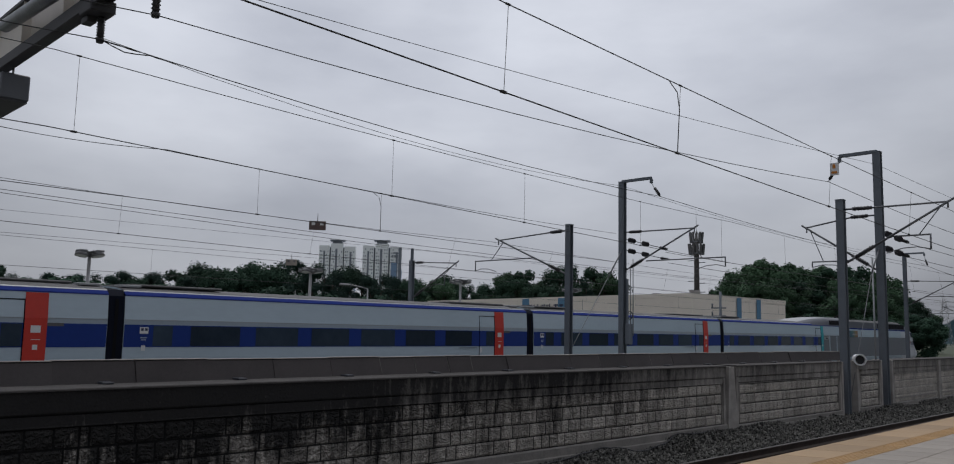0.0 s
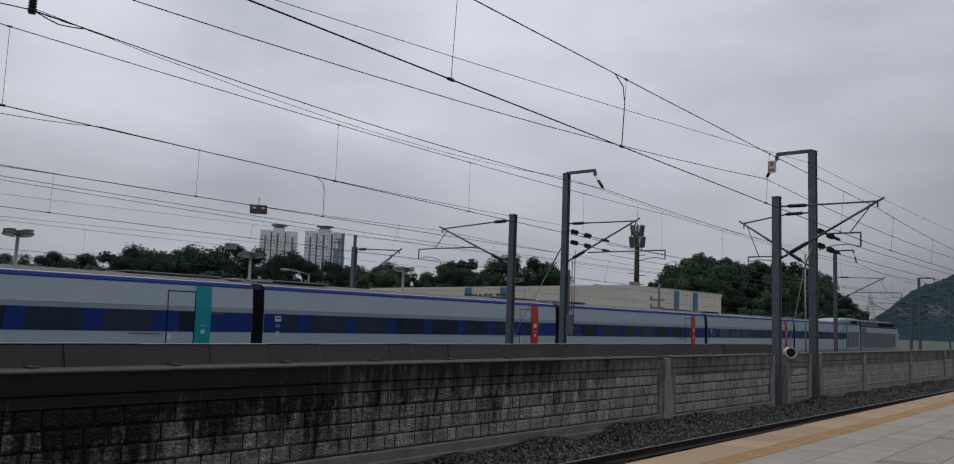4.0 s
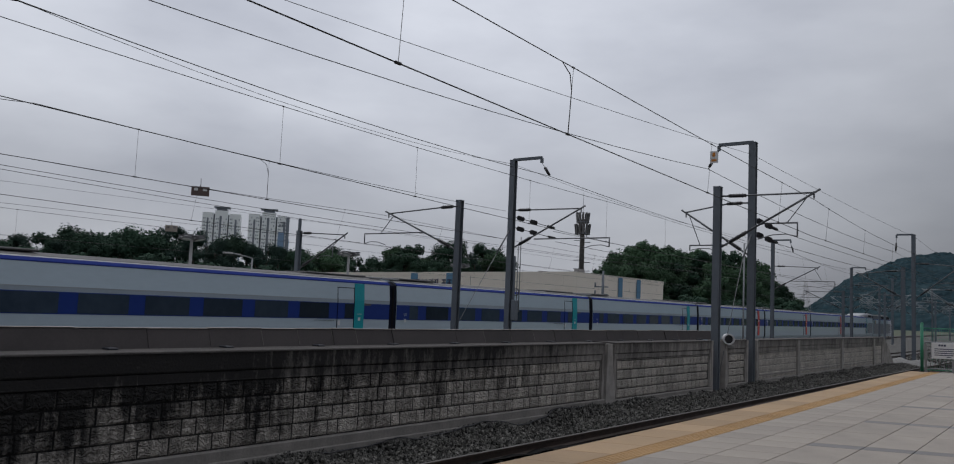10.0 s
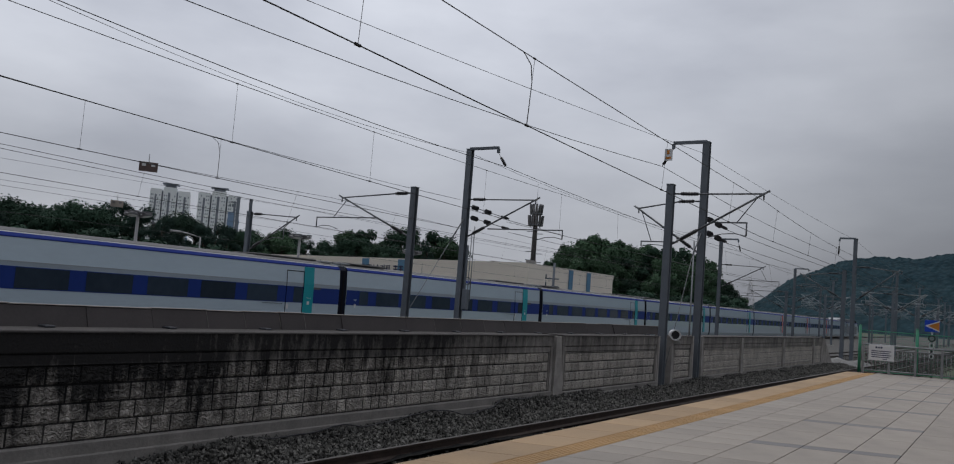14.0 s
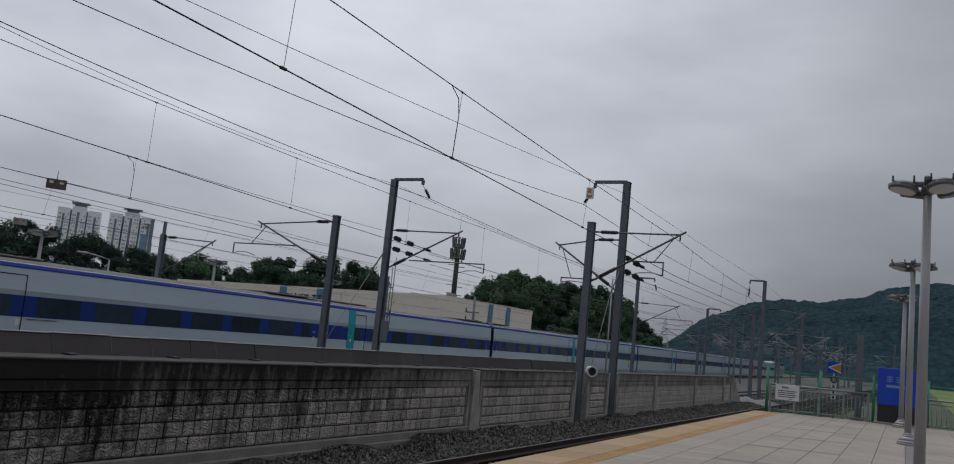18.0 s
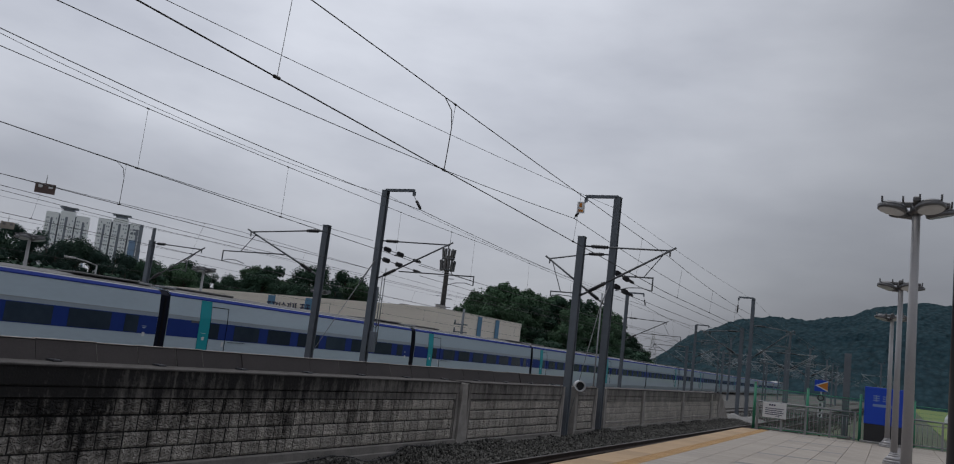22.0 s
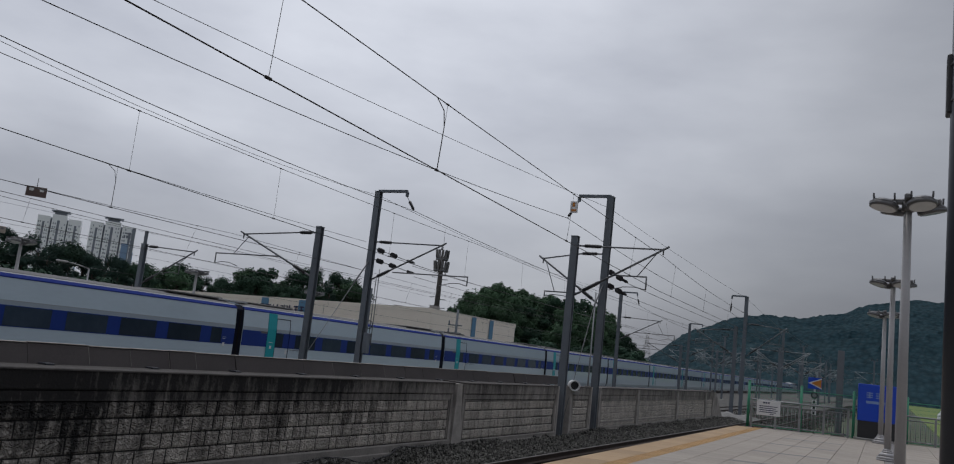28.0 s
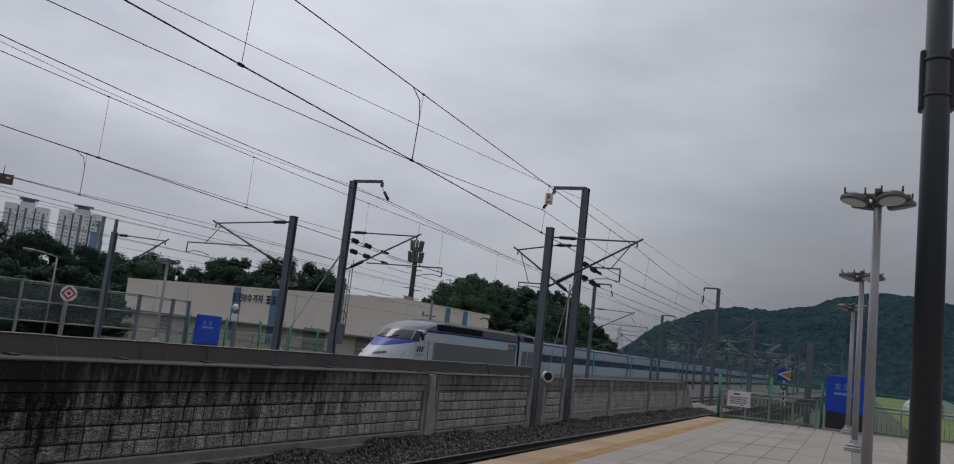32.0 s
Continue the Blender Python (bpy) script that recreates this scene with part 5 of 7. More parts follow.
t = thing("drain_pipe", "short wide pale pipe end sticking out of the wall", "pipe", (-9.62, 26.3, 0.98), -62)
bm = nb()
n = 20
for r0, r1, x0, x1 in ((0.21, 0.21, -0.35, 0.22),):
    o = [[bm.verts.new((x, r * math.cos(k * math.tau / n), r * math.sin(k * math.tau / n))) for k in range(n)] for x, r in ((x0, 0.165), (x1, 0.18), (x1, 0.14), (x0, 0.13))]
    for i in range(3):
        for k in range(n):
            bm.faces.new((o[i][k], o[i][(k + 1) % n], o[i + 1][(k + 1) % n], o[i + 1][k]))
    bm.faces.new(o[3])
bmesh.ops.recalc_face_normals(bm, faces=bm.faces)
part("shell", bm, M["signwhite"], t)
# a black disc across the pipe stands in for the shade inside
bm = nb()
rod(bm, (0.05, 0, 0), (0.06, 0, 0), 0.138, n=18)
part("bore", bm, M["signblack"], t, "black disc for the shade inside the pipe")
bm = nb()
box(bm, -0.3, 0.0, -0.2, 0.2, -0.3, -0.19)
part("saddle", bm, M["concrete"], t)

# ---- far platform ----
bm = nb()
prism(bm, [(-30.5, GROUND), (-30.5, -0.25), (-30.45, -0.2), (-36.6, -0.2), (-36.6, GROUND)], "y", -30, 62)
tagged(part("platform", bm, M["concrete"]), "far low concrete platform edge beyond the train", "platform", kind="structure")


def far_railing():
    t = thing("glass_railing", "steel-framed glass railing on the far platform", "railing", (-34.8, 0, 0))
    ys = [25.05 - 2.3 * k for k in range(13, -1, -1)] + [27.4, 29.65, 31.85, 34.2, 35.4]
    for y in ys:
        w = 0.09 if y > 31 else 0.05
        bm = nb()
        box(bm, -0.06, 0.06, y - w, y + w, -0.2, 2.42, 0.006)
        part("post", bm, M["steel" if y > 31 else "galv"], t)
    for a, b in zip(ys[:-1], ys[1:]):
        for z, r in ((0.57, 0.04), (1.48, 0.04), (2.38, 0.035), (2.3, 0.02)):
            bm = nb()
            rod(bm, (0, a, z), (0, b, z), r, n=6)
            part("rail", bm, M["galv"], t)
        for z0, z1 in ((0.62, 1.43), (1.53, 2.26)):
            bm = nb()
            box(bm, -0.005, 0.005, a + 0.1, b - 0.1, z0, z1)
            part("pane", bm, M["pane"], t, "clear glass pane")
    return t


far_railing()
t = thing("speed_sign", "round white sign with a red diamond on a post", "railway sign", (-34.3, 27.14, 0.07), -40)
bm = nb()
rod(bm, (0, 0, -0.2), (0, 0, 2.1), 0.035, n=8)
part("pole", bm, M["galv"], t)
bm = nb()
rod(bm, (0.03, 0, 1.95), (0.05, 0, 1.95), 0.37, n=24)
part("disc", bm, M["signwhite"], t)
for s, m, dx in ((0.34, "red", 0.051), (0.21, "signwhite", 0.056), (0.1, "signblack", 0.061)):
    bm = nb()
    prism(bm, [(0, 1.95 - s), (s, 1.95), (0, 1.95 + s), (-s, 1.95)], "x", dx, dx + 0.004)
    part("diamond", bm, M[m], t)
fr = guard_rail(-36.2, 37.5, -36.4, 52, 48, "silver railing on the far platform")
fr.matrix_basis = pose(0, 0, -0.2)
for y in (36.8, 40.0, 43.2, 46.4, 49.6):
    t = thing("fence_post", "green steel fence post on the far platform", "fence post", (-36.0, y, -0.2))
    bm = nb()
    rod(bm, (0, 0, 0), (0, 0, 1.9), 0.06, n=8)
    part("upright", bm, M["green"], t)
    bm = nb()
    for z in (0.3, 1.0, 1.7):
        rod(bm, (0, 0, z), (0, 3.1, z), 0.02, n=6)
    part("rail", bm, M["green"], t)
t = thing("camera_post", "grey post with a white dome camera on the far platform", "camera post", (-34.4, 38.95, -0.2))
bm = nb()
box(bm, -0.1, 0.1, -0.1, 0.1, 0, 3.0)
part("post", bm, M["steel"], t)
bm = nb()
bmesh.ops.create_uvsphere(bm, u_segments=12, v_segments=8, radius=0.19)
bmesh.ops.translate(bm, verts=bm.verts, vec=(0.15, -0.35, 2.6))
part("dome", bm, M["signwhite"], t)
bm = nb()
box(bm, 0.0, 0.3, -0.45, -0.2, 1.75, 2.2, 0.02)
part("casing", bm, M["signwhite"], t)
t = thing("street_lamp", "slim street lamp with a curved arm behind the far platform", "street lamp", (-46, 35.1, GROUND + 0.3))
bm = nb()
rod(bm, (0, 0, 0), (0, 0, 5.0), 0.07, 0.05, 8)
string(bm, [(0, 0, 5.0), (-0.2, -0.6, 5.15), (-0.3, -1.5, 5.25)], 0.04)
part("pole", bm, M["galv"], t)
bm = nb()
box(bm, -0.45, -0.2, -2.1, -1.4, 5.18, 5.3, 0.03)
part("lamp_head", bm, M["lamp"], t)

# ---- depot building ----
BX, BY = -48.0, 82.1
BTOP = 3.98 + EYE


def build_depot():
    """Two wings: a long front that runs away from the tracks and a side along them."""
    t = thing("depot_building", "long cream-clad depot building with blue stripes and grey eaves", "building", (BX, BY, 0))
    far_x, far_y = -57.2, 11.3        # left end of the front, from the near corner
    ang = math.atan2(far_y, far_x)
    length = math.hypot(far_x, far_y)
    depth = 23.0
    rot = pose(0, 0, 0, 0, 0, math.degrees(ang) + 180)
    SK = -4.6                         # the side wall stands square to the rails, not to the front
    # u runs from the far end (-length) to the corner (0); v is outward (towards the camera, negative) and inward
    bm = nb()
    prism(bm, [(-length, 0), (0, 0), (SK, depth), (-length, depth)], "z", GROUND, BTOP)
    bm.transform(rot)
    part("wall", bm, M["bldlow"], t)
    bm = nb()
    for k in range(8):
        z0 = 1.35 + k * 0.535
        box(bm, -length - 0.06, 0.06, -0.07, -0.004, z0, z0 + 0.525)
    bm.transform(rot)
    part("cladding", bm, M["bld"], t, "cream horizontal cladding panels")
    bm = nb()
    for k in range(8):
        z0 = 1.35 + k * 0.535
        prism(bm, [(0.003, -0.06), (0.08, -0.06), (SK + 0.08, depth), (SK + 0.003, depth)], "z", z0, z0 + 0.525)
    bm.transform(rot)
    part("side_cladding", bm, M["bld"], t, "cream horizontal cladding panels")
    bm = nb()
    prism(bm, [(-length - 0.09, -0.1), (0.1, -0.1), (SK + 0.11, depth + 0.1), (-length - 0.09, depth + 0.1)], "z", BTOP - 0.068, BTOP + 0.42)
    bm.transform(rot)
    part("roof_edge", bm, M["bld"], t)
    bm = nb()
    box(bm, -length - 0.8, 0.3, -1.1, 0.0, 1.12, 1.34, 0.02)
    bm.transform(rot)
    part("canopy", bm, M["bldgrey"], t, "grey projecting eaves")
    for u in range(-54, 0, 5):
        bm = nb()
        rod(bm, (u, -1.0, 1.3), (u, -1.0, 1.95), 0.04, n=6)
        bm.transform(rot)
        part("canopy_post", bm, M["galv"], t)
    for u, w in ((-30.7, 0.78), (-22.7, 0.78)):
        bm = nb()
        box(bm, u - w, u + w, -0.135, -0.075, GROUND, BTOP + 0.28)
        bm.transform(rot)
        part("blue_stripe", bm, M["bldblue"], t, "blue vertical cladding stripe")
    for v in (10.4, 15.4):
        bm = nb()
        du = SK * v / depth
        prism(bm, [(du + 0.27, v - 0.55), (du + 0.31, v - 0.55), (du + 0.09, v + 0.55), (du + 0.05, v + 0.55)], "z", GROUND, BTOP + 0.28)
        bm.transform(rot)
        part("blue_stripe", bm, M["bldblue"], t, "blue vertical cladding stripe")
    for u, w, h in ((-14.5, 2.0, 2.7), (-6.0, 1.1, 2.2), (-22, 1.5, 2.4), (-47, 1.8, 2.4)):
        bm = nb()
        box(bm, u - w, u + w, -0.06, -0.01, GROUND, GROUND + h)
        bm.transform(rot)
        d = part("door", bm, M["bldgrey"], t, "shaded service door")
        bm = nb()
        for k in range(4):
            box(bm, u - w + 0.1, u + w - 0.1, -0.075, -0.061, GROUND + 0.1 + k * h / 4, GROUND + (k + 0.9) * h / 4)
        bm.transform(rot)
        part("door_panel", bm, M["concrete"], d)
    for u in (-50, -42, -18.5, -10.5):
        bm = nb()
        box(bm, u - 0.03, u + 0.03, -0.09, -0.075, 1.35, BTOP + 0.28)
        bm.transform(rot)
        part("panel_joint", bm, M["bldgrey"], t)
    # roof lettering: what can be read, and plain bars for the rest
    cu = bpy.data.curves.new("roof_lettering", "FONT")
    cu.body = "\ubcf4\uc218\uae30\uc9c0"
    cu.size, cu.extrude, cu.space_character = 1.2, 0.05, 1.05
    me_ob = new("lettering", cu)
    bpy.context.view_layer.update()
    dg = bpy.context.evaluated_depsgraph_get()
    me = bpy.data.meshes.new_from_object(me_ob.evaluated_get(dg))
    bpy.data.objects.remove(me_ob)
    me.materials.clear()
    me.materials.append(M["ink"])
    ob = new("lettering", me)
    ob.parent = t
    ob.matrix_basis = rot @ pose(-29.5, -0.2, 4.2, 90, 0, 0)
    ob["label"] = "dark blue raised lettering"
    for u in (-31.1, -29.95, -23.9, -22.75):
        bm = nb()
        for k in range(3):
            box(bm, u - 0.42, u + 0.42, -0.2, -0.139, 4.1 + k * 0.42, 4.28 + k * 0.42)
        box(bm, u - 0.08, u + 0.08, -0.2, -0.139, 4.1, 5.15)
        bm.transform(rot)
        part("lettering", bm, M["ink"], t)
    bm = nb()
    box(bm, -4.0, -3.2, 4, 5, BTOP + 0.42, BTOP + 1.0)
    box(bm, -12.0, -11.2, 6, 7, BTOP + 0.42, BTOP + 0.9)
    bm.transform(rot)
    part("roof_vent", bm, M["bldgrey"], t)


build_depot()

# ---- antenna tower ----
t = thing("antenna_tower", "dark steel monopole with clusters of pale phone antennas", "antenna tower", (-72, 124.6, GROUND))
bm = nb()
rod(bm, (0, 0, 0), (0, 0, 18.6), 0.55, 0.38, 10)
part("pole", bm, M["bogie"], t)
bm = nb()
rod(bm, (0, 0, 18.6), (0, 0, 23.5), 0.05, 0.03, 6)
part("spike", bm, M["galv"], t)
for z, r, nn in ((16.9, 1.3, 13), (18.9, 1.1, 12)):
    bm = nb()
    string(bm, [(r * math.cos(k * math.tau / 24), r * math.sin(k * math.tau / 24), z - 0.8) for k in range(25)], 0.06)
    part("platform_ring", bm, M["steel"], t)
    for k in range(4):
        bm = nb()
        rod(bm, (0, 0, z - 0.8), (r * math.cos(k * math.tau / 4), r * math.sin(k * math.tau / 4), z - 0.8), 0.06, n=4)
        part("spoke", bm, M["steel"], t)
    for k in range(nn):
        a = k * math.tau / nn + z
        bm = nb()
        c, s = math.cos(a), math.sin(a)
        prism(bm, [(r - 0.2, z - 0.95), (r - 0.02, z - 0.95), (r + 0.16, z + 0.85), (r - 0.04, z + 0.85)], "y", -0.17, 0.17)
        bm.transform(pose(0, 0, 0, 0, 0, math.degrees(a)))
        part("antenna", bm, M["lamphead"], t)
for z in (9.5, 11, 14.5):
    bm = nb()
    box(bm, 0.4, 1.6, -0.1, 0.1, z, z + 0.12)
    box(bm, -1.6, -0.4, -0.1, 0.1, z + 0.4, z + 0.5)
    part("step_bracket", bm, M["steel"], t)

# ---- utility pole and small trackside pole near the depot ----
t = thing("utility_pole", "grey utility pole with crossarms and a transformer", "utility pole", (-41.0, 75.5, GROUND))
bm = nb()
rod(bm, (0, 0, 0), (0, 0, 6.9), 0.17, 0.12, 10)
part("pole", bm, M["steel"], t)
for z in (4.4, 5.2):
    bm = nb()
    box(bm, -1.0, 0.6, -0.06, 0.06, z, z + 0.12)
    insulator(bm, (-0.9, 0, z + 0.12), (-0.9, 0, z + 0.5), 0.1, 4)
    part("crossarm", bm, M["steel"], t)
bm = nb()
rod(bm, (-0.6, 0, 3.6), (-0.6, 0, 4.3), 0.3, n=12)
part("transformer", bm, M["steel"], t)

# ---- apartment towers ----


def apartment(cx, cy, w, d, h, rz, label, seed):
    t = thing("apartment_tower", label, "apartment tower", (cx, cy, GROUND), rz, group="apartment towers")
    rnd = random.Random(seed)
    floors = int(h / 2.9)
    slabs = ((-w / 2, -w * 0.22, 0, d, h * 0.97), (-w * 0.18, w * 0.16, d * 0.12, d, h), (w * 0.2, w / 2, 0, d, h * 0.965))
    for k, (x0, x1, y0, y1, hh) in enumerate(slabs):
        bm = nb()
        box(bm, x0, x1, y0, y1, 0, hh)
        wallp = part("wall", bm, M["apt"], t)
        # small windows in columns, and one tall dark balcony strip
        ww = x1 - x0
        bm = nb()
        u = (0.42, 0.36, 0.5)[k]
        box(bm, x0 + ww * u, x0 + ww * (u + 0.17), y0 - 0.12, y0 - 0.02, 9, hh - 4.5)
        part("balcony_strip", bm, M["aptgrey"], wallp, "dark glazed balcony strip")
        for f in range(2, floors - 1):
            for i, a in enumerate((0.08, 0.22, 0.68, 0.84)):
                if (f + i + seed) % 5 == 0:
                    continue
                bm = nb()
                box(bm, x0 + ww * a, x0 + ww * (a + 0.075), y0 - 0.12, y0 - 0.02, f * 2.9, f * 2.9 + 1.25)
                part("window", bm, M["aptglass"], wallp)
    for x0, x1 in ((-w * 0.22, -w * 0.18), (w * 0.16, w * 0.2)):
        bm = nb()
        box(bm, x0, x1, d * 0.3, d, 0, h * 0.955)
        part("stair_core", bm, M["aptgrey"], t, "grey recessed stair core")
    bm = nb()
    box(bm, -w * 0.14, w * 0.12, d * 0.2, d * 0.9, h, h + 2.4)
    box(bm, -w * 0.22, w * 0.2, d * 0.1, d, h + 2.4, h + 3.2)
    part("roof_crown", bm, M["aptgrey"], t, "flat roof crown")
    if seed == 2:
        bm = nb()
        box(bm, w * 0.235, w * 0.38, -0.35, -0.13, h * 0.42, h * 0.78)
        part("front_panel", bm, M["aptblue"], t, "tall blue panel on the front")
        bm = nb()
        for k in range(3):
            box(bm, w * (0.25 + 0.06 * k), w * (0.29 + 0.06 * k), -0.35, -0.13, h * 0.84, h * 0.87)
        box(bm, w * 0.27, w * 0.38, -0.35, -0.13, h * 0.885, h * 0.9)
        part("emblem", bm, M["aptgrey"], t, "grey emblem high on the front")
        bm = nb()
        box(bm, w * 0.42, w * 0.5, -0.35, -0.13, 0, h * 0.955)
        part("corner_strip", bm, M["aptgrey"], t, "grey corner strip")
    bm = nb()
    box(bm, w / 2 + 0.02, w / 2 + 0.4, d * 0.1, d * 0.9, h * 0.2, h * 0.7)
    part("gable_panel", bm, M["aptblue"], t, "blue gable panel")
    return t


def polar(az, r):
    return -math.sin(radians(az)) * r, math.cos(radians(az)) * r


ax_, ay_ = polar(54.8, 700)
apartment(ax_, ay_, 30, 14, 71.5, 50, "pale high-rise apartment tower with a flat roof crown", 1)
ax_, ay_ = polar(51.7, 700)
apartment(ax_, ay_, 33, 14, 72.5, 50, "pale high-rise apartment tower with a blue gable panel", 2)

# ---- trees ----


def tree_mesh(seed, h, spread, needle=False):
    """Trunk with limbs, and leaf cards gathered in clumps of uneven size."""
    rnd = random.Random(seed)
    bm = nb()
    rod(bm, (0, 0, 0), (0.1, 0, h * 0.45), 0.028 * h, 0.018 * h, 8)
    rod(bm, (0.1, 0, h * 0.45), (0, 0.1, h * 0.85), 0.018 * h, 0.006 * h, 6)
    clumps = []
    for k in range(26 if not needle else 20):
        a = rnd.uniform(0, math.tau)
        z = h * (rnd.uniform(0.28, 0.97) if not needle else rnd.uniform(0.3, 1.0))
        u = (z / h - 0.28) / 0.72
        prof = (math.sin(math.pi * min(max(0.18 + u * 0.8, 0), 1)) ** 0.7) if not needle else (1.05 - 0.75 * u)
        r = spread * prof * rnd.uniform(0.35, 1.0)
        c = Vector((r * math.cos(a), r * math.sin(a), z))
        clumps.append((c, rnd.uniform(0.2, 0.42) * spread * (0.8 if needle else 1)))
        rod(bm, (0.05, 0.03, max(h * 0.2, z - r * 0.6 - 0.4)), c, 0.008 * h, 0.002 * h, 5)
    trunk = bpy.data.meshes.new("trunk")
    bm.to_mesh(trunk)
    bm.free()
    trunk.materials.append(M["bark"])
    vs, fs = [], []
    for c, r in clumps:
        for _ in range(420):
            d = Vector((rnd.gauss(0, 1), rnd.gauss(0, 1), rnd.gauss(0, 0.75))).normalized() * r * rnd.uniform(0.3, 1.0) ** 0.6 * rnd.uniform(0.85, 1.12)
            p = c + d
            s = rnd.uniform(0.08, 0.17) * (0.8 if needle else 1.0) * h / 9
            q = (d.normalized() + Vector((rnd.uniform(-0.7, 0.7), rnd.uniform(-0.7, 0.7), rnd.uniform(-0.3, 0.8)))).to_track_quat("Z", "Y")
            k = len(vs)
            e = 0.45 if needle else 0.8
            for ox, oy in ((-s, 0), (0, -s * e), (s, 0), (0, s * e)):
                v = p + q @ Vector((ox, oy, rnd.uniform(-0.1, 0.1) * s))
                vs.append(v[:])
            fs.append((k, k + 1, k + 2, k + 3))
    crown = bpy.data.meshes.new("crown")
    crown.from_pydata(vs, [], fs)
    crown.materials.append(M["needle"] if needle else M["leaf" if seed % 2 else "leaf2"])
    return trunk, crown


KINDS = [(tree_mesh(1, 11, 3.6), "leafy dark green broadleaf tree with a dense crown"), (tree_mesh(2, 12, 4.2), "tall fresh green broadleaf tree"),
         (tree_mesh(3, 9, 3.4), "round leafy dark green tree"), (tree_mesh(4, 9, 2.6, True), "dark green pine with ragged boughs"), (tree_mesh(5, 10, 2.9, True), "tall dark pine with open boughs")]


def plant(x, y, kind, scale, turn):
    (trunk, crown), lab = KINDS[kind]
    t = thing("tree", lab, "tree", (x, y, GROUND - 0.05), turn, group="trees by the railway")
    t.scale = (scale, scale, scale)
    a = new("trunk", trunk)
    a.parent = t
    b = new("crown", crown)
    b.parent = t


rnd = random.Random(12)


def row_of_trees(az0, az1, dist0, dist1, el, n, kinds, jitter=0.25):
    """Trees between two bearings whose tops reach about the elevation el (degrees)."""
    for k in range(n):
        az = az0 + (az1 - az0) * (k + rnd.uniform(0.1, 0.9)) / n
        r = rnd.uniform(dist0, dist1)
        e = el[0] + (el[1] - el[0]) * (k / max(n - 1, 1))
        top = r * math.tan(radians(e)) + EYE - GROUND
        kind = rnd.choice(kinds)
        h = (11, 12, 9, 9, 10)[kind] * 0.97
        x, y = polar(az, r)
        plant(x, y, kind, top / h * rnd.uniform(1 - jitter, 1.04), rnd.uniform(0, 360))



def tree_line(sky, r0, r1, step, kinds):
    """A closed belt of trees under a given skyline, with a lower row before it."""
    az = sky[0][0]
    k = 0
    while az > sky[-1][0]:
        for (a0, e0), (a1, e1) in zip(sky[:-1], sky[1:]):
            if a1 <= az <= a0:
                el = e0 + (e1 - e0) * (a0 - az) / (a0 - a1)
        r = rnd.uniform(r0, r1)
        kind = rnd.choice(kinds)
        low = 1.0 if k % 2 == 0 else rnd.uniform(0.66, 0.9)
        top = r * math.tan(radians(el)) * low + EYE - GROUND
        x, y = polar(az, r if k % 2 == 0 else r - 9)
        plant(x, y, kind, top / ((11, 12, 9, 9, 10)[kind] * 1.0), rnd.uniform(0, 360))
        az -= step * rnd.uniform(0.7, 1.25)
        k += 1


tree_line(((95, 3.4), (75.3, 3.2), (73.6, 2.0), (72.8, 2.7), (70.2, 2.7), (68.5, 3.0), (66.0, 3.0), (64, 3.6), (61, 3.5), (59.4, 4.0), (56.5, 4.2), (55, 4.0), (53.7, 3.5), (50.6, 3.5)), 92, 116, 0.8, (0, 2, 3, 4, 4))
tree_line(((50.4, 3.2), (48.9, 3.1), (47.1, 3.4), (46.5, 3.3), (45.4, 2.75), (44.0, 2.85), (43.35, 3.45), (42.6, 3.9), (41.9, 4.0), (41.35, 3.65), (40.4, 3.05), (39.95, 3.4), (39.5, 4.0), (38.6, 4.3), (37.4, 4.4), (36.4, 4.15), (35.6, 3.2), (35.0, 2.7)), 165, 180, 0.62, (0, 1, 2, 3))
tree_line(((28.5, 2.9), (28.15, 3.3), (27.7, 3.85), (26.9, 4.4), (25.8, 4.78), (25.2, 4.6), (24.2, 4.35), (23.3, 4.15), (22.1, 4.3), (20.8, 4.4), (19.5, 4.05), (18.2, 3.4), (17.6, 2.85), (16.7, 1.8), (15.7, 1.2)), 150, 172, 0.55, (1, 1, 1, 0))


def bushes(az0, az1, d0, d1, n):
    """Dense undergrowth: crowns that reach the ground."""
    for k in range(n):
        x, y = polar(az0 + (az1 - az0) * (k + rnd.random()) / n, rnd.uniform(d0, d1))
        s = rnd.uniform(0.45, 0.7)
        t = thing("bush", "dense dark green undergrowth bush", "bush", (x, y, GROUND - 2.4 * s), rnd.uniform(0, 360), group="undergrowth")
        t.scale = (s * 1.5, s * 1.5, s)
        b = new("crown", KINDS[rnd.choice((0, 2))][0][1])
        b.parent = t


bushes(95, 52, 66, 80, 60)
bushes(60, 49.5, 70, 88, 26)
bushes(50, 28, 180, 190, 26)
bushes(27, 16.5, 128, 142, 28)
row_of_trees(-6, -60, 130, 170, (3.5, 4.0), 16, (0, 1, 2))
row_of_trees(100, 170, 90, 120, (4.5, 4.5), 14, (0, 1, 2, 3))

# ---- wooded hill ----


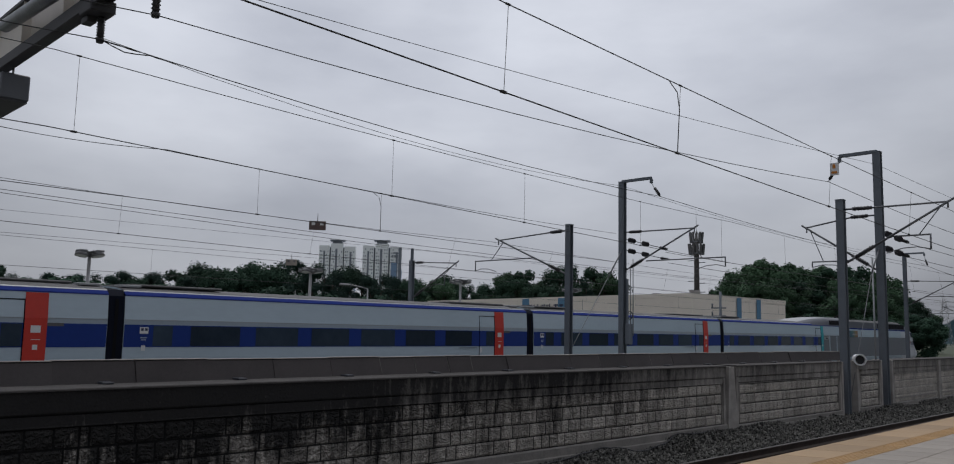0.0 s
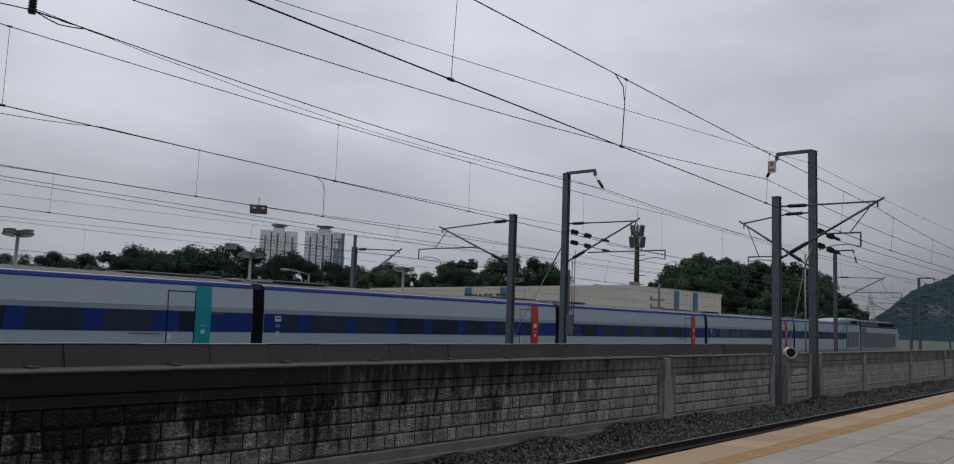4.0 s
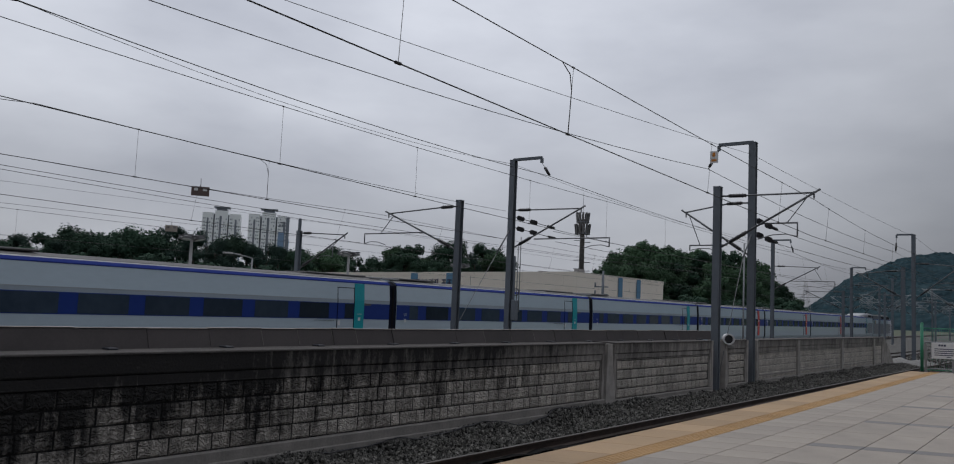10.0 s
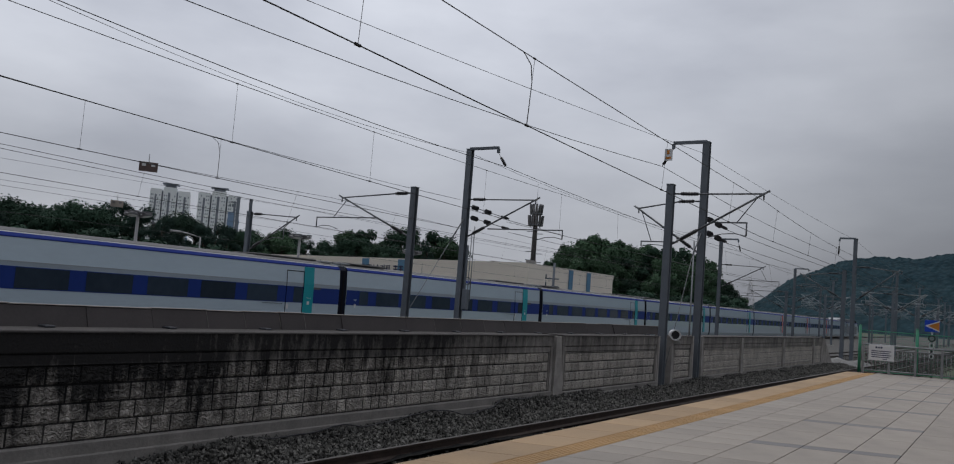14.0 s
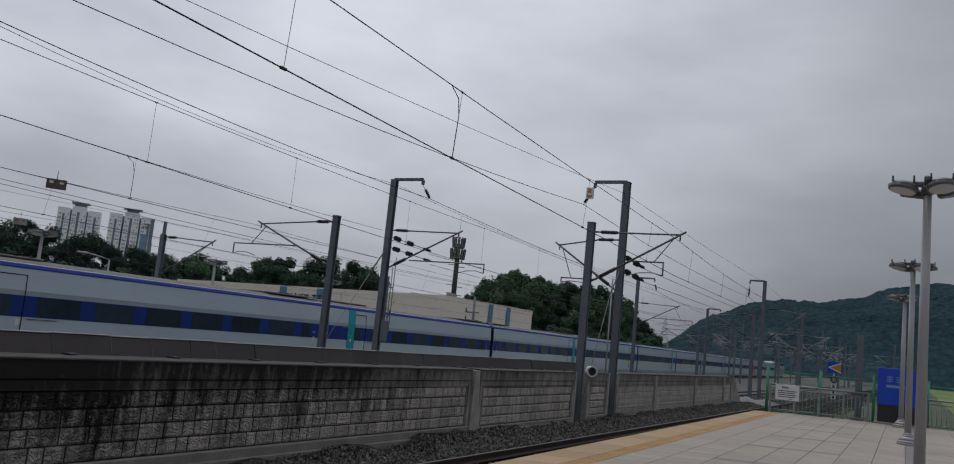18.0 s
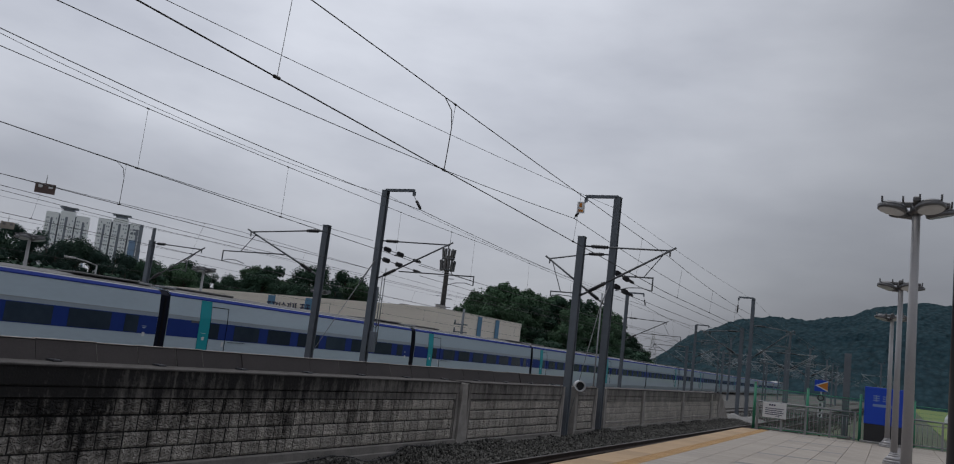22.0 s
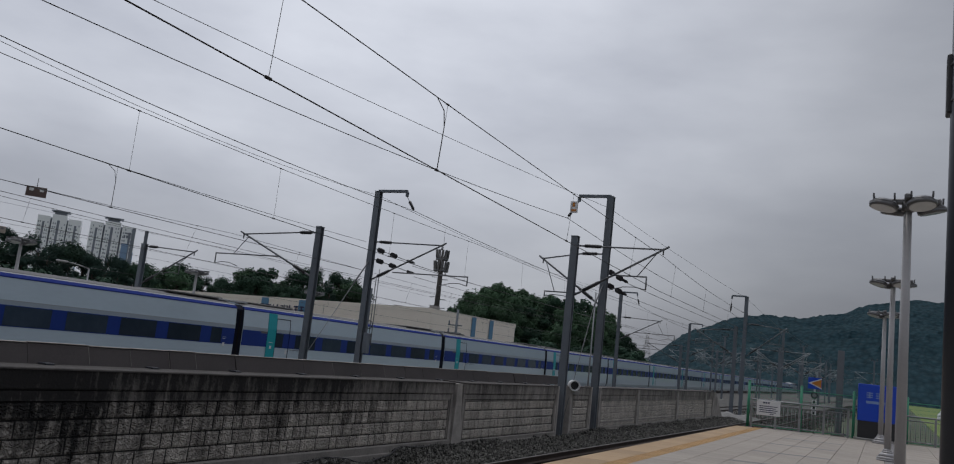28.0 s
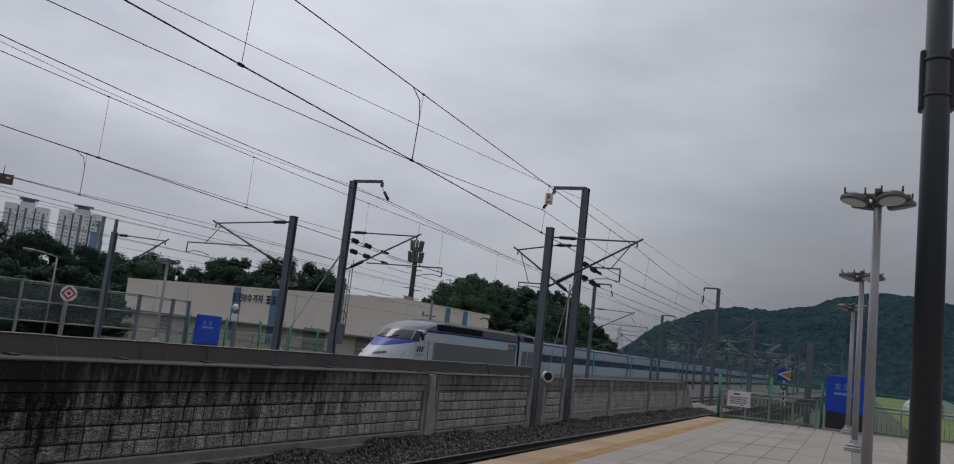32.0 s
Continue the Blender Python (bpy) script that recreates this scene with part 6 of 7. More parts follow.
def ridge(az):
    """Elevation of the skyline by bearing, in degrees."""
    pts = ((40, 0.2), (20, 0.2), (15.5, 0.9), (12.5, 3.08), (9.7, 4.25), (8.2, 4.53), (6.0, 4.55), (3.8, 4.95), (1.0, 5.9), (-0.8, 6.22), (-4.4, 5.8), (-12, 5.0), (-25, 5.5), (-45, 4.5), (-70, 2.0), (-100, 0.2))
    for (a0, e0), (a1, e1) in zip(pts[:-1], pts[1:]):
        if a1 <= az <= a0:
            u = (a0 - az) / (a0 - a1)
            u = u * u * (3 - 2 * u) * 0.5 + u * 0.5
            return e0 + (e1 - e0) * u
    return 0.1


def build_hill():
    vs, fs = [], []
    na, nr = 420, 60
    for i in range(na):
        az = 24 - i * 0.19
        for j in range(nr):
            u = j / (nr - 1)
            r = 420 + 520 * u
            x, y = polar(az, r)
            top = 898 * math.tan(radians(ridge(az))) + 1.0
            f = (u / 0.92) ** 0.85 if u < 0.92 else 1 - (u - 0.92) * 2
            z = top * f + 14 * noise.noise(Vector((x * 0.012, y * 0.012, 0))) * f * max(0, 1 - f) * 2
            crown = noise.voronoi(Vector((x * 0.11, y * 0.11, 0)))[0][0]
            z += (3.2 * (0.6 - crown) + 1.6 * noise.noise(Vector((x * 0.3, y * 0.3, 2)))) * min(1, u * 6)
            vs.append((x, y, GROUND - 0.5 + max(z, -0.3)))
    for i in range(na - 1):
        for j in range(nr - 1):
            k = i * nr + j
            fs.append((k, k + nr, k + nr + 1, k + 1))
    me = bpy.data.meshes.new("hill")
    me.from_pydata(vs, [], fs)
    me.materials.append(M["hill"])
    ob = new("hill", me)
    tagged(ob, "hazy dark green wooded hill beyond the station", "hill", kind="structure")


build_hill()

# ---- far lattice pylon ----
px_, py_ = polar(15.4, 320)
t = thing("pylon", "distant pale lattice transmission pylon above the trees", "pylon", (px_, py_, GROUND))
bm = nb()
ph = 320 * math.tan(radians(2.45)) + EYE - GROUND
for k in range(4):
    cx, cy = (1, 1, -1, -1)[k], (1, -1, -1, 1)[k]
    rod(bm, (cx * 2.0, cy * 2.0, 0), (cx * 0.35, cy * 0.35, ph), 0.1, 0.06, 4)
for j in range(9):
    z0, z1 = ph * j / 9, ph * (j + 1) / 9
    w0, w1 = 2.0 - 1.65 * j / 9, 2.0 - 1.65 * (j + 1) / 9
    for sx, sy, ex, ey in ((-1, -1, 1, -1), (1, -1, 1, 1), (1, 1, -1, 1), (-1, 1, -1, -1)):
        rod(bm, (sx * w0, sy * w0, z0), (ex * w1, ey * w1, z1), 0.04, n=4)
        rod(bm, (sx * w0, sy * w0, z0), (ex * w0, ey * w0, z0), 0.04, n=4)
part("tower", bm, M["lamp"], t)
for z in (ph * 0.72, ph * 0.9):
    bm = nb()
    rod(bm, (-3.2, 0, z), (3.2, 0, z), 0.1, n=5)
    part("crossarm", bm, M["lamp"], t)

# ---- greenhouses and far edge ----
for k in range(5):
    t = thing("greenhouse", "pale plastic-covered greenhouse tunnel in the field", "greenhouse", (9 + k * 7.5, 130 + k * 3, GROUND))
    bm = nb()
    poly = [(3.2 * math.cos(a * math.pi / 10), 2.6 * math.sin(a * math.pi / 10)) for a in range(11)]
    prism(bm, poly, "y", 0, 30)
    part("cover", bm, M["film"], t)
    bm = nb()
    box(bm, -0.8, 0.8, -0.06, -0.01, 0, 1.9)
    part("door", bm, M["concrete"], t)

# ---- train ----
TX, TY = TRACK_AT
HALF = 1.45
LT, LM, LP = 18.7, 21.85, 22.5


def skin(bm, x, y0, y1, z0, z1, mi=0, t=0.012):
    """A thin plate on both sides of a car at height z0 to z1."""
    for s in (-1, 1):
        box(bm, min(s * x, s * (x + t)), max(s * x, s * (x + t)), y0, y1, z0, z1, 0, mi)


def hull(bm, y0, y1, top=3.48):
    """The car's closed cross-section: skirts, flat sides, sloping upper sides and arched roof."""
    h = top - 3.48
    poly = [(-1.30, 0.35), (-HALF, 0.75), (-HALF, 2.50), (-1.40, 3.22 + h), (-1.22, 3.36 + h), (-0.7, 3.46 + h), (0, 3.50 + h)]
    poly = poly + [(-x, z) for x, z in poly[-2::-1]]
    prism(bm, poly, "y", y0, y1)


def slope_x(z):
    """Half width of the upper side at height z."""
    return HALF - (z - 2.5) / 0.72 * 0.05 if z > 2.5 else HALF


def upper_plate(bm, y0, y1, z0, z1, out=0.006, mi=0):
    """A plate that follows the inward-leaning upper side."""
    for s in (-1, 1):
        prism(bm, [(s * (slope_x(z0) + out), z0), (s * (slope_x(z1) + out), z1), (s * (slope_x(z1) - 0.02), z1), (s * (slope_x(z0) - 0.02), z0)], "y", y0, y1, mi)


def bogie(parent, y):
    bm = nb()
    box(bm, -1.05, 1.05, y - 1.9, y + 1.9, 0.35, 0.62, 0.03)
    for s in (-1, 1):
        box(bm, s * 1.05 - 0.09, s * 1.05 + 0.09, y - 2.0, y + 2.0, 0.3, 0.72, 0.03)
    b = part("bogie", bm, M["bogie"], parent)
    for dy in (-1.5, 1.5):
        for s in (-1, 1):
            bm = nb()
            rod(bm, (s * 0.68, y + dy, 0.46), (s * 0.82, y + dy, 0.46), 0.46, n=20)
            part("wheel", bm, M["bogie"], b)


def away(y):
    """Where a window edge lies: the row is set a little back from the door."""
    return 1.008 * y - 0.17


WINDOWS = ((-17.28, -16.68), (-16.1, -14.42), (-13.85, -12.22), (-11.67, -10.05), (-9.5, -7.88), (-7.33, -5.77), (-5.2, -3.66), (-2.78, -2.28))


def marks(car, y, first):
    """Small white pictogram plates and lettering bars beside the car's end."""
    for s in (-1, 1):
        x = s * (HALF + 0.022)
        if first:
            bm = nb()
            box(bm, min(x, x + s * 0.004), max(x, x + s * 0.004), y - 0.13, y + 0.13, 2.11, 2.30)
            p = part("class_plate", bm, M["signwhite"], car, "white plate with dark pictogram")
            for dy in (-0.055, 0.06):
                bm = nb()
                box(bm, min(x + s * 0.005, x + s * 0.009), max(x + s * 0.005, x + s * 0.009), y + dy - 0.04, y + dy + 0.04, 2.19, 2.27)
                part("pictogram", bm, M["ink"], p)
        bm = nb()
        for k in range(2):
            box(bm, min(x, x + s * 0.004), max(x, x + s * 0.004), y - 0.1 + 0.02 * k, y + 0.1 - 0.02 * k, 1.98 - k * 0.06, 2.0 - k * 0.06)
        part("lettering", bm, M["car"], car)
        bm = nb()
        box(bm, min(x, x + s * 0.004), max(x, x + s * 0.004), y - 0.06, y + 0.06, 1.62, 1.77)
        part("number_plate", bm, M["signwhite"], car)


def coach(first, long_end=0):
    """A trailer coach from y = -length/2 to +length/2, door near its + end on both sides.
    long_end: extra equipment section beyond the door, for the coaches next to the power cars."""
    L = LM if long_end else LT
    lab = "silver-grey high-speed coach with blue window band and %s doors" % ("red" if first else "teal")
    car = thing("train_coach", lab, "train coach", (TX, 0, RAIL2), group="coaches of the train")
    y0, y1 = -L / 2 + 0.24, L / 2 - 0.24
    end = L / 2                      # junction on the door side
    dy = end if not long_end else end - 3.27  # where the seating part's own end would be
    bm = nb()
    hull(bm, y0, y1)
    part("body", bm, M["car"], car)
    bm = nb()
    prism(bm, [(-1.22, 3.375), (-0.7, 3.475), (0, 3.515), (0.7, 3.475), (1.22, 3.375), (1.25, 3.345), (-1.25, 3.345)], "y", y0 + 0.01, y1 - 0.01)
    part("roof", bm, M["carroof"], car, "soot-darkened grey roof")
    bm = nb()
    for s in (-1, 1):
        prism(bm, [(s * 1.412, 3.19), (s * 1.408, 3.225), (s * 1.285, 3.325), (s * 1.25, 3.30), (s * 1.36, 3.19)], "y", y0, y1)
    part("roof_stripe", bm, M["caredge"], car, "thin blue stripe below the roof")
    bm = nb()
    for s in (-1, 1):
        prism(bm, [(s * 1.287, 3.325), (s * 1.25, 3.357), (s * 1.22, 3.34), (s * 1.25, 3.31)], "y", y0, y1)
    part("roof_gutter", bm, M["carlow"], car, "pale gutter above the blue stripe")
    bm = nb()
    skin(bm, HALF - 0.002, y0 + 0.01, y1 - 0.01, 2.38, 2.5, 0, 0.004)
    part("waist_band", bm, M["carpaint"], car)
    bm = nb()
    skin(bm, HALF - 0.002, y0 + 0.02, y1 - 0.02, 2.50, 2.515, 0, 0.012)
    part("side_crease", bm, M["carlow"], car)
    bm = nb()
    skin(bm, HALF - 0.002, y0 + 0.01, (dy - 0.25 if not long_end else dy - 2.1), 1.72, 2.37, 0, 0.010)
    band = part("window_band", bm, M["carblue"], car, "deep blue window band")
    off = dy
    for a, b in WINDOWS:
        for s in (-1, 1):
            bm = nb()
            x = s * (HALF + 0.008)
            box(bm, min(x, x + s * 0.008), max(x, x + s * 0.008), off + away(a), off + away(b), 1.745, 2.345, 0.003)
            part("window", bm, M["carglass"], band, "dark flush window glass")
    # door: coloured strip and an outlined leaf
    door_mat = M["carred"] if first else M["carteal"]
    d0, d1 = off - (2.42 if not long_end else 2.33), off - 1.85
    for s in (-1, 1):
        bm = nb()
        x = s * (HALF + 0.009)
        box(bm, min(x, x + s * 0.016), max(x, x + s * 0.016), d0, d1, 0.8, 2.5, 0.004)
        prism(bm, [(s * (HALF + 0.025), 2.5), (s * (HALF - 0.027), 3.18), (s * (HALF - 0.07), 3.18), (s * (HALF - 0.02), 2.5)], "y", d0, d1)
        d = part("door_strip", bm, door_mat, car, "%s painted door surround" % ("bright red" if first else "teal"))
        bm = nb()
        x2 = s * (HALF + 0.027)
        box(bm, min(x2, x2 + s * 0.004), max(x2, x2 + s * 0.004), off - 2.19, off - 2.06, 1.66, 1.79)
        box(bm, min(x2, x2 + s * 0.004), max(x2, x2 + s * 0.004), off - 2.24, off - 2.0, 1.92, 1.935)
        if first:
            box(bm, min(x2, x2 + s * 0.004), max(x2, x2 + s * 0.004), off - 2.26, off - 2.01, 2.11, 2.30)
        part("door_marks", bm, M["signwhite"], d)
        bm = nb()
        xo = s * (HALF + 0.003)
        for a, b, z0, z1 in ((off - 3.40, off - 3.378, 0.8, 2.5), (d0 - 0.025, d0 - 0.004, 0.8, 3.0)):
            box(bm, min(xo, xo + s * 0.02), max(xo, xo + s * 0.02), a, b, z0, z1 if z1 < 2.6 else 2.5)
            prism(bm, [(s * (HALF + 0.016), 2.5), (s * (HALF - 0.024), 3.0), (s * (HALF - 0.06), 3.0), (s * (HALF - 0.02), 2.5)], "y", a, b)
        prism(bm, [(s * (HALF - 0.022), 2.97), (s * (HALF - 0.024), 3.0), (s * (HALF - 0.06), 3.0), (s * (HALF - 0.06), 2.97)], "y", off - 3.40, d0 - 0.004)
        part("door_leaf", bm, M["gangway"], car, "dark outline of the sliding door")
        bm = nb()
        xs = s * (HALF + 0.002)
        box(bm, min(xs, xs + s * 0.03), max(xs, xs + s * 0.03), off - 4.6, off - 3.55, 1.655, 1.668)
        part("step_edge", bm, M["gangway"], car)
        bm = nb()
        box(bm, min(xs, xs + s * 0.006), max(xs, xs + s * 0.006), off - 3.33, off - 3.21, 1.46, 1.66)
        part("number_plate", bm, M["signwhite"], car)
        if not long_end:
            bm = nb()
            box(bm, min(xs, xs + s * 0.012), max(xs, xs + s * 0.012), off - 1.84, off - 1.42, 2.29, 2.378)
            part("grab_strip", bm, M["carroof"], car)
    # dark ends and gangway bellows; the bellows bridge to the next car on the - side
    bm = nb()
    prism(bm, [(-1.30, 0.5), (-1.43, 0.8), (-1.43, 2.5), (-1.38, 3.18), (-1.18, 3.36), (0, 3.46), (1.18, 3.36), (1.38, 3.18), (1.43, 2.5), (1.43, 0.8), (1.30, 0.5)], "y", -L / 2 - 0.24, -L / 2 + 0.24)
    part("gangway", bm, M["gangway"], car, "dark rubber gangway between coaches")
    for s in (-1, 1):
        bm = nb()
        box(bm, min(s * 1.432, s * 1.442), max(s * 1.432, s * 1.442), -L / 2 - 0.05, -L / 2 + 0.05, 0.8, 3.1)
        part("gangway_fold", bm, M["louvre"], car)
        for e in (-0.9, 0.3):
            bm = nb()
            box(bm, s * 0.7 - 0.25, s * 0.7 + 0.25, -L / 2 + e, -L / 2 + e + 0.6, 3.46, 3.53, 0.01)
            part("roof_hatch", bm, M["carlow"], car, "pale roof hatch beside the gangway")
    bogie(car, -L / 2)
    for a, b, w in ((-L / 2 + 0.6, -L / 2 + 3.6, 0.9), (L / 2 - 4.4, L / 2 - 1.0, 0.7)):
        bm = nb()
        box(bm, -w, w, a, b, 3.49, 3.57, 0.03)
        part("roof_unit", bm, M["carroof"], car, "flat air-conditioning housing")
    marks(car, -L / 2 + 0.83, first)
    if long_end:
        fairing_coach(car, end)
    return car


def fairing_coach(car, end):
    """The raised roof fairing, louvres and equipment doors next to the power car."""
    secs = [(end - 0.14, 4.06, 1.34), (end - 4.2, 4.0, 1.33), (end - 6.2, 3.88, 1.28), (end - 7.9, 3.68, 1.15), (end - 9.0, 3.52, 0.9)]
    bm = nb()
    rings, caps = [], []
    for y, top, w in secs:
        pr = [(-1.405, 3.14), (-w - 0.04, 3.3 + (top - 3.5) * 0.4), (-w, top - 0.22), (-w * 0.8, top - 0.06), (-w * 0.4, top), (0, top + 0.01)]
        if top < 3.6:
            pr = [(-1.405, 3.14), (-1.36, 3.24), (-1.22, 3.37), (-0.9, 3.45), (-0.4, 3.51), (0, 3.525)]
        pr = pr + [(-x, z) for x, z in pr[-2::-1]]
        rings.append([bm.verts.new((x, y, z)) for x, z in pr])
        caps.append([(x, y, z + 0.015) for x, z in pr[3:8]])
    for a, b in zip(rings[:-1], rings[1:]):
        for k in range(len(a) - 1):
            bm.faces.new((a[k], a[k + 1], b[k + 1], b[k])).smooth = True
    bm.faces.new(rings[0])
    bmesh.ops.recalc_face_normals(bm, faces=bm.faces)
    f = part("roof_fairing", bm, M["fairing"], car, "raised dark grey roof fairing")
    bm = nb()
    cap = [[bm.verts.new(v) for v in row] for row in caps]
    for a, b in zip(cap[:-1], cap[1:]):
        for k in range(len(a) - 1):
            bm.faces.new((a[k], a[k + 1], b[k + 1], b[k])).smooth = True
    bmesh.ops.recalc_face_normals(bm, faces=bm.faces)
    part("roof_fairing", bm, M["carlow"], car, "pale grey top of the fairing")
    for s in (-1, 1):
        for k in range(3):
            bm = nb()
            y = end - 3.6 + k * 0.79
            prism(bm, [(s * 1.425, 3.36), (s * 1.375, 3.74), (s * 1.33, 3.74), (s * 1.36, 3.36)], "y", y, y + 0.76)
            part("louvre", bm, M["louvre"], f)
        for a, b in ((0.92, 2.17), (2.42, 3.7), (3.96, 5.03)):
            bm = nb()
            x = s * (HALF - 0.002)
            box(bm, min(x, x + s * 0.014), max(x, x + s * 0.014), end - b, end - a, 0.9, 2.43, 0.004)
            p = part("equipment_door", bm, M["carpanel"], car, "dark grey equipment door")
            x = s * (HALF + 0.013)
            bm = nb()
            box(bm, min(x, x + s * 0.005), max(x, x + s * 0.005), end - b, end - a, 2.41, 2.43)
            box(bm, min(x, x + s * 0.005), max(x, x + s * 0.005), end - a - 0.02, end - a, 0.9, 2.41)
            if a > 3.9:
                box(bm, min(x, x + s * 0.005), max(x, x + s * 0.005), end - b, end - a - 0.02, 2.12, 2.14)
            part("door_edge", bm, M["louvre"], p, "thin dark edge")
            if a > 3.9:
                bm = nb()
                box(bm, min(x, x + s * 0.004), max(x, x + s * 0.004), end - b + 0.01, end - a - 0.03, 2.145, 2.405)
                part("upper_flap", bm, M["carlow"], p, "pale upper flap")
                bm = nb()
                x = s * (HALF + 0.018)
                box(bm, min(x, x + s * 0.006), max(x, x + s * 0.006), end - 4.68, end - 4.28, 2.22, 2.31)
                part("grille", bm, M["louvre"], p)


def cab_livery(n0):
    """The cab's paint: silver, with windscreen, blue bonnet and dark fairing marked out along its length and height."""
    m = bpy.data.materials.new("cab_livery")
    m.use_nodes = True
    t = m.node_tree
    b = t.nodes["Principled BSDF"]
    tex = t.nodes.new("ShaderNodeTexCoord")
    sep = t.nodes.new("ShaderNodeSeparateXYZ")
    t.links.new(tex.outputs["Object"], sep.inputs["Vector"])

    def op(kind, *vals):
        n = t.nodes.new("ShaderNodeMath")
        n.operation = kind
        for k, v in enumerate(vals):
            if isinstance(v, (int, float)):
                n.inputs[k].default_value = v
            else:
                t.links.new(v, n.inputs[k])
        return n.outputs[0]

    d = op("SUBTRACT", sep.outputs["Y"], n0)
    z = sep.outputs["Z"]

    def above(v, w):
        return op("GREATER_THAN", v, w)

    def line(a, k, d0):
        """Height a at d0, climbing by k per metre."""
        return op("MULTIPLY_ADD", op("SUBTRACT", d, d0), k, a)

    def both(*ms):
        r = ms[0]
        for q in ms[1:]:
            r = op("MULTIPLY", r, q)
        return r

    low = line(1.84, 0.165, 1.45)
    hood = both(above(z, low), above(2.42, z), above(d, 0.8), above(4.62, d))
    rise = line(2.72, 0.72, 5.27)
    sweep = both(above(z, rise), above(op("ADD", rise, 0.17), z), above(d, 5.22), above(5.75, d), above(3.1, z))
    run = both(above(z, 2.99), above(3.1, z), above(d, 5.62))
    blue = op("MAXIMUM", op("MAXIMUM", hood, sweep), run)
    dark = both(above(d, 4.7), above(z, 3.1), above(line(3.33, 0.16, 5.25), z))
    top = op("MAXIMUM", both(above(z, line(3.33, 0.16, 5.25)), above(z, 3.0)), both(above(z, 3.0), above(4.7, d)))
    nz = t.nodes.new("ShaderNodeTexNoise")
    nz.inputs["Scale"].default_value, nz.inputs["Detail"].default_value = 1.2, 5
    t.links.new(tex.outputs["Object"], nz.inputs["Vector"])
    mix = t.nodes.new("ShaderNodeMixRGB")
    mix.inputs["Color1"].default_value, mix.inputs["Color2"].default_value = (0.56, 0.585, 0.62, 1), (0.47, 0.49, 0.52, 1)
    t.links.new(nz.outputs["Fac"], mix.inputs["Fac"])
    last = mix.outputs["Color"]
    for mask, col in ((top, (0.17, 0.175, 0.19)), (dark, (0.10, 0.108, 0.145)), (blue, (0.02, 0.045, 0.33))):
        n = t.nodes.new("ShaderNodeMixRGB")
        n.inputs["Color2"].default_value = (*col, 1)
        t.links.new(mask, n.inputs["Fac"])
        t.links.new(last, n.inputs["Color1"])
        last = n.outputs["Color"]
    t.links.new(last, b.inputs["Base Color"])
    b.inputs["Roughness"].default_value = 0.38
    return m


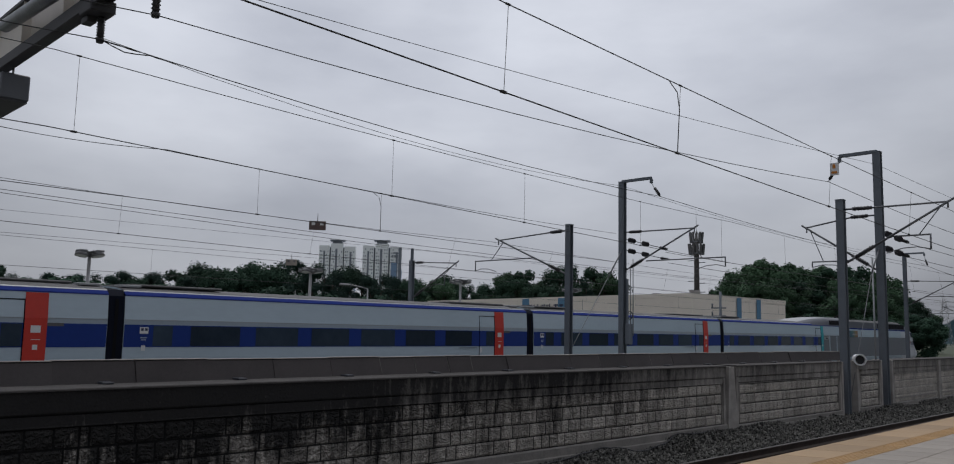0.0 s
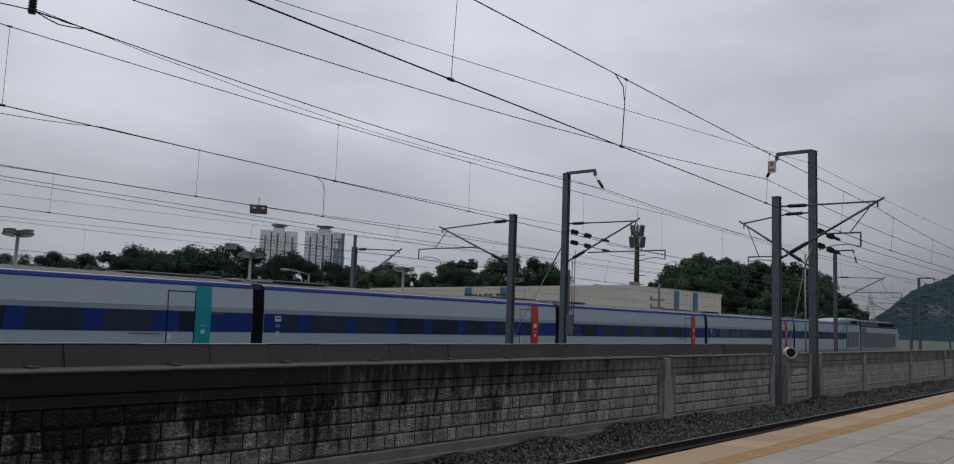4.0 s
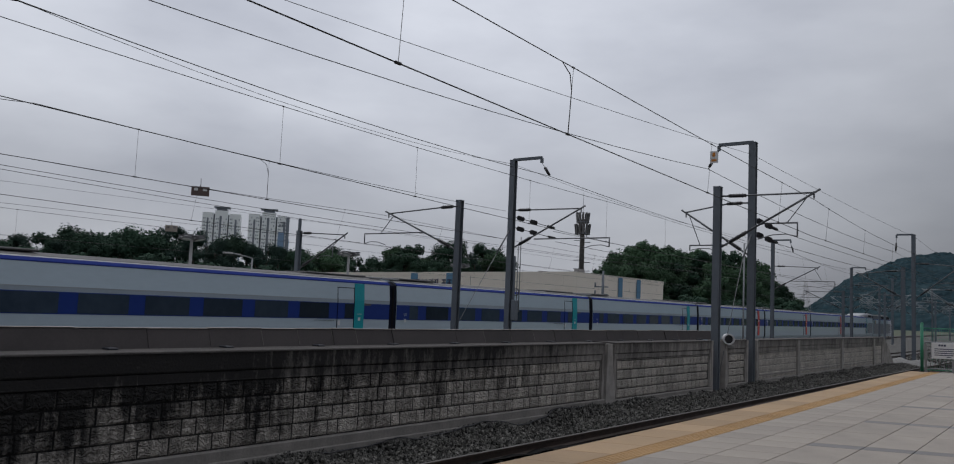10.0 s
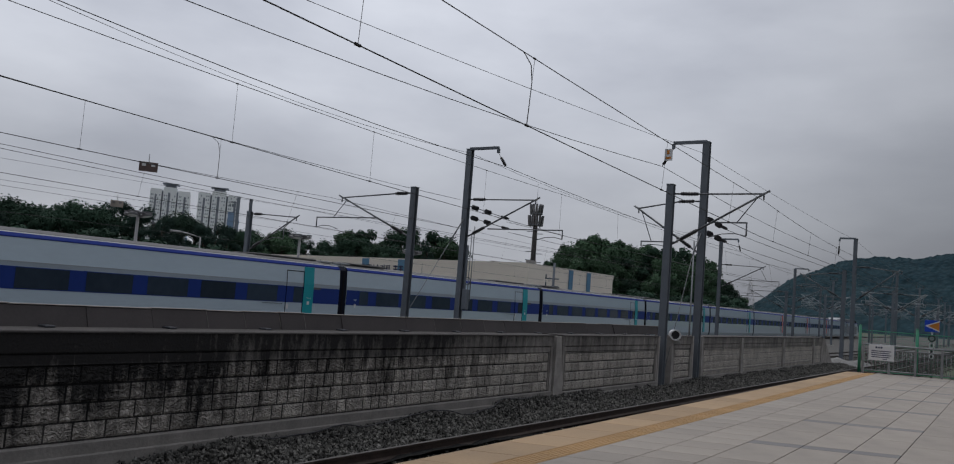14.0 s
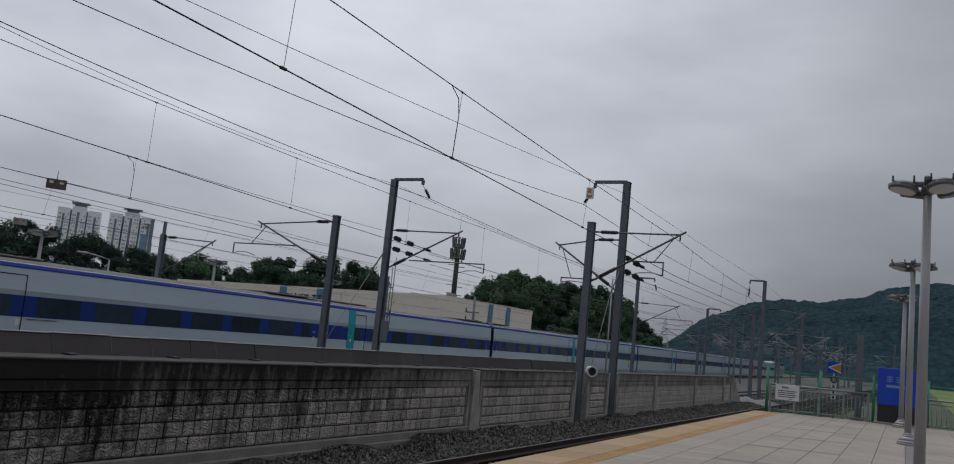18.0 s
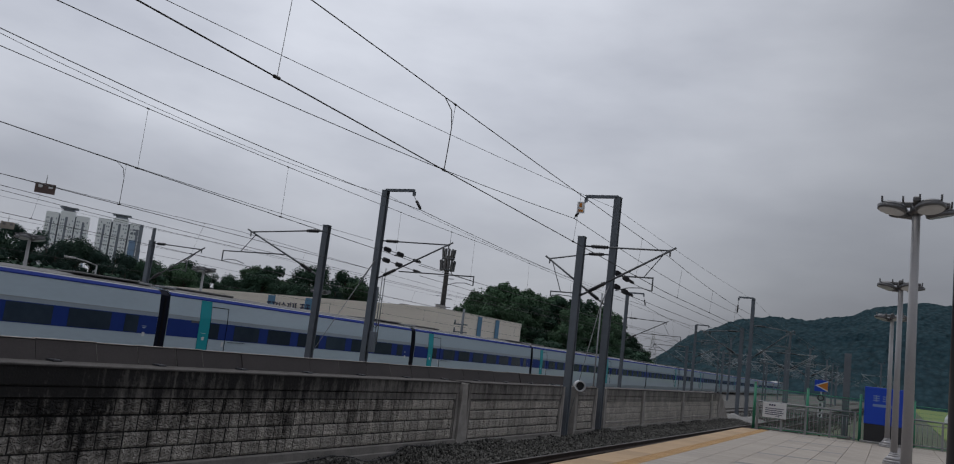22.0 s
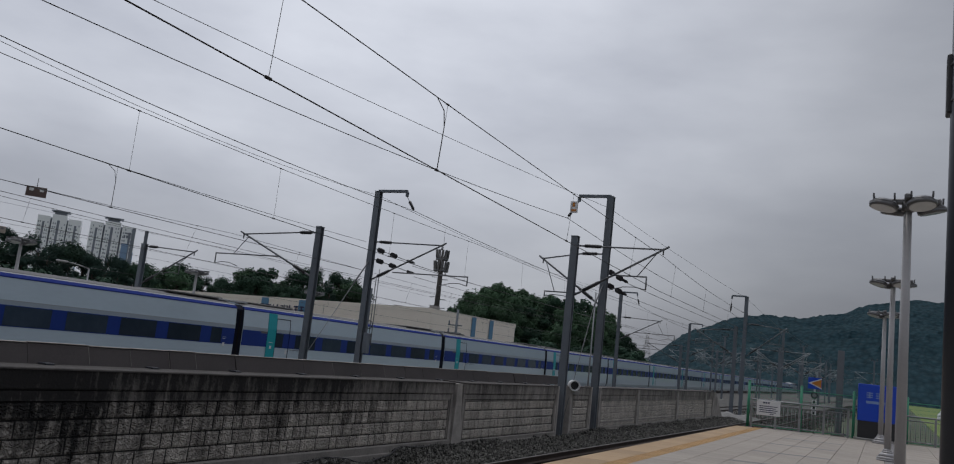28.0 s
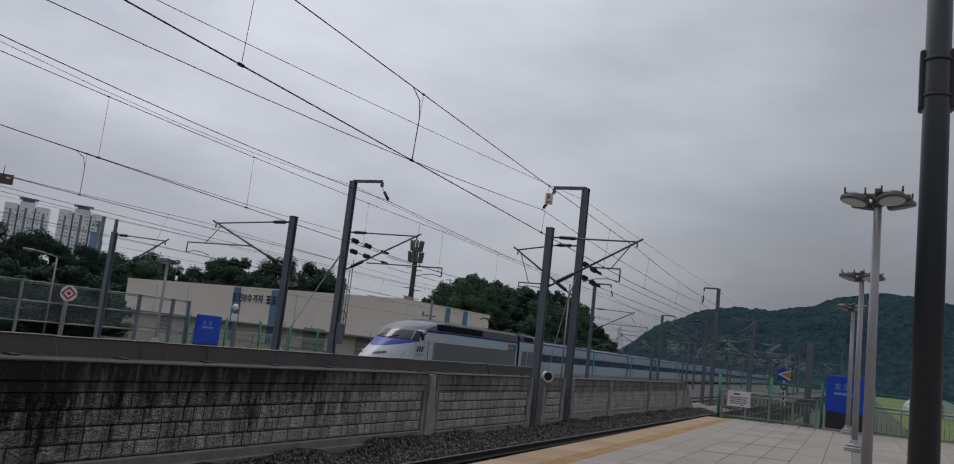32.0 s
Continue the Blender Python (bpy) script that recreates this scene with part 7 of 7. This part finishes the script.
def power_car():
    """A power car with its nose towards -y; the coupled end is at +LP/2."""
    car = thing("power_car", "silver-grey high-speed power car with blue nose and dark side panels", "locomotive", (TX, 0, RAIL2))
    n0 = -LP / 2 - 0.1
    # centre line of the nose by height, how far back each level reaches full width, and the body's half width
    front = ((0.35, 0.75), (0.6, 0.3), (0.85, 0.12), (1.05, 0.25), (1.31, 0.63), (1.57, 1.05), (1.80, 1.45), (2.07, 1.92), (2.33, 2.4), (2.42, 2.65), (2.67, 2.98), (2.93, 3.34),
             (3.12, 3.68), (3.27, 4.02), (3.42, 4.6), (3.53, 5.2), (3.63, 6.1), (3.70, 7.3), (3.745, 8.15))
    reach = ((0.35, 3.3), (1.31, 3.3), (2.0, 2.6), (2.42, 2.0), (3.0, 1.6), (3.42, 2.0), (3.6, 2.0), (3.70, 0.85), (3.745, 0.04))
    wide = ((0.35, 1.30), (0.75, HALF), (2.60, HALF), (3.1, 1.412), (3.57, 1.362), (3.68, 1.16), (3.73, 0.6), (3.745, 0.1))

    def table(tab, v):
        for (p, q), (p2, q2) in zip(tab[:-1], tab[1:]):
            if v <= p2:
                return q + (q2 - q) * max(0, (v - p) / (p2 - p))
        return tab[-1][1]

    def at(z, q):
        """A point of the nose: q from -2 (far end of one side) through 0 (centre line) to 2."""
        w, d0, l = table(wide, z), table(front, z), table(reach, z)
        u = min(abs(q), 1)
        d = d0 + l * u ** 2.2
        if abs(q) > 1:
            d += (8.2 - d) * (abs(q) - 1)
        return Vector((math.copysign(u, q) * w, n0 + d, z))

    def shell(z0, z1, q0, q1, nz, nq):
        bm = nb()
        g = [[bm.verts.new(at(z0 + (z1 - z0) * j / nz, q0 + (q1 - q0) * i / nq)) for i in range(nq + 1)] for j in range(nz + 1)]
        for j in range(nz):
            for i in range(nq):
                bm.faces.new((g[j][i], g[j][i + 1], g[j + 1][i + 1], g[j + 1][i])).smooth = True
        return bm

    livery = cab_livery(n0)
    bm = shell(0.35, 2.42, -2, 2, 30, 80)
    nose = part("cab", bm, livery, car, "streamlined cab with blue bonnet")
    bm = shell(3.0, 3.745, -2, 2, 24, 80)
    part("cab_roof", bm, livery, nose, "grimy grey cab roof")
    for s in (-1, 1):
        bm = shell(2.42, 3.0, s * 1.0, s * 2.0, 6, 24)
        part("cab_side", bm, livery, nose)
        bm = shell(2.42, 3.0, s * 0.80, s * 0.835, 6, 2)
        part("pillar", bm, M["carlow"], nose)
        bm = shell(2.42, 3.0, s * 0.835, s * 0.985, 6, 8)
        part("side_window", bm, M["windscreen_side"], nose, "dark side window")
        bm = shell(2.42, 3.0, s * 0.985, s * 1.0, 6, 2)
        part("pillar", bm, M["carlow"], nose)
        bm = nb()
        prism(bm, [(s * 1.457, 2.45), (s * 1.436, 2.88), (s * 1.38, 2.88), (s * 1.40, 2.45)], "y", n0 + 4.76, n0 + 5.24)
        part("quarter_window", bm, M["windscreen_side"], nose, "dark quarter window")
    bm = shell(2.42, 3.0, -0.80, 0.80, 8, 30)
    part("windscreen", bm, M["windscreen"], nose, "curved windscreen reflecting the sky")
    bm = nb()
    string(bm, [at(2.43, -0.98 + 1.96 * k / 30) + Vector((0, -0.012, 0)) for k in range(31)], 0.022)
    part("windscreen_seal", bm, M["louvre"], nose, "black rubber seal")
    bm = nb()
    rod(bm, (-1.2, n0 + 4.6, 0.4), (-1.2, n0 + 8.1, 0.4), 0.05)
    rod(bm, (1.2, n0 + 4.6, 0.4), (1.2, n0 + 8.1, 0.4), 0.05)
    part("skirt_rail", bm, M["bogie"], nose)
    c0 = n0 + 8.2
    c1 = LP / 2 - 0.3
    bm = nb()
    poly = [(-1.30, 0.32), (-HALF, 0.75), (-HALF, 2.60), (-1.41, 3.1), (-1.36, 3.78), (-1.16, 3.95), (-0.6, 4.02), (0, 4.04)]
    prism(bm, poly + [(-x, z) for x, z in poly[-2::-1]], "y", c0, c1)
    body = part("body", bm, M["car"], car)
    bm = nb()
    prism(bm, [(-1.365, 3.785), (-1.17, 3.96), (-0.6, 4.03), (0, 4.05), (0.6, 4.03), (1.17, 3.96), (1.365, 3.785), (1.2, 3.7), (-1.2, 3.7)], "y", c0 + 0.02, c1 - 0.02)
    part("roof", bm, M["carroof"], car, "soot-darkened grey roof")
    bm = nb()
    for s in (-1, 1):
        prism(bm, [(s * 1.417, 3.14), (s * 1.367, 3.79), (s * 1.34, 3.79), (s * 1.38, 3.14)], "y", n0 + 8.2, c1 + 0.1)
    f = part("roof_fairing", bm, M["fairing"], car, "dark grey upper side")
    bm = nb()
    for s in (-1, 1):
        prism(bm, [(s * 1.422, 3.03), (s * 1.418, 3.13), (s * 1.38, 3.13), (s * 1.38, 3.03)], "y", n0 + 5.7, c1)
    part("side_stripe", bm, M["caredge"], car, "thin blue side stripe")
    for k in range(9):
        y = n0 + 7.05 + k * 0.86
        for s in (-1, 1):
            bm = nb()
            prism(bm, [(s * 1.428, 3.2), (s * 1.382, 3.72), (s * 1.34, 3.72), (s * 1.37, 3.2)], "y", y, y + 0.83)
            lv = part("louvre", bm, M["louvre"], f, "black air intake")
            for j in range(5):
                bm = nb()
                prism(bm, [(s * (1.432 - 0.046 * j / 5), 3.25 + j * 0.095), (s * (1.432 - 0.046 * j / 5), 3.262 + j * 0.095), (s * 1.38, 3.262 + j * 0.095), (s * 1.38, 3.25 + j * 0.095)], "y", y + 0.03, y + 0.80)
                part("slat", bm, M["gangway"], lv)
    for s in (-1, 1):
        bm = nb()
        x = s * (HALF - 0.002)
        box(bm, min(x, x + s * 0.012), max(x, x + s * 0.012), n0 + 6.85, c1 - 0.35, 0.8, 2.40)
        p = part("side_panel", bm, M["carpanel"], car, "dark grey side panel")
        bm = nb()
        xf = s * (HALF + 0.008)
        box(bm, min(xf, xf + s * 0.008), max(xf, xf + s * 0.008), n0 + 6.85, c1 - 0.35, 2.385, 2.40)
        box(bm, min(xf, xf + s * 0.008), max(xf, xf + s * 0.008), n0 + 6.85, n0 + 6.87, 0.8, 2.385)
        box(bm, min(xf, xf + s * 0.008), max(xf, xf + s * 0.008), c1 - 0.37, c1 - 0.35, 0.8, 2.385)
        part("panel_frame", bm, M["louvre"], p, "thin dark frame")
    for y in (n0 + 5.88, n0 + 6.64):
        for s in (-1, 1):
            bm = nb()
            x = s * (HALF - 0.004)
            box(bm, min(x, x + s * 0.02), max(x, x + s * 0.02), y + 0.02, y + 0.065, 0.85, 2.42)
            part("handrail_recess", bm, M["louvre"], car)
    # plain slanted shapes where the operator's mark is
    for s in (-1, 1):
        bm = nb()
        x = s * (HALF + 0.004)
        for k in range(3):
            y = n0 + 4.3 + k * 0.32
            prism(bm, [(y, 1.72), (y + 0.22, 1.72), (y + 0.34, 2.08), (y + 0.12, 2.08)], "x", min(x, x + s * 0.006), max(x, x + s * 0.006))
        part("emblem", bm, M["ink"], car, "dark blue slanted emblem")
        bm = nb()
        prism(bm, [(n0 + 5.0, 1.78), (n0 + 5.08, 1.76), (n0 + 5.62, 2.16), (n0 + 5.55, 2.16)], "x", min(x, x + s * 0.006), max(x, x + s * 0.006))
        part("emblem_stroke", bm, M["red"], car)
        bm = nb()
        box(bm, min(x, x + s * 0.005), max(x, x + s * 0.005), n0 + 4.25, n0 + 5.3, 1.5, 1.6)
        part("lettering", bm, M["carlow"], car)
        bm = nb()
        xp = s * (HALF + 0.012)
        box(bm, min(xp, xp + s * 0.006), max(xp, xp + s * 0.006), c1 - 2.2, c1 - 0.3, 2.4, 2.92)
        poster = part("poster", bm, M["poster"], car, "picture panel fading from orange to teal")
        xq = s * (HALF + 0.019)
        for k, w in enumerate((0.13, 0.13, 0.12, 0.17, 0.17, 0.17)):
            bm = nb()
            y = c1 - 2.08 + 0.19 * k
            box(bm, min(xq, xq + s * 0.003), max(xq, xq + s * 0.003), y, y + w, 2.56, 2.64 if k < 3 else 2.68)
            part("lettering", bm, M["carlow"], poster, "pale bar of lettering")
    # headlamps, set flush in the flanks of the nose
    for s in (-1, 1):
        a, b = Vector((s * 0.36, n0 + 0.9, 1.39)), Vector((s * 0.78, n0 + 1.85, 1.57))
        w = (b - a).normalized()
        out = Vector((w.y * s, -abs(w.x), 0.25)).normalized()
        up = out.cross(w).normalized()
        bm = nb()
        bmesh.ops.create_uvsphere(bm, u_segments=18, v_segments=10, radius=1.0)
        for v in bm.verts:
            c = v.co.copy()
            v.co = (a + b) / 2 + w * c.x * 0.54 + up * c.y * 0.115 + out * c.z * 0.085
        h = part("headlamp", bm, M["headlamp"], car, "oval glass headlamp")
        bm = nb()
        p = a.lerp(b, 0.55) + out * 0.08
        rod(bm, p, p + out * 0.012, 0.07, n=12)
        part("reflector", bm, M["galv"], h)
        bm = nb()
        p = a.lerp(b, 0.8) + out * 0.075
        rod(bm, p, p + out * 0.02, 0.05, n=12)
        part("tail_lamp", bm, M["taillight"], h, "small red tail lamp")
        # access hatch outline behind the lamp
        bm = nb()
        string(bm, [at(1.36, s * 0.83) + Vector((s * 0.006, 0, 0)), at(1.62, s * 0.85) + Vector((s * 0.006, 0, 0)), at(1.84, s * 0.90) + Vector((s * 0.006, 0, 0)), at(1.88, s * 0.955) + Vector((s * 0.006, 0, 0)), at(1.3, s * 0.95) + Vector((s * 0.006, 0, 0))], 0.008)
        part("hatch_line", bm, M["carpanel"], car)
        bm = nb()
        x = s * (HALF + 0.001)
        box(bm, min(x, x + s * 0.006), max(x, x + s * 0.006), n0 + 4.12, n0 + 4.14, 0.8, 2.3)
        box(bm, min(x, x + s * 0.006), max(x, x + s * 0.006), n0 + 4.12, n0 + 6.7, 2.33, 2.345)
        part("panel_line", bm, M["carpanel"], car)
        bm = nb()
        for y in (n0 + 6.02, n0 + 6.60):
            prism(bm, [(s * 1.457, 2.35), (s * 1.430, 2.92), (s * 1.40, 2.92), (s * 1.42, 2.35)], "y", y, y + 0.02)
        prism(bm, [(s * 1.433, 2.90), (s * 1.431, 2.92), (s * 1.40, 2.92), (s * 1.40, 2.90)], "y", n0 + 6.02, n0 + 6.62)
        part("door_outline", bm, M["carpanel"], car, "thin outline of the cab door")
    for q0, q1, z1 in ((-0.42, -0.12, 2.62), (0.2, 0.5, 2.60)):
        bm = nb()
        string(bm, [at(2.44, q0) + Vector((0, -0.05, 0.02)), at((2.44 + z1) / 2, (q0 + q1) / 2) + Vector((0, -0.06, 0.02)), at(z1, q1) + Vector((0, -0.04, 0.02))], 0.02)
        part("wiper", bm, M["louvre"], car)
    bm = nb()
    prism(bm, [(-1.3, 0.5), (-1.43, 0.8), (-1.43, 2.6), (-1.38, 3.7), (-1.1, 3.95), (0, 4.02), (1.1, 3.95), (1.38, 3.7), (1.43, 2.6), (1.43, 0.8), (1.3, 0.5)], "y", c1, c1 + 0.58)
    part("gangway", bm, M["gangway"], car, "dark rubber end bellows")
    # pantograph
    bm = nb()
    py = c1 - 2.2
    box(bm, -0.5, 0.5, py - 0.7, py + 0.7, 4.06, 4.14)
    for dx in (-0.45, 0.45):
        for dy in (-0.6, 0.6):
            insulator(bm, (dx, py + dy, 4.0), (dx, py + dy, 4.12), 0.07, 2)
    rod(bm, (0, py + 0.85, 4.18), (0, py - 0.75, 4.72), 0.075, n=8)
    rod(bm, (0.16, py + 0.5, 4.16), (0.1, py - 0.6, 4.58), 0.025, n=6)
    for dx in (-1, 1):
        rod(bm, (dx * 0.08, py - 0.75, 4.72), (dx * 0.36, py - 0.45, 5.08), 0.05, n=6)
        rod(bm, (dx * 0.75, py - 0.5, 5.13), (dx * 0.98, py - 0.45, 4.97), 0.03, n=6)
        rod(bm, (dx * 0.42, py - 0.66, 5.1), (dx * 0.42, py - 0.34, 5.1), 0.03, n=6)
    for dy in (-0.64, -0.36):
        rod(bm, (-0.8, py + dy, 5.13), (0.8, py + dy, 5.13), 0.045, n=6)
    part("pantograph", bm, M["louvre"], car, "raised dark pantograph")
    bogie(car, n0 + 5.0)
    bogie(car, c1 - 3.0)
    return car


def s_mid(t):
    """Place of the train's middle along the track: pulling away slowly and gaining speed."""
    return -102.076 + 5.8727 * t + 0.14282 * t * t + 0.000108 * t ** 3


def place(s, turn):
    """A car's pose at s metres along the far track."""
    a = radians(TURN)
    return pose(TX - s * math.sin(a), TY + s * math.cos(a), RAIL2, 0, 0, TURN + turn)


def lower_roof(car, names, k):
    """Squeezes the raised roof of a car to its true height."""
    for o in car.children_recursive:
        if o.name.split(".")[0] in names:
            for v in o.data.vertices:
                if v.co.z > 3.12:
                    v.co.z = 3.12 + (v.co.z - 3.12) * k


TRAIN = []          # (car, offset from the middle, turn)
p_rear = power_car()
lower_roof(p_rear, ("body", "roof", "roof_fairing", "louvre", "slat", "gangway", "pantograph"), 0.80)
c_second = coach(False)
c_first = coach(True)
c_motor = coach(False, 1)
lower_roof(c_motor, ("roof_fairing", "louvre"), 0.84)


def assemble():
    """Front half: door ends forward; rear half turned round. Cars 2 to 4 are first class."""
    used = set()

    def take(proto, off, turn):
        ob = proto if proto.name not in used else copy_thing(proto, place(off, turn))
        used.add(proto.name)
        TRAIN.append((ob, off, turn))

    for k in range(8):
        number = 9 - k
        take(c_first if number in (2, 3, 4) else c_second, LT * (k + 0.5), 0)
        take(c_second, -LT * (k + 0.5), 180)
    take(c_motor, 8 * LT + LM / 2, 0)
    take(c_motor, -8 * LT - LM / 2, 180)
    take(p_rear, -8 * LT - LM - LP / 2, 0)
    take(p_rear, 8 * LT + LM + LP / 2, 180)


assemble()

# ---- pieces: wall blocks ----


def block_mesh(l, h, seed):
    """A rough-faced block: a flat rim, and inside it a face cast in uneven ridges."""
    rnd = random.Random(seed)
    nx, nz = (13, 8) if l > 0.3 else (8, 8)
    vs, fs = [], []
    for j in range(nz):
        for i in range(nx):
            e = i in (0, nx - 1) or j in (0, nz - 1)
            y, z = l * i / (nx - 1), h * j / (nz - 1)
            ridge = 1 - abs(noise.noise(Vector((y * 13 + seed, z * 13, seed * 0.7)))) * 2.2
            dx = 0.0 if e else 0.014 + 0.016 * max(ridge, 0) ** 1.5
            vs.append((dx, y, z))
    for j in range(nz - 1):
        for i in range(nx - 1):
            k = j * nx + i
            fs.append((k, k + 1, k + nx + 1, k + nx))
    rim = [i for i in range(nx)] + [j * nx + nx - 1 for j in range(1, nz)] + [(nz - 1) * nx + i for i in range(nx - 2, -1, -1)] + [j * nx for j in range(nz - 2, 0, -1)]
    back = len(vs)
    vs += [(-0.035, vs[i][1], vs[i][2]) for i in rim]
    for a in range(len(rim)):
        b = (a + 1) % len(rim)
        fs.append((rim[b], rim[a], back + a, back + b))
    me = bpy.data.meshes.new("block")
    me.from_pydata(vs, [], fs)
    me.materials.append(M["block"])
    return me


def lay_blocks():
    rnd = random.Random(31)
    cache = {}
    count = 0
    loose_v, loose_f = [], []
    for y0, y1, own in ((-6.0, 3.4, False), (3.4, 17.86, True), (18.76, 24.8, True), (26.56, 28.0, False), (29.6, 50.0, False)):
        for r, (z0, z1) in enumerate(ROWS if y1 < 18.1 else ROWS_SMALL):
            y = y0 - (0.11 if r % 2 else 0)
            while y < y1 - 0.05:
                l = rnd.choice((0.44, 0.44, 0.22, 0.36, 0.22, 0.3))
                a, b = max(y, y0), min(y + l, y1)
                y += l
                if b - a < 0.1:
                    continue
                key = (round(b - a, 2), y1 < 18.1, rnd.randrange(6))
                if key not in cache:
                    cache[key] = block_mesh(b - a - 0.026, z1 - z0 - 0.022, int(key[0] * 1000) + key[2] * 37)
                me = cache[key]
                at = Vector((WALL_X - 0.030, a + 0.013, z0 + 0.011))
                if own and count < 330:
                    ob = new("block", me)
                    ob.parent = wall
                    ob.location = at
                    count += 1
                else:
                    k = len(loose_v)
                    flat = Vector((1, 1, 1)) if a < 29 else Vector((0.5, 1, 1))
                    loose_v.extend((v.co * flat + at)[:] for v in me.vertices)
                    loose_f.extend([k + i for i in p.vertices] for p in me.polygons)
    me = bpy.data.meshes.new("further_blocks")
    me.from_pydata(loose_v, [], loose_f)
    me.materials.append(M["block"])
    ob = new("further_blocks", me)
    ob.parent = wall
    ob["kind"] = "stuff"


lay_blocks()

# ---- pieces: paving ----


def lay_paving():
    cache = {}
    loose_v, loose_f, loose_m = [], [], []
    mats = ["edge", "tactile", "paver", "paver_dark"]
    count = [0]

    lean, skew = -0.014, 0.42          # the courses bear slightly to the track and cross it askew

    def slab(x0, x1, y0, y1, m, studs=False):
        px, py = x0 + lean * (y0 - 12), y0 + skew * (x0 + 3.2)
        if py + skew * (x1 - x0) / 2 + (y1 - y0) * 0.7 > end_y(px + (x1 - x0) / 2):
            return
        g = 0.005
        key = (round(x1 - x0, 3), round(y1 - y0, 3), m, studs)
        if key not in cache:
            bm = nb()
            box(bm, g, x1 - x0 - g, g, y1 - y0 - g, -0.03, 0.0)
            top = [e for e in bm.edges if all(v.co.z > -0.001 for v in e.verts)]
            bmesh.ops.bevel(bm, geom=top, offset=0.004, segments=1, affect="EDGES")
            if studs:
                for i in range(6):
                    for j in range(6):
                        sx, sy = (x1 - x0) * (i + 0.5) / 6, (y1 - y0) * (j + 0.5) / 6
                        rod(bm, (sx, sy, -0.002), (sx, sy, 0.005), 0.017, 0.011, 5)
            for v in bm.verts:
                v.co.x, v.co.y = v.co.x + lean * v.co.y, v.co.y + skew * v.co.x
            me = bpy.data.meshes.new("slab")
            bm.to_mesh(me)
            bm.free()
            me.materials.append(M[m])
            cache[key] = me
        me = cache[key]
        if y0 > 9.0 and count[0] < 640:
            ob = new("paving_slab", me)
            ob.parent = platform
            ob.location = (px, py, 0)
            count[0] += 1
        else:
            k = len(loose_v)
            loose_v.extend((v.co.x + px, v.co.y + py, v.co.z) for v in me.vertices)
            for p in me.polygons:
                loose_f.append([k + i for i in p.vertices])
                loose_m.append(mats.index(m))

    def run(x0, x1, ya, yb, step, m, studs=False):
        y = ya
        while y < yb - 0.01:
            slab(x0, x1, y, min(y + step, yb), m, studs)
            y += step

    run(-5.29, -4.68, -12, 36, 0.9, "edge")
    run(-4.68, -4.38, -12, 36, 0.3, "tactile", True)
    for x0, x1 in ((-4.38, -3.82), (-3.82, -3.2)):
        run(x0, x1, -12, 36.5, 0.6, "paver")
    y = -13.4
    while y < 38:
        for x0, x1 in ((-3.2, -2.56), (-2.56, -1.97), (-1.97, -1.39)):
            slab(x0, x1, y, y + 0.34, "paver_dark")
            run(x0, x1, y + 0.34, y + 3.6, 1.63, "paver")
        y += 3.6
    for x0, x1 in ((-1.39, -0.76), (-0.76, -0.15)):
        run(x0, x1, -12, 38, 1.8, "paver")
    run(-0.15, 0.19, -12, 38, 0.6, "paver_dark")
    for x0, x1 in ((0.19, 1.3), (1.3, 2.5), (2.5, 3.7), (3.7, 4.9), (4.9, 6.1), (6.1, 8.6)):
        run(x0, x1, -12, 43, 1.21, "paver")
    me = bpy.data.meshes.new("further_paving")
    me.from_pydata(loose_v, [], loose_f)
    for m in mats:
        me.materials.append(M[m])
    for p, mi in zip(me.polygons, loose_m):
        p.material_index = mi
    ob = new("further_paving", me)
    ob.parent = platform
    ob["kind"] = "stuff"


lay_paving()

# ---- what moves ----


def motions():
    times = [0, 1, 2, 3, 4, 5, 6, 7, 8, 9, 10, 11, 12, 13, 14, 15, 16, 17, 18, 19, 20, 21, 22, 23, 24, 25, 26, 27, 28, 29, 30, 31, 32]
    for ob, off, turn in TRAIN:
        walk(ob, [(t, place(s_mid(t) + off, turn)) for t in times])


motions()
